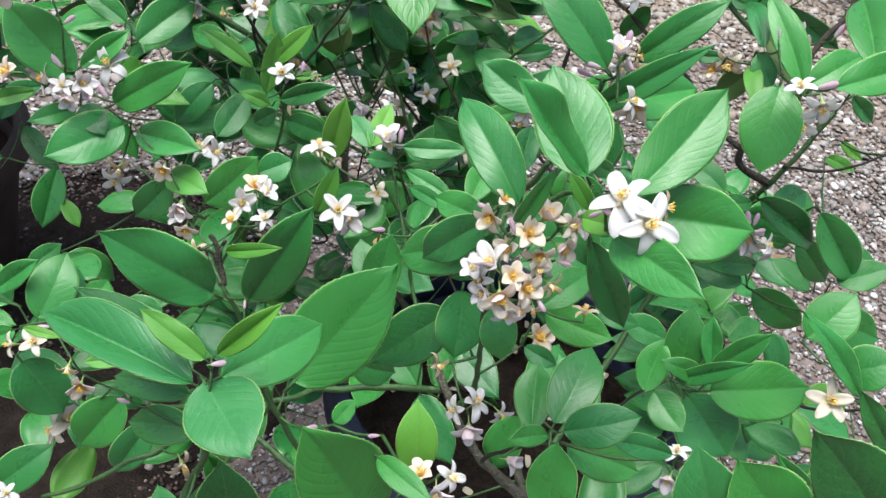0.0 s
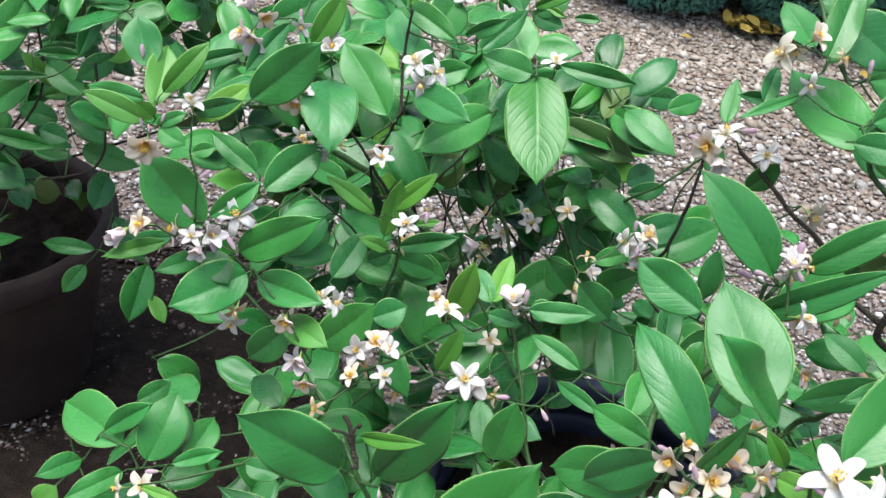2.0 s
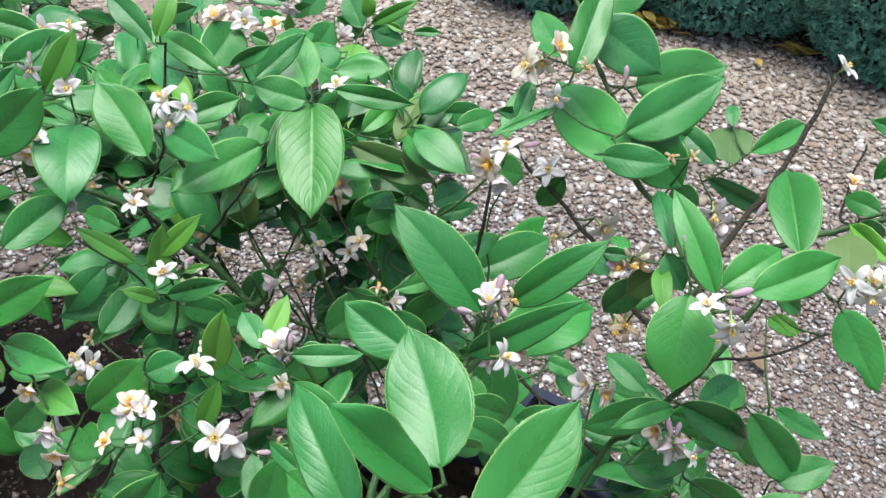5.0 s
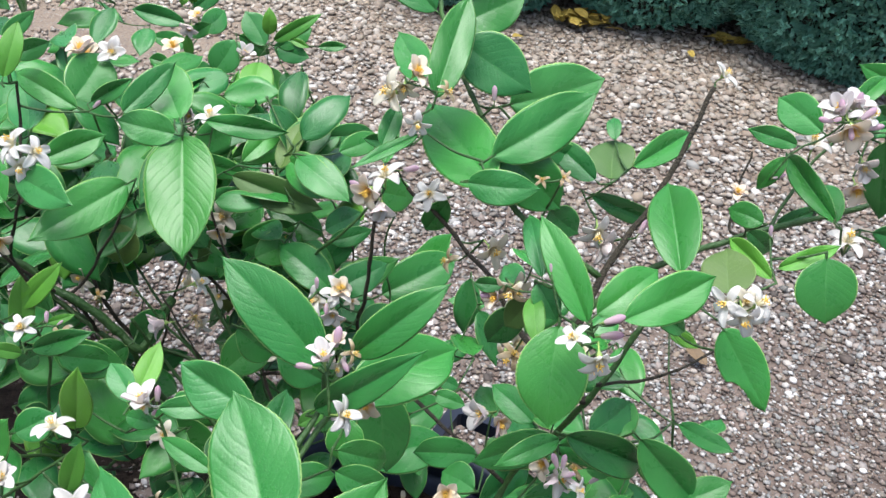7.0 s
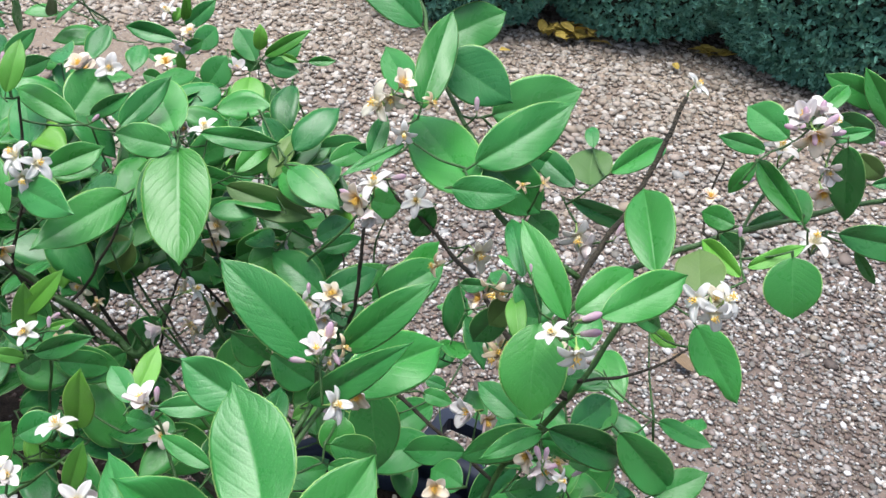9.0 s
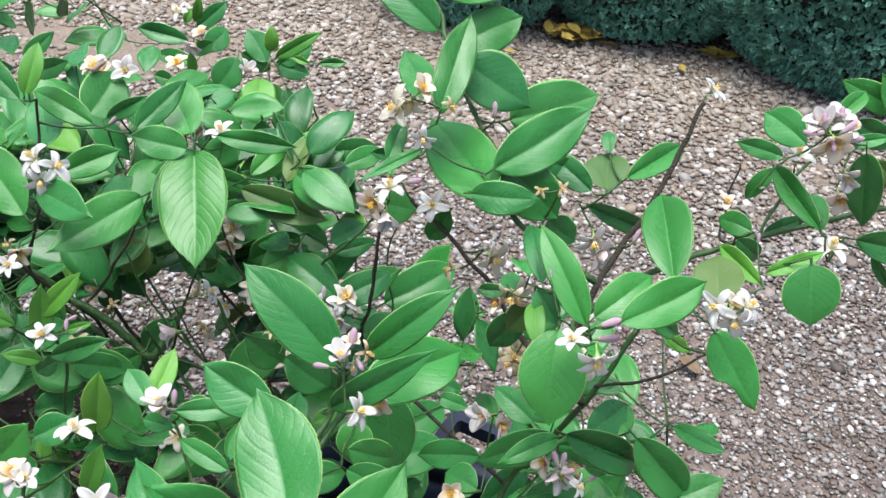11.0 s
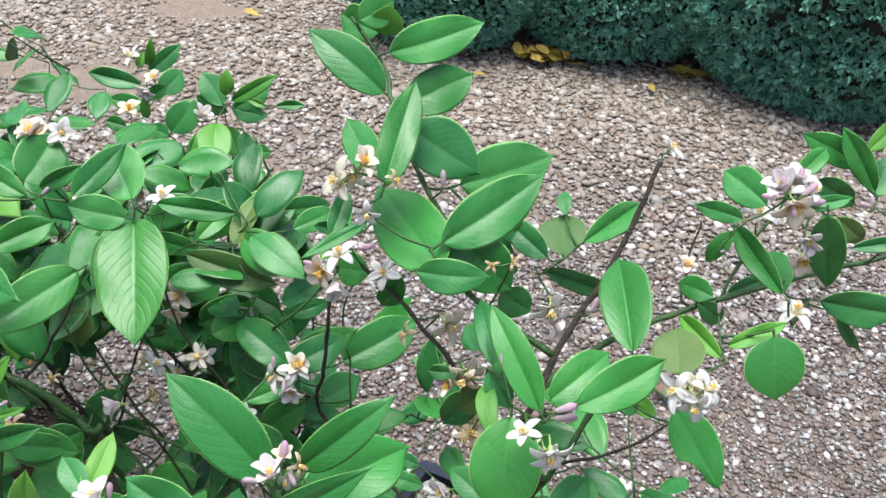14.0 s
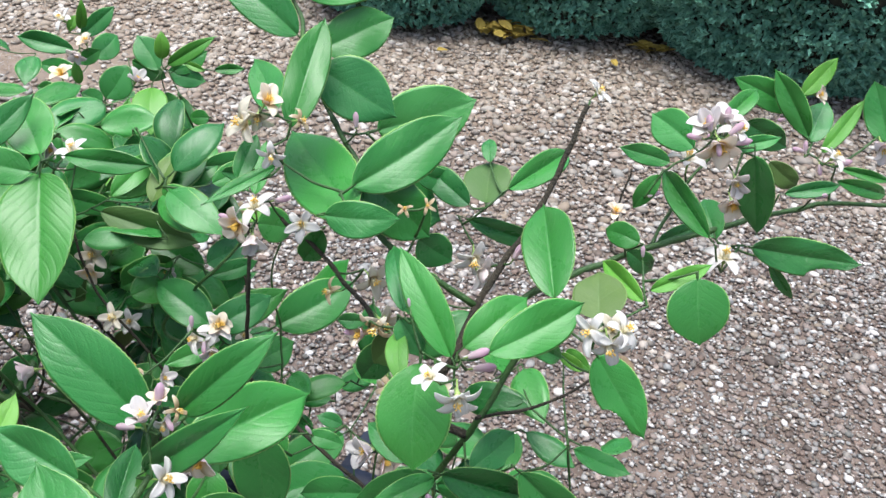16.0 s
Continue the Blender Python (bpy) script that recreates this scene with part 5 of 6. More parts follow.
bush.leaf((0.31, 0.615, 0.895), (0.367, 0.649, 0.876), 0.024, -7)
bush.leaf((-0.097, 0.848, 1.074), (-0.164, 0.88, 1.088), 0.025, -9)
bush.leaf((-0.074, 0.891, 1.052), (-0.034, 0.937, 1.088), 0.025, 23)
bush.leaf((-0.027, 0.907, 1.042), (-0.067, 0.968, 1.069), 0.046, 2)
bush.leaf((-0.127, 0.912, 1.051), (-0.116, 0.971, 1.074), 0.046, 26)
bush.leaf((-0.017, 0.858, 1.052), (-0.069, 0.861, 1.059), 0.032, -14)
bush.leaf((-0.089, 0.861, 1.075), (-0.048, 0.857, 1.103), 0.015, 29)
bush.leaf((0.061, 0.948, 0.987), (0.107, 1.007, 1.013), 0.040, 16)
bush.leaf((0.103, 0.97, 1.005), (0.151, 1.006, 0.996), 0.027, 21)
bush.leaf((-0.022, 0.92, 0.994), (0.028, 0.944, 0.965), 0.023, 15)
bush.leaf((0.007, 0.962, 0.974), (0.06, 1.006, 0.977), 0.031, 19)
bush.leaf((-0.147, 0.842, 1.134), (-0.123, 0.857, 1.156), 0.014, 30)
bush.leaf((-0.155, 0.861, 1.111), (-0.121, 0.87, 1.124), 0.018, 28)
bush.leaf((0.126, 0.854, 0.898), (0.067, 0.891, 0.92), 0.037, -4)
bush.leaf((0.124, 0.853, 0.896), (0.18, 0.885, 0.914), 0.033, 7)
bush.leaf((0.109, 0.917, 0.843), (0.051, 0.926, 0.792), 0.038, -9)
bush.leaf((0.17, 0.982, 0.799), (0.255, 1.039, 0.825), 0.055, 5)
bush.leaf((0.079, 0.918, 0.928), (0.017, 0.93, 0.879), 0.035, -15)
bush.leaf((-0.06, 0.792, 0.854), (-0.125, 0.802, 0.802), 0.033, -11)
bush.leaf((0.081, 0.811, 0.85), (0.126, 0.823, 0.802), 0.040, -1)
bush.leaf((0.154, 0.917, 0.796), (0.194, 0.96, 0.797), 0.038, 4)
bush.leaf((0.143, 0.847, 0.854), (0.096, 0.857, 0.802), 0.034, -6)
bush.leaf((-0.146, 0.736, 0.82), (-0.122, 0.772, 0.808), 0.031, 10)
bush.leaf((-0.136, 0.712, 0.818), (-0.115, 0.739, 0.805), 0.036, 6)
bush.leaf((-0.111, 0.729, 0.893), (-0.136, 0.735, 0.871), 0.019, -15)
bush.leaf((0.045, 0.884, 0.906), (0.085, 0.929, 0.908), 0.036, 14)
bush.leaf((0.11, 0.926, 0.92), (0.143, 0.965, 0.921), 0.031, 14)
bush.leaf((0.041, 0.815, 0.87), (0.077, 0.828, 0.824), 0.035, 0)
bush.leaf((0.032, 0.646, 0.929), (0.054, 0.648, 0.935), 0.019, 3)
bush.leaf((-0.106, 0.75, 0.873), (-0.068, 0.777, 0.846), 0.027, 3)
bush.leaf((0.44, 0.769, 0.953), (0.464, 0.76, 0.942), 0.011, 16, "y")
bush.flower((-0.228, 0.623, 0.975), (0, -0.68, 0.73), 0.0357, "open")
bush.flower((-0.272, 0.616, 0.968), (0.44, -0.13, 0.89), 0.0234, "gold")
bush.flower((-0.243, 0.6, 0.965), (0.75, -0.42, 0.51), 0.0258, "half")
bush.flower((-0.272, 0.598, 0.964), (-0.71, -0.62, 0.33), 0.0276, "gold")
bush.flower((-0.257, 0.597, 0.962), (0, -0.68, 0.73), 0.0213, "open")
bush.flower((-0.25, 0.592, 0.955), (0.15, -0.98, -0.15), 0.0234, "half")
bush.flower((-0.289, 0.575, 0.98), (-0.68, -0.66, 0.3), 0.0255, "gold")
bush.flower((-0.303, 0.569, 0.973), (-0.36, -0.93, -0.08), 0.0282, "half")
bush.flower((-0.093, 0.682, 0.964), (0, -0.68, 0.73), 0.0265, "open")
bush.flower((-0.129, 0.717, 1.005), (0, -0.68, 0.73), 0.0231, "open")
bush.flower((-0.096, 0.682, 0.964), (0.78, -0.42, 0.47), 0.0121, "gold")
bush.flower((-0.037, 0.595, 0.95), (-0.12, -0.01, 0.99), 0.0298, "open")
bush.flower((0.015, 0.631, 0.946), (-0.12, -0.01, 0.99), 0.0306, "half")
bush.flower((0.019, 0.63, 0.945), (-0.4, -0.91, -0.04), 0.0222, "open")
bush.flower((-0.09, 0.59, 0.901), (-0.12, -0.01, 0.99), 0.0275, "gold")
bush.flower((-0.081, 0.588, 0.898), (0.44, -0.13, 0.89), 0.0243, "half")
bush.flower((-0.104, 0.57, 0.876), (-0.59, -0.27, 0.76), 0.0227, "gold")
bush.flower((-0.078, 0.574, 0.88), (0.44, -0.13, 0.89), 0.0232, "open")
bush.flower((-0.151, 0.571, 0.879), (0.15, -0.98, -0.15), 0.0255, "half")
bush.flower((-0.143, 0.56, 0.865), (0.15, -0.98, -0.15), 0.0227, "gold")
bush.flower((-0.009, 0.551, 0.922), (0, -0.68, 0.73), 0.0334, "open")
bush.flower((-0.004, 0.565, 0.907), (0.63, -0.77, 0.08), 0.0294, "half")
bush.flower((-0.17, 0.586, 0.905), (0.15, -0.98, -0.15), 0.0250, "gold")
bush.flower((-0.23, 0.626, 0.865), (0.15, -0.98, -0.15), 0.0355, "wilt")
bush.flower((-0.232, 0.62, 0.857), (0.15, -0.98, -0.15), 0.0295, "open")
bush.flower((-0.149, 0.625, 0.907), (-0.59, -0.27, 0.76), 0.0285, "open")
bush.flower((-0.138, 0.624, 0.905), (0.75, -0.42, 0.51), 0.0263, "open")
bush.flower((-0.16, 0.601, 0.846), (-0.71, -0.62, 0.33), 0.0283, "half")
bush.flower((0.108, 0.365, 1.079), (-0.4, -0.91, -0.04), 0.0202, "gold")
bush.flower((0.137, 0.365, 1.086), (0.44, -0.13, 0.89), 0.0226, "gold")
bush.flower((0.13, 0.358, 1.078), (0, -0.68, 0.73), 0.0219, "gold")
bush.flower((0.122, 0.36, 1.064), (-0.71, -0.62, 0.33), 0.0196, "gold")
bush.flower((0.148, 0.359, 1.072), (0.63, -0.77, 0.08), 0.0208, "gold")
bush.flower((0.113, 0.337, 1.069), (-0.59, -0.27, 0.76), 0.0244, "half")
bush.flower((0.132, 0.336, 1.058), (0.75, -0.42, 0.51), 0.0224, "gold")
bush.flower((0.12, 0.328, 1.057), (0.15, -0.98, -0.15), 0.0232, "gold")
bush.flower((0.109, 0.343, 1.052), (-0.71, -0.62, 0.33), 0.0208, "open")
bush.flower((0.154, 0.365, 1.086), (0.75, -0.42, 0.51), 0.0204, "half")
bush.flower((0.147, 0.35, 1.052), (0.63, -0.77, 0.08), 0.0189, "wilt")
bush.flower((0.141, 0.349, 1.034), (0.15, -0.98, -0.15), 0.0143, "wilt")
bush.flower((0.113, 0.367, 1.09), (0.44, -0.13, 0.89), 0.0148, "gold")
bush.flower((0.167, 0.325, 1.131), (-0.45, -0.4, 0.8), 0.0325, "open")
bush.flower((0.178, 0.315, 1.127), (0.2, -0.7, 0.66), 0.0315, "open")
bush.flower((0.187, 0.334, 1.126), (0.75, -0.42, 0.51), 0.0215, "wilt")
bush.flower((0.17, 0.499, 1.124), (-0.12, -0.01, 0.99), 0.0202, "half")
bush.flower((0.182, 0.482, 1.102), (0.75, -0.42, 0.51), 0.0224, "open")
bush.flower((0.281, 0.661, 1.059), (-0.4, -0.91, -0.04), 0.0311, "wilt")
bush.flower((0.335, 0.605, 1.046), (0.15, -0.98, -0.15), 0.0265, "open")
bush.flower((0.323, 0.608, 1.051), (-0.71, -0.62, 0.33), 0.0233, "gold")
bush.flower((0.297, 0.711, 0.958), (0, -0.68, 0.73), 0.0331, "wilt")
bush.flower((0.355, 0.66, 0.885), (0, -0.68, 0.73), 0.0261, "wilt")
bush.flower((0.112, 0.395, 0.888), (-0.71, -0.62, 0.33), 0.0206, "open")
bush.flower((0.125, 0.4, 0.893), (0.44, -0.13, 0.89), 0.0259, "open")
bush.flower((0.124, 0.389, 0.879), (0.15, -0.98, -0.15), 0.0236, "half")
bush.flower((0.097, 0.297, 0.937), (-0.12, -0.01, 0.99), 0.0201, "gold")
bush.flower((0.113, 0.286, 0.955), (0.75, -0.42, 0.51), 0.0200, "open")
bush.flower((0.107, 0.28, 0.948), (0.15, -0.98, -0.15), 0.0189, "half")
bush.flower((0.151, 0.461, 0.819), (0.63, -0.77, 0.08), 0.0206, "open")
bush.flower((0.17, 0.517, 0.857), (0.75, -0.42, 0.51), 0.0343, "gold")
bush.flower((0.194, 0.474, 0.93), (-0.12, -0.01, 0.99), 0.0245, "wilt")
bush.flower((0.417, 0.514, 0.851), (0, -0.68, 0.73), 0.0389, "cream")
bush.flower((0.279, 0.419, 0.862), (-0.12, -0.01, 0.99), 0.0207, "open")
bush.flower((0.277, 0.406, 0.846), (-0.4, -0.91, -0.04), 0.0217, "half")
bush.flower((-0.266, 0.506, 0.623), (-0.71, -0.62, 0.33), 0.0417, "cream")
bush.flower((-0.256, 0.512, 0.632), (0.44, -0.13, 0.89), 0.0417, "cream")
bush.flower((-0.265, 0.5, 0.752), (0, -0.68, 0.73), 0.0309, "cream")
bush.flower((-0.223, 0.476, 0.754), (0.15, -0.98, -0.15), 0.0245, "wilt")
bush.flower((-0.217, 0.481, 0.728), (0.15, -0.98, -0.15), 0.0271, "gold")
bush.flower((-0.285, 0.495, 0.748), (-0.71, -0.62, 0.33), 0.0251, "cream")
bush.flower((-0.061, 0.33, 0.856), (0.63, -0.77, 0.08), 0.0248, "wilt")
bush.flower((0.157, 0.387, 0.855), (0.75, -0.42, 0.51), 0.0201, "half")
bush.flower((-0.265, 0.413, 0.644), (0.44, -0.13, 0.89), 0.0228, "open")
bush.flower((-0.292, 0.594, 1.043), (0.22, -0.95, -0.21), 0.0333, "gold")
bush.flower((-0.27, 0.631, 1.066), (-0.12, -0.07, 0.99), 0.0273, "open")
bush.flower((-0.261, 0.738, 1.112), (-0.56, -0.36, 0.74), 0.0296, "half")
bush.flower((-0.248, 0.734, 1.106), (0.67, -0.74, 0.02), 0.0244, "gold")
bush.flower((-0.255, 0.722, 1.091), (0.2, -0.95, -0.23), 0.0296, "half")
bush.flower((-0.263, 0.724, 1.093), (-0.67, -0.68, 0.29), 0.0256, "gold")
bush.flower((-0.221, 0.751, 1.098), (0.2, -0.95, -0.23), 0.0220, "open")
bush.flower((-0.192, 0.754, 1.082), (0.05, -0.73, 0.68), 0.0282, "half")
bush.flower((-0.211, 0.713, 1.044), (0.2, -0.95, -0.23), 0.0273, "gold")
bush.flower((-0.208, 0.718, 1.051), (0.46, -0.18, 0.87), 0.0218, "half")
bush.flower((-0.141, 0.757, 0.991), (0.2, -0.95, -0.23), 0.0308, "gold")
bush.flower((-0.117, 0.769, 1.079), (-0.56, -0.36, 0.74), 0.0338, "open")
bush.flower((-0.099, 0.765, 1.075), (0.78, -0.42, 0.47), 0.0304, "open")
bush.flower((-0.11, 0.759, 1.064), (0.2, -0.95, -0.23), 0.0281, "open")
bush.flower((-0.187, 0.721, 0.999), (0.2, -0.95, -0.23), 0.0251, "half")
bush.flower((-0.259, 0.85, 1.088), (0.05, -0.73, 0.68), 0.0308, "open")
bush.flower((-0.236, 0.855, 1.092), (-0.11, -0.09, 0.99), 0.0308, "open")
bush.flower((-0.135, 0.964, 1.076), (-0.11, -0.09, 0.99), 0.0293, "gold")
bush.flower((-0.106, 0.966, 1.076), (0.05, -0.73, 0.68), 0.0298, "half")
bush.flower((-0.135, 0.961, 1.077), (-0.08, -0.11, 0.99), 0.0346, "gold")
bush.flower((0.003, 0.905, 1.049), (-0.08, -0.11, 0.99), 0.0312, "open")
bush.flower((-0.019, 0.924, 1.038), (-0.67, -0.68, 0.29), 0.0248, "half")
bush.flower((0.082, 0.948, 0.998), (-0.08, -0.11, 0.99), 0.0246, "gold")
bush.flower((0.175, 0.829, 1.047), (-0.08, -0.11, 0.99), 0.0361, "open")
bush.flower((0.162, 0.821, 1.035), (-0.52, -0.85, -0.12), 0.0348, "gold")
bush.flower((0.174, 0.814, 1.026), (0.02, -0.96, -0.27), 0.0294, "half")
bush.flower((0.215, 0.816, 1.04), (-0.05, -0.76, 0.65), 0.0289, "open")
bush.flower((0.181, 0.758, 1.159), (-0.77, -0.56, 0.3), 0.0357, "cream")
bush.flower((0.19, 0.761, 1.163), (0.02, -0.96, -0.27), 0.0248, "cream")
bush.flower((0.198, 0.748, 1.18), (0.46, -0.29, 0.84), 0.0260, "gold")
bush.flower((0.203, 0.729, 1.15), (0.02, -0.96, -0.27), 0.0212, "open")
bush.flower((0.221, 0.742, 1.171), (0.71, -0.57, 0.41), 0.0212, "wilt")
bush.flower((0.117, 0.825, 0.906), (-0.67, -0.68, 0.29), 0.0327, "open")
bush.flower((0.134, 0.831, 0.912), (0.46, -0.18, 0.87), 0.0340, "open")
bush.flower((0.132, 0.843, 0.867), (0.2, -0.95, -0.23), 0.0271, "wilt")
bush.flower((0.018, 0.951, 0.82), (0.05, -0.73, 0.68), 0.0307, "open")
bush.flower((-0.097, 0.831, 0.88), (-0.11, -0.09, 0.99), 0.0231, "wilt")
bush.flower((-0.046, 0.808, 0.725), (0.05, -0.73, 0.68), 0.0351, "half")
bush.flower((-0.054, 0.667, 0.903), (0.05, -0.73, 0.68), 0.0185, "gold")
bush.flower((0.019, 0.628, 0.838), (-0.67, -0.68, 0.29), 0.0263, "wilt")
bush.flower((-0.125, 0.535, 0.864), (0.05, -0.73, 0.68), 0.0226, "wilt")
bush.flower((0.331, 0.609, 0.937), (0.2, -0.95, -0.23), 0.0387, "half")
bush.flower((0.32, 0.611, 0.941), (-0.67, -0.68, 0.29), 0.0271, "gold")
bush.flower((0.341, 0.584, 0.945), (0.78, -0.42, 0.47), 0.0204, "open")
bush.flower((0.281, 0.712, 0.887), (-0.77, -0.56, 0.3), 0.0342, "half")
bush.flower((0.294, 0.708, 0.881), (0.53, -0.85, -0.04), 0.0277, "gold")
bush.flower((0.293, 0.728, 0.943), (0.02, -0.96, -0.27), 0.0372, "wilt")
bush.flower((0.3, 0.733, 0.95), (0.71, -0.57, 0.41), 0.0282, "cream")
bush.flower((0.285, 0.68, 1.048), (0.53, -0.85, -0.04), 0.0297, "cream")
bush.flower((0.271, 0.662, 1.051), (-0.77, -0.56, 0.3), 0.0240, "gold")
bush.flower((0.455, 0.867, 1.154), (0.46, -0.29, 0.84), 0.0261, "open")
bush.flower((0.521, 0.78, 1.168), (-0.58, -0.29, 0.76), 0.0315, "half")
bush.flower((0.525, 0.764, 1.163), (0.02, -0.96, -0.27), 0.0360, "gold")
bush.flower((0.542, 0.778, 1.167), (0.46, -0.29, 0.84), 0.0306, "open")
bush.flower((0.537, 0.792, 1.167), (-0.08, -0.11, 0.99), 0.0286, "half")
bush.flower((0.526, 0.817, 1.122), (-0.08, -0.11, 0.99), 0.0331, "open")
bush.flower((0.558, 0.785, 1.102), (0.02, -0.96, -0.27), 0.0292, "gold")
bush.flower((0.547, 0.767, 1.132), (0.02, -0.96, -0.27), 0.0251, "half")
bush.flower((0.545, 0.742, 1.078), (-0.08, -0.11, 0.99), 0.0357, "open")
bush.flower((0.471, 0.799, 1.079), (-0.08, -0.11, 0.99), 0.0205, "gold")
bush.flower((0.356, 0.768, 1.048), (0.02, -0.96, -0.27), 0.0329, "open")
bush.flower((0.361, 0.762, 1.039), (0.53, -0.85, -0.04), 0.0301, "half")
bush.flower((0.415, 0.615, 1.099), (-0.77, -0.56, 0.3), 0.0298, "open")
bush.flower((0.425, 0.608, 1.095), (0.02, -0.96, -0.27), 0.0305, "open")
bush.flower((0.435, 0.615, 1.101), (0.46, -0.29, 0.84), 0.0289, "open")
bush.flower((0.43, 0.624, 1.096), (-0.05, -0.76, 0.65), 0.0223, "cream")
bush.flower((0.314, 0.579, 1.088), (-0.58, -0.29, 0.76), 0.0244, "open")
bush.flower((0.33, 0.57, 1.081), (0.02, -0.96, -0.27), 0.0301, "open")
bush.flower((0.191, 0.514, 1.083), (0.02, -0.96, -0.27), 0.0247, "gold")
bush.flower((0.181, 0.525, 1.062), (-0.77, -0.56, 0.3), 0.0201, "half")
bush.flower((0.175, 0.513, 1.124), (-0.08, -0.11, 0.99), 0.0142, "gold")
bush.flower((0.176, 0.511, 1.11), (0.02, -0.96, -0.27), 0.0162, "open")
bush.flower((0.183, 0.512, 1.119), (0.71, -0.57, 0.41), 0.0161, "wilt")
bush.flower((0.137, 0.836, 0.912), (0.46, -0.29, 0.84), 0.0294, "gold")
bush.flower((0.124, 0.829, 0.9), (-0.05, -0.76, 0.65), 0.0293, "open")
bush.flower((0.133, 0.824, 0.894), (0.02, -0.96, -0.27), 0.0281, "half")
bush.flower((0.016, 0.881, 0.953), (-0.05, -0.76, 0.65), 0.0323, "cream")
bush.flower((0.014, 0.874, 0.941), (0.02, -0.96, -0.27), 0.0279, "gold")
bush.flower((0.276, 0.816, 0.989), (0.53, -0.85, -0.04), 0.0359, "cream")
bush.flower((0.239, 0.839, 0.956), (-0.77, -0.56, 0.3), 0.0313, "wilt")
bush.flower((0.003, 0.698, 0.841), (-0.05, -0.76, 0.65), 0.0256, "cream")
bush.flower((0.339, 0.622, 0.923), (-0.52, -0.85, -0.12), 0.0303, "half")
bush.flower((0.252, 0.645, 0.857), (-0.05, -0.76, 0.65), 0.0296, "gold")
bush.flower((0.655, 0.834, 1.124), (0.44, -0.32, 0.84), 0.0267, "open")
bush.flower((0.7, 0.845, 1.132), (-0.04, -0.96, -0.27), 0.0296, "half")
bush.flower((0.657, 0.898, 1.153), (0.68, -0.61, 0.41), 0.0206, "gold")
bush.flower((-0.115, 0.633, 0.847), (-0.05, -0.76, 0.65), 0.0296, "half")
bush.flower((0.15, 0.359, 1.087), (0.75, -0.42, 0.51), 0.0190, "cream")
bush.flower((0.138, 0.356, 1.067), (0.15, -0.98, -0.15), 0.0187, "gold")
bush.flower((0.123, 0.365, 1.079), (-0.12, -0.01, 0.99), 0.0173, "cream")
bush.flower((0.125, 0.327, 1.047), (0.15, -0.98, -0.15), 0.0170, "open")
bush.flower((0.113, 0.335, 1.05), (-0.71, -0.62, 0.33), 0.0189, "half")
bush.flower((0.125, 0.339, 1.062), (0, -0.68, 0.73), 0.0191, "gold")
bush.flower((0.137, 0.347, 1.064), (0.63, -0.77, 0.08), 0.0172, "cream")
bush.flower((0.105, 0.346, 1.056), (-0.59, -0.27, 0.76), 0.0168, "half")
bush.flower((0.131, 0.332, 1.046), (0.63, -0.77, 0.08), 0.0148, "gold")
bush.flower((0.296, 0.716, 1.121), (-0.05, -0.76, 0.65), 0.0156, "wilt")
bush.flower((0.312, 0.72, 1.122), (-0.05, -0.76, 0.65), 0.0147, "wilt")
bush.flower((0.094, 0.425, 0.896), (0.75, -0.42, 0.51), 0.0239, "wilt")
bush.bud((-0.286, 0.621, 0.972), (-0.62, 0.26, 0.74), 0.0136)
bush.bud((-0.224, 0.6, 0.962), (-0.62, 0.26, 0.74), 0.0126)
bush.bud((-0.077, 0.691, 0.969), (0, 0.42, 0.91), 0.0099)
bush.bud((-0.066, 0.689, 0.966), (0.75, 0.22, 0.63), 0.0063)
bush.bud((0.025, 0.638, 0.949), (0, 0.42, 0.91), 0.0131)
bush.bud((0.024, 0.563, 0.901), (0.96, -0.06, 0.27), 0.0118)
bush.bud((0.156, 0.329, 1.118), (-0.83, -0.51, -0.22), 0.0072)
bush.bud((0.161, 0.322, 1.125), (-0.91, -0, 0.42), 0.0080)
bush.bud((0.155, 0.528, 1.093), (-0.95, -0.11, 0.3), 0.0115)
bush.bud((-0.011, 0.268, 1.031), (0.92, 0.04, 0.4), 0.0084)
bush.bud((-0.093, 0.329, 0.921), (-0.33, 0.37, 0.87), 0.0087)
bush.bud((-0.094, 0.325, 0.916), (-0.95, -0.11, 0.3), 0.0081)
bush.bud((-0.079, 0.328, 0.919), (0.17, 0.41, 0.89), 0.0081)
bush.bud((-0.045, 0.416, 0.929), (0.18, -0.78, -0.59), 0.0062)
bush.bud((0.145, 0.356, 1.056), (0.5, -0.7, -0.51), 0.0060)
bush.bud((0.103, 0.365, 1.085), (-0.95, -0.11, 0.3), 0.0075)
bush.bud((0.019, 0.358, 0.885), (0.92, 0.04, 0.4), 0.0087)
bush.bud((0.061, 0.36, 0.886), (-0.95, -0.32, 0.03), 0.0080)
bush.bud((0.3, 0.63, 1.104), (-0.17, 0.41, 0.9), 0.0060)
bush.bud((0.371, 0.649, 0.886), (0.75, 0.22, 0.63), 0.0119)
bush.bud((-0.261, 0.51, 0.762), (-0.95, -0.32, 0.03), 0.0117)
bush.bud((-0.315, 0.642, 1.097), (-0.19, 0.34, 0.92), 0.0103)
bush.bud((-0.318, 0.634, 1.088), (-0.64, 0.17, 0.75), 0.0078)
bush.bud((-0.282, 0.606, 1.063), (0.31, 0.36, 0.88), 0.0077)
bush.bud((-0.298, 0.601, 1.058), (-0.35, 0.3, 0.89), 0.0069)
bush.bud((-0.291, 0.599, 1.055), (-0.19, 0.34, 0.92), 0.0062)
bush.bud((-0.251, 0.612, 1.016), (0.73, 0.24, 0.64), 0.0114)
bush.bud((-0.145, 0.834, 1.135), (-0.17, 0.32, 0.93), 0.0118)
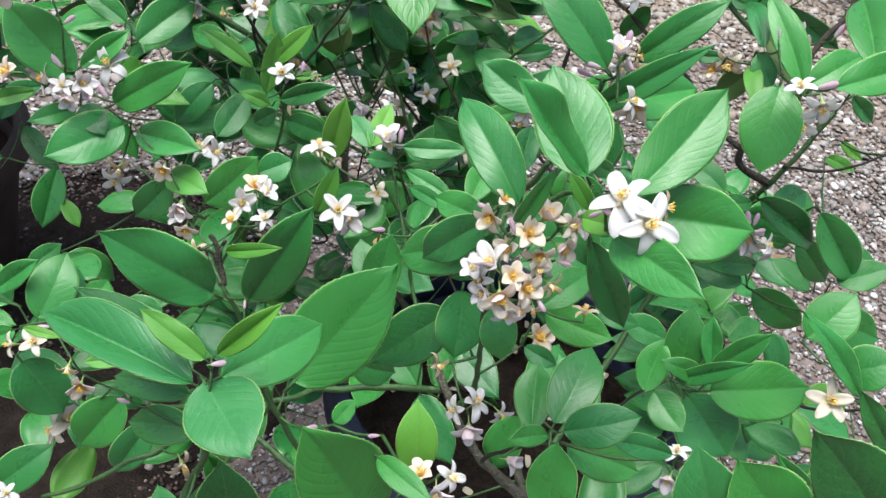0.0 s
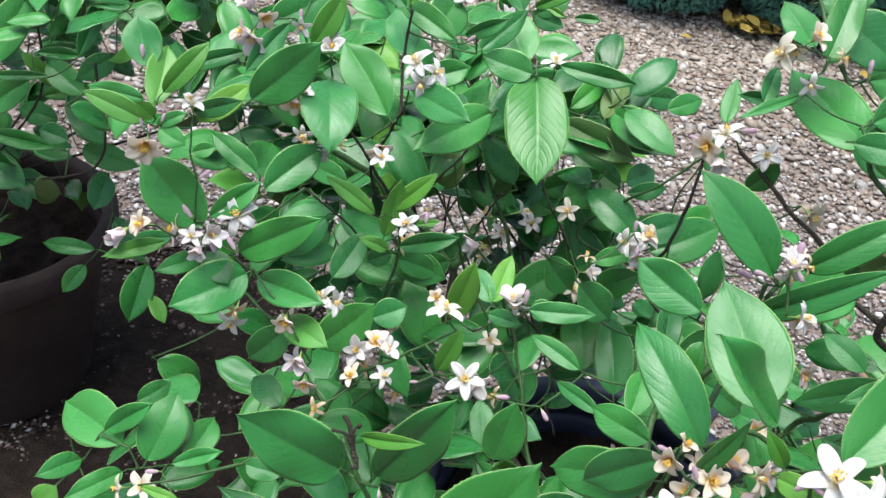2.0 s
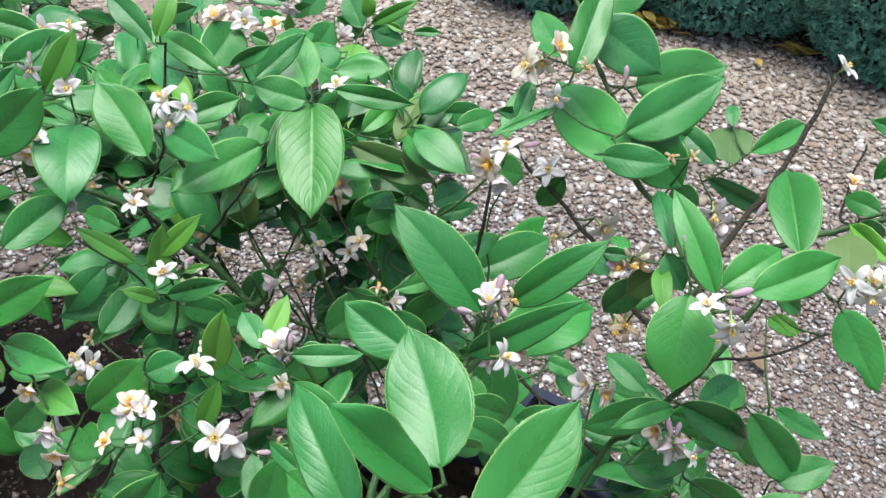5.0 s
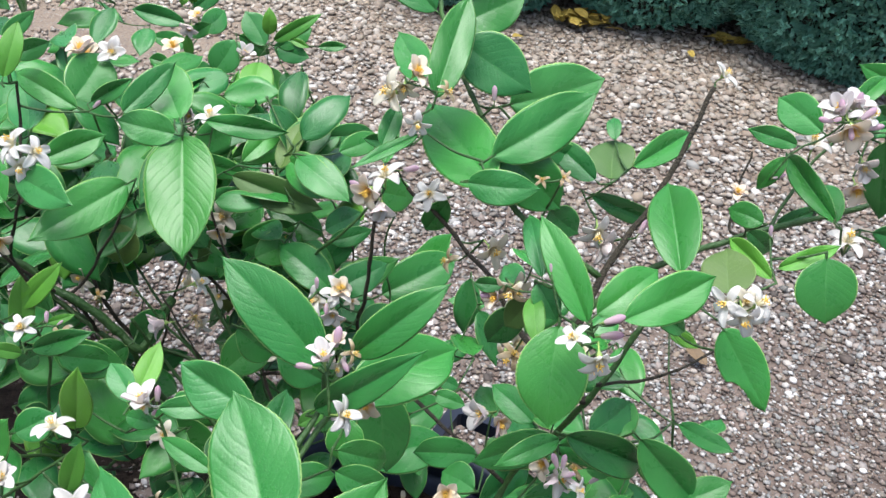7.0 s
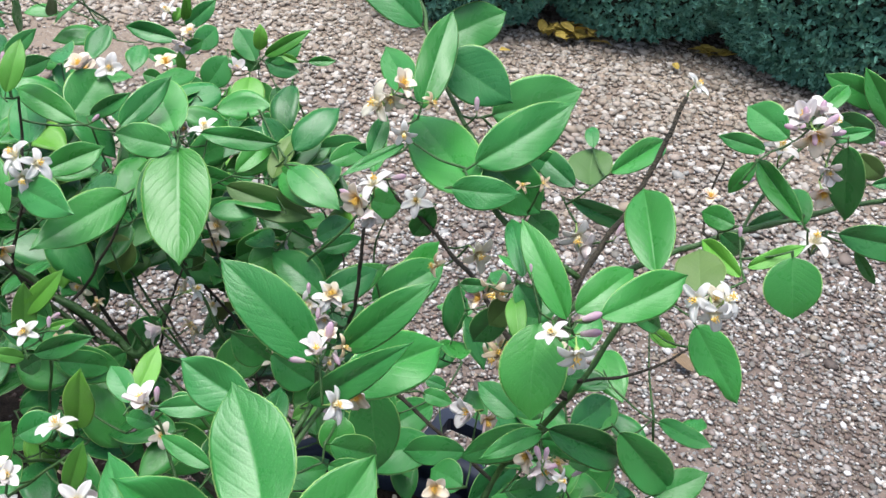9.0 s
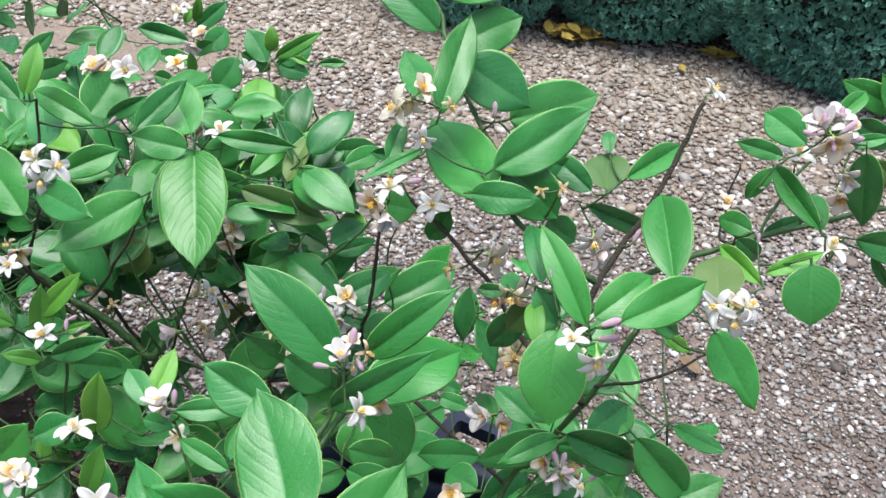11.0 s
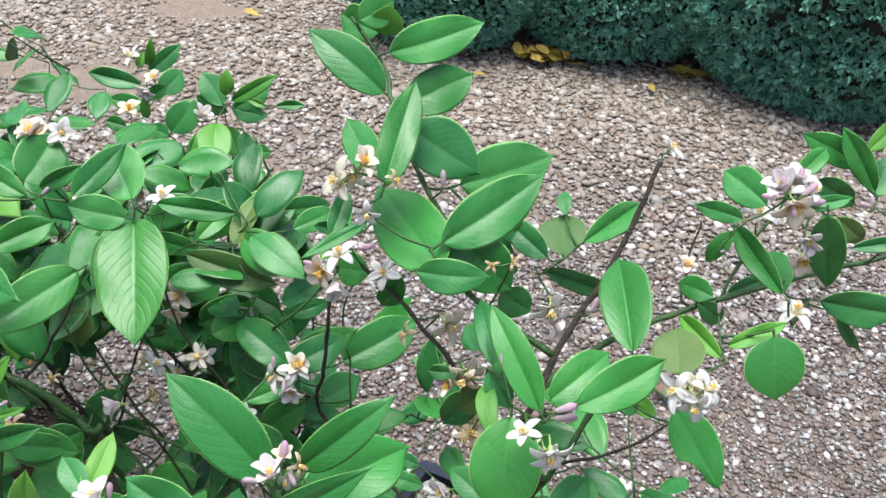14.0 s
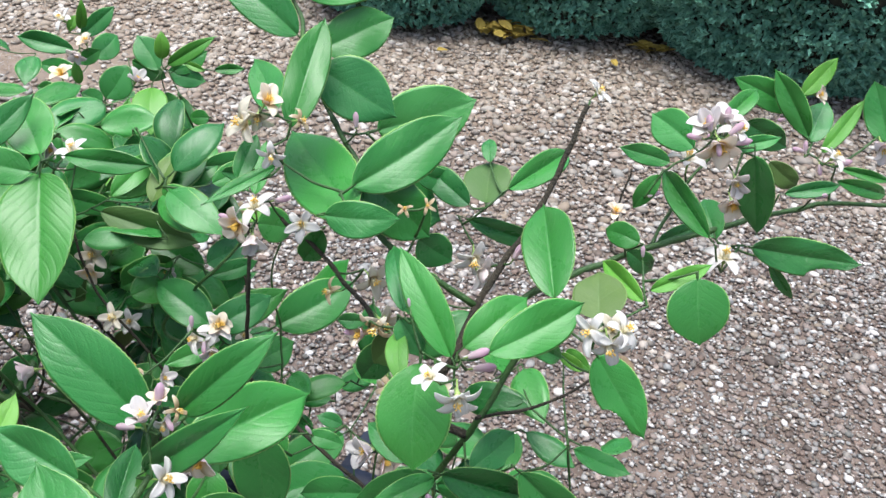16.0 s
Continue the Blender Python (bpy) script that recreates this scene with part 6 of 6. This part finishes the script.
bush.bud((-0.066, 0.868, 1.084), (0.84, 0.14, 0.52), 0.0097)
bush.bud((-0.083, 0.716, 0.956), (0.84, 0.14, 0.52), 0.0090)
bush.bud((-0.224, 0.758, 1.105), (-0.17, 0.32, 0.93), 0.0095)
bush.bud((-0.267, 0.725, 1.091), (-0.81, -0.54, -0.25), 0.0127)
bush.bud((-0.052, 0.579, 0.878), (-0.93, -0.37, 0.02), 0.0074)
bush.bud((-0.009, 0.662, 0.882), (0.84, 0.14, 0.52), 0.0090)
bush.bud((0.06, 0.555, 0.9), (0.66, -0.57, -0.49), 0.0103)
bush.bud((0.346, 0.617, 1.076), (0.88, -0.03, 0.48), 0.0154)
bush.bud((0.386, 0.747, 1.07), (0.42, 0.25, 0.87), 0.0141)
bush.bud((0.197, 0.838, 1.051), (0.93, -0.11, 0.34), 0.0156)
bush.bud((0.15, 0.83, 1.035), (-0.94, -0.03, 0.34), 0.0129)
bush.bud((0.173, 0.819, 1.02), (0.22, -0.72, -0.66), 0.0138)
bush.bud((0.119, 0.81, 0.937), (-0.07, 0.32, 0.95), 0.0115)
bush.bud((0.157, 0.51, 1.108), (-0.97, -0.11, 0.2), 0.0109)
bush.bud((0.128, 0.81, 0.908), (0.05, -0.72, -0.69), 0.0117)
bush.bud((0.258, 0.782, 1.155), (-0.07, 0.32, 0.95), 0.0120)
bush.bud((0.278, 0.756, 1.118), (0.93, -0.11, 0.34), 0.0137)
bush.bud((0.267, 0.746, 1.101), (-0.07, 0.32, 0.95), 0.0088)
bush.bud((0.47, 0.713, 1.098), (-0.07, 0.32, 0.95), 0.0086)
bush.bud((0.265, 0.664, 1.051), (-0.98, -0.2, 0.06), 0.0129)
bush.bud((-0.102, 0.735, 0.928), (0.42, 0.25, 0.87), 0.0088)
bush.bud((-0.082, 0.855, 1.076), (0.69, 0.13, 0.71), 0.0100)
bush.bud((0.233, 0.686, 0.934), (-0.55, 0.25, 0.8), 0.0085)
bush.bud((0.324, 0.599, 0.957), (-0.4, 0.28, 0.87), 0.0128)
bush.bud((0.33, 0.598, 0.958), (0.1, 0.31, 0.95), 0.0114)
bush.bud((0.334, 0.591, 0.952), (0.88, -0.03, 0.48), 0.0098)
bush.bud((0.492, 0.781, 1.108), (0.88, -0.03, 0.48), 0.0109)
bush.bud((-0.001, 0.69, 0.874), (0.26, 0.28, 0.92), 0.0106)
bush.bud((0.637, 0.861, 1.116), (-0.98, -0.05, 0.2), 0.0121)
bush.bud((0.643, 0.862, 1.118), (-0.05, 0.31, 0.95), 0.0113)
bush.bud((0.652, 0.843, 1.107), (0.01, -0.72, -0.69), 0.0103)
bush.bud((0.671, 0.845, 1.114), (0.92, -0.17, 0.34), 0.0154)
bush.bud((0.647, 0.818, 1.095), (0.87, -0.08, 0.48), 0.0109)
bush.bud((0.624, 0.88, 1.135), (-0.97, -0.23, -0.09), 0.0095)
bush.bud((0.629, 0.883, 1.14), (-0.53, 0.27, 0.8), 0.0078)
bush.bud((0.549, 0.832, 1.139), (-0.92, -0.32, -0.22), 0.0163)
bush.bud((0.565, 0.824, 1.147), (0.87, -0.08, 0.48), 0.0177)
bush.bud((0.571, 0.821, 1.145), (0.7, 0.08, 0.71), 0.0177)
bush.bud((0.358, 0.657, 1.03), (0.92, -0.17, 0.34), 0.0176)
bush.bud((0.518, 0.774, 1.174), (-0.24, 0.31, 0.92), 0.0135)
bush.bud((0.538, 0.772, 1.172), (0.69, 0.13, 0.71), 0.0143)
bush.bud((0.544, 0.767, 1.164), (0.93, -0.11, 0.34), 0.0135)
bush.bud((0.507, 0.769, 1.165), (-0.97, -0.11, 0.2), 0.0126)
bush.bud((0.535, 0.787, 1.176), (0.1, 0.31, 0.95), 0.0129)
bush.bud((0.522, 0.755, 1.163), (0.05, -0.72, -0.69), 0.0117)
bush.bud((-0.268, 0.611, 0.976), (-0.74, 0.18, 0.65), 0.0151)
bush.bud((-0.284, 0.603, 0.967), (-0.96, -0.21, 0.16), 0.0143)
bush.bud((-0.239, 0.597, 0.957), (0.63, -0.64, -0.43), 0.0126)
bush.bud((0.12, 0.357, 1.082), (-0.48, 0.33, 0.81), 0.0080)
bush.bud((0.11, 0.346, 1.068), (-0.9, -0.42, -0.1), 0.0080)
bush.bud((0.143, 0.333, 1.051), (0.63, -0.64, -0.43), 0.0080)
bush.bud((0.152, 0.352, 1.067), (0.96, -0.27, 0.01), 0.0075)
bush.bud((0.175, 0.513, 1.128), (0.1, 0.31, 0.95), 0.0125)
bush.bud((0.18, 0.507, 1.114), (0.53, -0.66, -0.54), 0.0086)


def crown_spot(g, low, high):
    """A place inside the crown, clear of its near face."""
    while True:
        p = Vector((g.uniform(-0.34, 0.2), g.uniform(0.72, 1.12), g.uniform(low, high)))
        if ((p.x + 0.04) / 0.34) ** 2 + ((p.y - 0.92) / 0.22) ** 2 < 1:
            return p


def clearing(x, y, z):
    """An open lane between the stems, through which the gravel shows."""
    t = (y - 0.6) / 0.4
    return 0.5 * (x - 0.045 + 0.165 * t) ** 2 + (z - 1.08 + 0.36 * t) ** 2 < 0.0075


bush.limb(6.4, "green", (-0.215, 0.8, 0.955), (-0.159, 0.814, 0.925), (-0.137, 0.814, 0.903), (-0.102, 0.814, 0.879), (-0.073, 0.814, 0.849), (-0.053, 0.814, 0.834))
bush.limb(7.0, "bark", (-0.053, 0.814, 0.836), (-0.053, 0.815, 0.797), (-0.05, 0.82, 0.75), (-0.02, 0.825, 0.66), (0.06, 0.825, 0.55), (0.13, 0.82, 0.46))
twigs = random.Random(61)
for k in range(18):
    tip = crown_spot(twigs, 0.74, 1.02)
    sway = [Vector((twigs.uniform(-0.02, 0.02), twigs.uniform(-0.02, 0.02), twigs.uniform(-0.01, 0.01))) for q in range(3)]
    P = [tip] + [tip.lerp(bush.foot, f) + w for f, w in zip((0.13, 0.26, 0.4), sway)]
    bush.limb(twigs.uniform(1.6, 3.4), twigs.choice(("brown", "green", "green")), *P)
for k in range(46):
    p = crown_spot(twigs, 0.66, 0.97)
    bush.flower(p, (twigs.uniform(-0.8, 0.8), twigs.uniform(-0.9, 0.1), twigs.uniform(0.0, 0.9)), twigs.uniform(0.022, 0.031), twigs.choice(("wilt", "cream", "half", "open", "wilt")))
# leaves round the blossom in the middle of the crown
bush.leaf((0.086, 0.9, 1.016), (0.142, 0.86, 0.997), 0.034, -6)
bush.leaf((0.126, 0.9, 1.027), (0.161, 0.93, 1.033), 0.022, 10)
bush.leaf((0.07, 0.92, 0.998), (0.108, 0.97, 1.024), 0.036, -12)
bush.leaf((0.067, 0.91, 0.997), (0.083, 0.96, 1.027), 0.026, -24, "o")
bush.leaf((0.169, 0.88, 0.999), (0.202, 0.9, 0.983), 0.032, 6)
bush.leaf((0.105, 0.93, 0.908), (0.043, 0.96, 0.924), 0.034, -8)
bush.leaf((0.088, 0.95, 0.989), (0.111, 1, 1.017), 0.032, 4)
bush.leaf((0.115, 0.92, 0.909), (0.159, 0.94, 0.916), 0.02, 14)
bush.leaf((0.275, 0.8, 1.082), (0.33, 0.8, 1.062), 0.046, 0)
bush.leaf((0.174, 0.84, 1.053), (0.178, 0.88, 1.085), 0.017, -20)
# dark leaves low over the pot
bush.leaf((0.252, 0.905, 0.71), (0.17, 0.845, 0.695), 0.045, 4)
bush.leaf((0.258, 0.86, 0.69), (0.165, 0.83, 0.68), 0.05, 8)
bush.leaf((0.12, 0.87, 0.68), (0.1, 0.96, 0.71), 0.05, -6)
bush.leaf((0.16, 0.84, 0.68), (0.14, 0.93, 0.725), 0.048, -12)
bush.leaf((0.05, 0.8, 0.66), (0.03, 0.9, 0.66), 0.05, 10)
bush.leaf((0.3, 0.8, 0.66), (0.36, 0.88, 0.65), 0.045, 12)
bush.leaf((0.1, 0.74, 0.62), (0.17, 0.68, 0.6), 0.05, -8)
bush.leaf((0.02, 0.72, 0.64), (0.08, 0.66, 0.61), 0.045, 5)
bush.fill(11, 62, (0.13, 0.86, 0.70), (0.42, 0.30, 0.24), lambda x, y, z: y > 0.64 and 0.5 < z < 0.9 and math.hypot(x - 0.19, y - 0.8) > 0.19 and not clearing(x, y, z))
bush.fill(12, 100, (-0.06, 0.98, 0.94), (0.3, 0.22, 0.14), lambda x, y, z: y > 0.88 and x < 0.12 and not clearing(x, y, z))
bush.fill(13, 40, (-0.14, 0.88, 0.82), (0.26, 0.22, 0.24), lambda x, y, z: y > 0.72 + 0.25 * (z > 0.9) and z > 0.55 and x > -0.36 and not (x < -0.02 and z < 0.84) and not clearing(x, y, z))

bush.fill(17, 46, (-0.16, 0.92, 0.74), (0.26, 0.2, 0.18), lambda x, y, z: y > 0.95 and 0.58 < z < 0.9 and not clearing(x, y, z))
bush.fill(15, 40, (0.36, 0.78, 0.6), (0.2, 0.2, 0.12), lambda x, y, z: z < 0.7 and x < 0.55 and math.hypot(x - 0.19, y - 0.8) > 0.19 and not clearing(x, y, z))
bush.fill(16, 60, (-0.05, 1.0, 0.72), (0.36, 0.18, 0.2), lambda x, y, z: y > (0.86 if x > -0.02 else 1.03) and z < 0.9 and x < 0.3 and not clearing(x, y, z))
bush.fill(20, 90, (0.12, 0.8, 0.64), (0.5, 0.36, 0.16), lambda x, y, z: 0.53 < z < 0.78 and y > 0.5 and math.hypot(x - 0.19, y - 0.82) > 0.16 and not clearing(x, y, z))
bush.fill(21, 60, (-0.18, 0.74, 0.56), (0.3, 0.24, 0.16), lambda x, y, z: 0.36 < z < 0.7 and y > 0.5 and x < 0.0 and not clearing(x, y, z))
bush.fill(18, 70, (-0.3, 1.04, 0.9), (0.24, 0.16, 0.14), lambda x, y, z: y > 0.94 and not clearing(x, y, z))
bush.fill(19, 60, (-0.25, 1.1, 0.82), (0.28, 0.16, 0.16), lambda x, y, z: y > 1.02 and not clearing(x, y, z))
bush.grow_twigs()

# ---- the citrus in the brown pot ----
left_bush = Plant("leafy citrus in a dark brown pot", (-0.978, 1.22, 0.31))
left_bush.leaf((-0.72, 0.996, 0.847), (-0.683, 1.066, 0.939), 0.045, 33)
left_bush.leaf((-0.634, 1.068, 0.847), (-0.621, 1.119, 0.918), 0.025, 28)
left_bush.leaf((-0.731, 1.152, 0.739), (-0.773, 1.138, 0.794), 0.023, 6, "y")
left_bush.leaf((-0.668, 1.043, 0.819), (-0.751, 1.026, 0.808), 0.014, -19)
left_bush.leaf((-0.702, 1.075, 0.833), (-0.635, 1.085, 0.838), 0.017, 18)
left_bush.leaf((-0.822, 1.109, 0.658), (-0.719, 1.117, 0.653), 0.028, 8)
left_bush.leaf((-0.84, 1.101, 0.615), (-0.762, 1.09, 0.585), 0.052, -5)
left_bush.leaf((-0.729, 1.203, 0.602), (-0.631, 1.206, 0.59), 0.043, 7)
left_bush.leaf((-0.743, 1.226, 0.672), (-0.694, 1.195, 0.619), 0.044, -13)
left_bush.leaf((-0.703, 1.051, 0.8), (-0.758, 1.013, 0.755), 0.038, -29)
left_bush.leaf((-0.766, 1.174, 0.705), (-0.694, 1.2, 0.73), 0.025, 23, "y")
left_bush.leaf((-0.625, 1.263, 0.861), (-0.551, 1.263, 0.849), 0.024, 15)
left_bush.leaf((-0.657, 1.239, 0.833), (-0.626, 1.276, 0.88), 0.024, 29, "y")
left_bush.leaf((-0.635, 1.23, 0.816), (-0.571, 1.221, 0.793), 0.043, 7)
left_bush.leaf((-0.563, 1.083, 0.494), (-0.57, 1.024, 0.415), 0.047, -21)
left_bush.leaf((-0.547, 1.056, 0.455), (-0.513, 1.035, 0.423), 0.024, -14, "y")
left_bush.leaf((-0.684, 1.101, 0.444), (-0.71, 1.067, 0.402), 0.030, -23)
left_bush.leaf((-0.676, 1.119, 0.467), (-0.764, 1.109, 0.463), 0.028, -6)
left_bush.leaf((-0.675, 1.193, 0.484), (-0.607, 1.157, 0.429), 0.039, -12)
left_bush.leaf((-0.719, 1.166, 0.72), (-0.642, 1.132, 0.667), 0.043, -8)
left_bush.leaf((-0.735, 1.147, 0.78), (-0.666, 1.128, 0.749), 0.042, -2)
left_bush.leaf((-0.753, 1.149, 0.785), (-0.699, 1.169, 0.806), 0.025, 27)
left_bush.leaf((-0.709, 1.134, 0.66), (-0.759, 1.136, 0.667), 0.032, -6)
left_bush.leaf((-0.636, 1.161, 0.806), (-0.684, 1.131, 0.77), 0.034, -27)
left_bush.leaf((-0.607, 1.231, 0.812), (-0.674, 1.237, 0.833), 0.035, -10)
left_bush.leaf((-0.739, 1.174, 0.841), (-0.795, 1.181, 0.86), 0.042, -5)
left_bush.leaf((-0.568, 1.309, 0.83), (-0.622, 1.324, 0.86), 0.040, -5)
left_bush.leaf((-0.538, 1.283, 0.789), (-0.588, 1.288, 0.805), 0.036, -10)
left_bush.leaf((-0.779, 1.221, 0.635), (-0.847, 1.217, 0.642), 0.038, -9)
left_bush.leaf((-0.851, 1.199, 0.529), (-0.783, 1.185, 0.498), 0.043, -7)
left_bush.leaf((-0.703, 1.226, 0.542), (-0.712, 1.189, 0.492), 0.043, -24)
left_bush.leaf((-0.723, 1.205, 0.848), (-0.7, 1.233, 0.886), 0.034, 34)
left_bush.leaf((-0.694, 1.313, 0.824), (-0.63, 1.345, 0.863), 0.036, 31)
left_bush.leaf((-0.62, 1.342, 0.857), (-0.677, 1.344, 0.869), 0.032, -15)
left_bush.leaf((-0.649, 1.295, 0.792), (-0.593, 1.32, 0.823), 0.036, 28)
left_bush.leaf((-0.709, 1.261, 0.839), (-0.695, 1.294, 0.885), 0.031, 31)
for px, py, pz in ((-0.6, 1.05, 0.85), (-0.75, 1.15, 0.9), (-0.9, 1.2, 1.0), (-0.65, 1.3, 0.85), (-0.8, 1.4, 0.95), (-0.55, 1.35, 0.8)):
    left_bush.limb(3.5, "brown", (px, py, pz), (px * 0.93 - 0.06, py, pz * 0.8), (-0.93, 1.17, 0.5))
left_bush.fill(21, 380, (-0.8, 1.32, 0.86), (0.62, 0.5, 0.36), lambda x, y, z: y > 0.95 + 0.25 * (z > 0.95) and z > 0.62 + 0.2 * (x > -0.78))

left_bush.fill(22, 140, (-0.66, 1.2, 0.98), (0.36, 0.24, 0.16), lambda x, y, z: y > 1.0 and x < -0.42)
left_bush.fill(23, 70, (-0.92, 1.14, 0.58), (0.34, 0.26, 0.16), lambda x, y, z: z > 0.47 and x < -0.7)
left_bush.fill(24, 130, (-0.98, 1.5, 0.88), (0.45, 0.34, 0.24), lambda x, y, z: y > 1.2 and x < -0.5)
left_bush.grow_twigs()

# ---- the small citrus behind ----
back_bush = Plant("small citrus with white blossoms behind the bush", (-0.16, 1.58, 0.0))
back_bush.leaf((-0.204, 1.521, 0.894), (-0.293, 1.532, 0.905), 0.0305, -19)
back_bush.leaf((-0.196, 1.502, 0.865), (-0.259, 1.51, 0.871), 0.0286, -18)
back_bush.leaf((-0.191, 1.532, 0.914), (-0.145, 1.557, 0.955), 0.0286, 25)
back_bush.leaf((-0.179, 1.533, 0.878), (-0.154, 1.588, 0.898), 0.0391, 24)
back_bush.leaf((-0.191, 1.491, 0.885), (-0.156, 1.503, 0.905), 0.0229, 25)
back_bush.leaf((-0.212, 1.536, 0.918), (-0.204, 1.549, 0.94), 0.0143, 19, "y")
back_bush.leaf((-0.194, 1.537, 0.921), (-0.183, 1.525, 0.973), 0.0162, 23, "y")
back_bush.leaf((-0.151, 1.481, 0.834), (-0.121, 1.508, 0.88), 0.0487, 19)
back_bush.leaf((-0.072, 1.503, 0.877), (-0.108, 1.532, 0.92), 0.0420, -5)
back_bush.leaf((-0.064, 1.494, 0.899), (-0.062, 1.498, 0.942), 0.0229, 8, "y")
back_bush.leaf((-0.054, 1.489, 0.892), (0.021, 1.493, 0.942), 0.0229, 24, "y")
back_bush.leaf((-0.049, 1.502, 0.877), (0.002, 1.518, 0.908), 0.0305, 22)
back_bush.leaf((-0.032, 1.509, 0.889), (0, 1.501, 0.881), 0.0124, 18, "y")
back_bush.leaf((-0.074, 1.462, 0.865), (-0.062, 1.389, 0.822), 0.0525, -7, "y")
back_bush.leaf((-0.057, 1.503, 0.878), (0.001, 1.493, 0.867), 0.0343, 19)
back_bush.leaf((0.014, 1.503, 0.883), (0.06, 1.503, 0.888), 0.0162, 22)
back_bush.leaf((-0.036, 1.48, 0.843), (-0.02, 1.454, 0.802), 0.0277, -1)
back_bush.leaf((-0.186, 1.475, 0.858), (-0.188, 1.475, 0.895), 0.0162, 10, "y")
back_bush.leaf((-0.224, 1.486, 0.836), (-0.258, 1.491, 0.841), 0.0238, -16)
back_bush.leaf((-0.155, 1.478, 0.83), (-0.191, 1.486, 0.839), 0.0277, -14)
back_bush.leaf((-0.119, 1.529, 0.879), (-0.077, 1.563, 0.838), 0.0277, 23)
back_bush.leaf((-0.071, 1.528, 0.829), (-0.049, 1.501, 0.786), 0.0315, 1)
back_bush.leaf((-0.155, 1.492, 0.762), (-0.182, 1.517, 0.799), 0.0372, 1)
back_bush.leaf((-0.101, 1.369, 0.839), (-0.088, 1.393, 0.88), 0.0134, 15, "y")
back_bush.leaf((0.009, 1.463, 0.82), (-0.022, 1.463, 0.817), 0.0238, -19)
back_bush.leaf((-0.236, 1.476, 0.82), (-0.19, 1.481, 0.831), 0.0238, 22)
back_bush.leaf((-0.061, 1.449, 0.791), (-0.087, 1.434, 0.766), 0.0363, -17)
back_bush.flower((-0.212, 1.477, 0.87), (-0.07, -0.13, 0.99), 0.0433, "gold")
back_bush.flower((-0.182, 1.476, 0.906), (-0.01, -0.96, -0.29), 0.0326, "half")
back_bush.flower((-0.174, 1.494, 0.918), (-0.07, -0.13, 0.99), 0.0322, "gold")
back_bush.flower((-0.221, 1.54, 0.934), (-0.59, -0.29, 0.76), 0.0406, "open")
back_bush.flower((-0.099, 1.472, 0.871), (0.46, -0.32, 0.83), 0.0375, "half")
back_bush.flower((-0.194, 1.466, 0.854), (-0.01, -0.96, -0.29), 0.0260, "gold")
back_bush.flower((-0.055, 1.511, 0.902), (-0.07, -0.13, 0.99), 0.0268, "half")
back_bush.flower((-0.148, 0.994, 1.06), (0.46, -0.32, 0.83), 0.0347, "gold")
for px in (-0.22, -0.14, -0.08):
    back_bush.limb(3.0, "brown", (px, 1.5, 0.8), (px * 0.9 - 0.01, 1.53, 0.6), (-0.15, 1.56, 0.4))
back_bush.fill(31, 40, (-0.15, 1.6, 0.62), (0.2, 0.18, 0.22), lambda x, y, z: z < 0.76)
back_bush.grow_twigs()


# ---- litter ----
def litter(name, label, category, meshes, place, spread, count, size, seed):
    """Single dry leaves lying about on the gravel."""
    g = random.Random(seed)
    for k in range(count):
        L = size * g.uniform(0.7, 1.2)
        m = pose(place[0] + g.gauss(0, spread), place[1] + g.gauss(0, spread * 0.4), place[2] + g.uniform(0, 0.03), g.uniform(-25, 25), g.uniform(-25, 25), g.uniform(0, 360))
        ob = new(name, g.choice(meshes))
        ob.matrix_basis = m @ Matrix.Diagonal((L * 0.55, L, L, 1))
        tagged(ob, label, category, "fallen leaves")


DRY = []
for form in (2, 5, 7):
    me = leaf_mesh("y", form).copy()
    me.materials.clear()
    for q in range(3):
        me.materials.append(YELLOW)
    DRY.append(me)
BROWN_DRY = DRY[1].copy()
for q in range(3):
    BROWN_DRY.materials[q] = TAN
litter("dry_leaf", "yellow dried leaf lying on the gravel", "leaf", DRY, (0.83, 4.2, 0.03), 0.07, 36, 0.09, 3)
litter("dry_leaf", "yellow dried leaf lying on the gravel", "leaf", DRY, (1.52, 4.12, 0.02), 0.05, 14, 0.08, 4)
for x, y, turn, L in ((0.93, 1.83, 40, 0.07), (0.55, 3.95, 120, 0.06), (1.3, 3.9, 10, 0.06), (-0.55, 4.5, 70, 0.09)):
    ob = new("dry_leaf", DRY[1] if y > 3 else BROWN_DRY)
    ob.matrix_basis = pose(x, y, 0.022, 8, -6, turn) @ Matrix.Diagonal((L * 0.5, L, L, 1))
    tagged(ob, "yellow dried leaf lying on the gravel" if y > 3 else "brown curled dry leaf on the gravel", "leaf", "fallen leaves")


def fallen_petals(place, r, count, seed):
    g = random.Random(seed)
    for k in range(count):
        a, q = g.uniform(0, 6.28), r * g.random() ** 0.5
        ob = new("fallen_petal", petal_mesh("cream", k % 3))
        s = g.uniform(0.024, 0.034)
        ob.matrix_basis = pose(place[0] + q * math.cos(a), place[1] + q * math.sin(a), place[2], g.uniform(-20, 20), g.uniform(-10, 25), g.uniform(0, 360)) @ Matrix.Diagonal((s, s, s, 1))
        tagged(ob, "cream petal fallen on the potting soil", "petal", "fallen petals")


fallen_petals((0.19, 0.82, 0.428), 0.18, 26, 8)
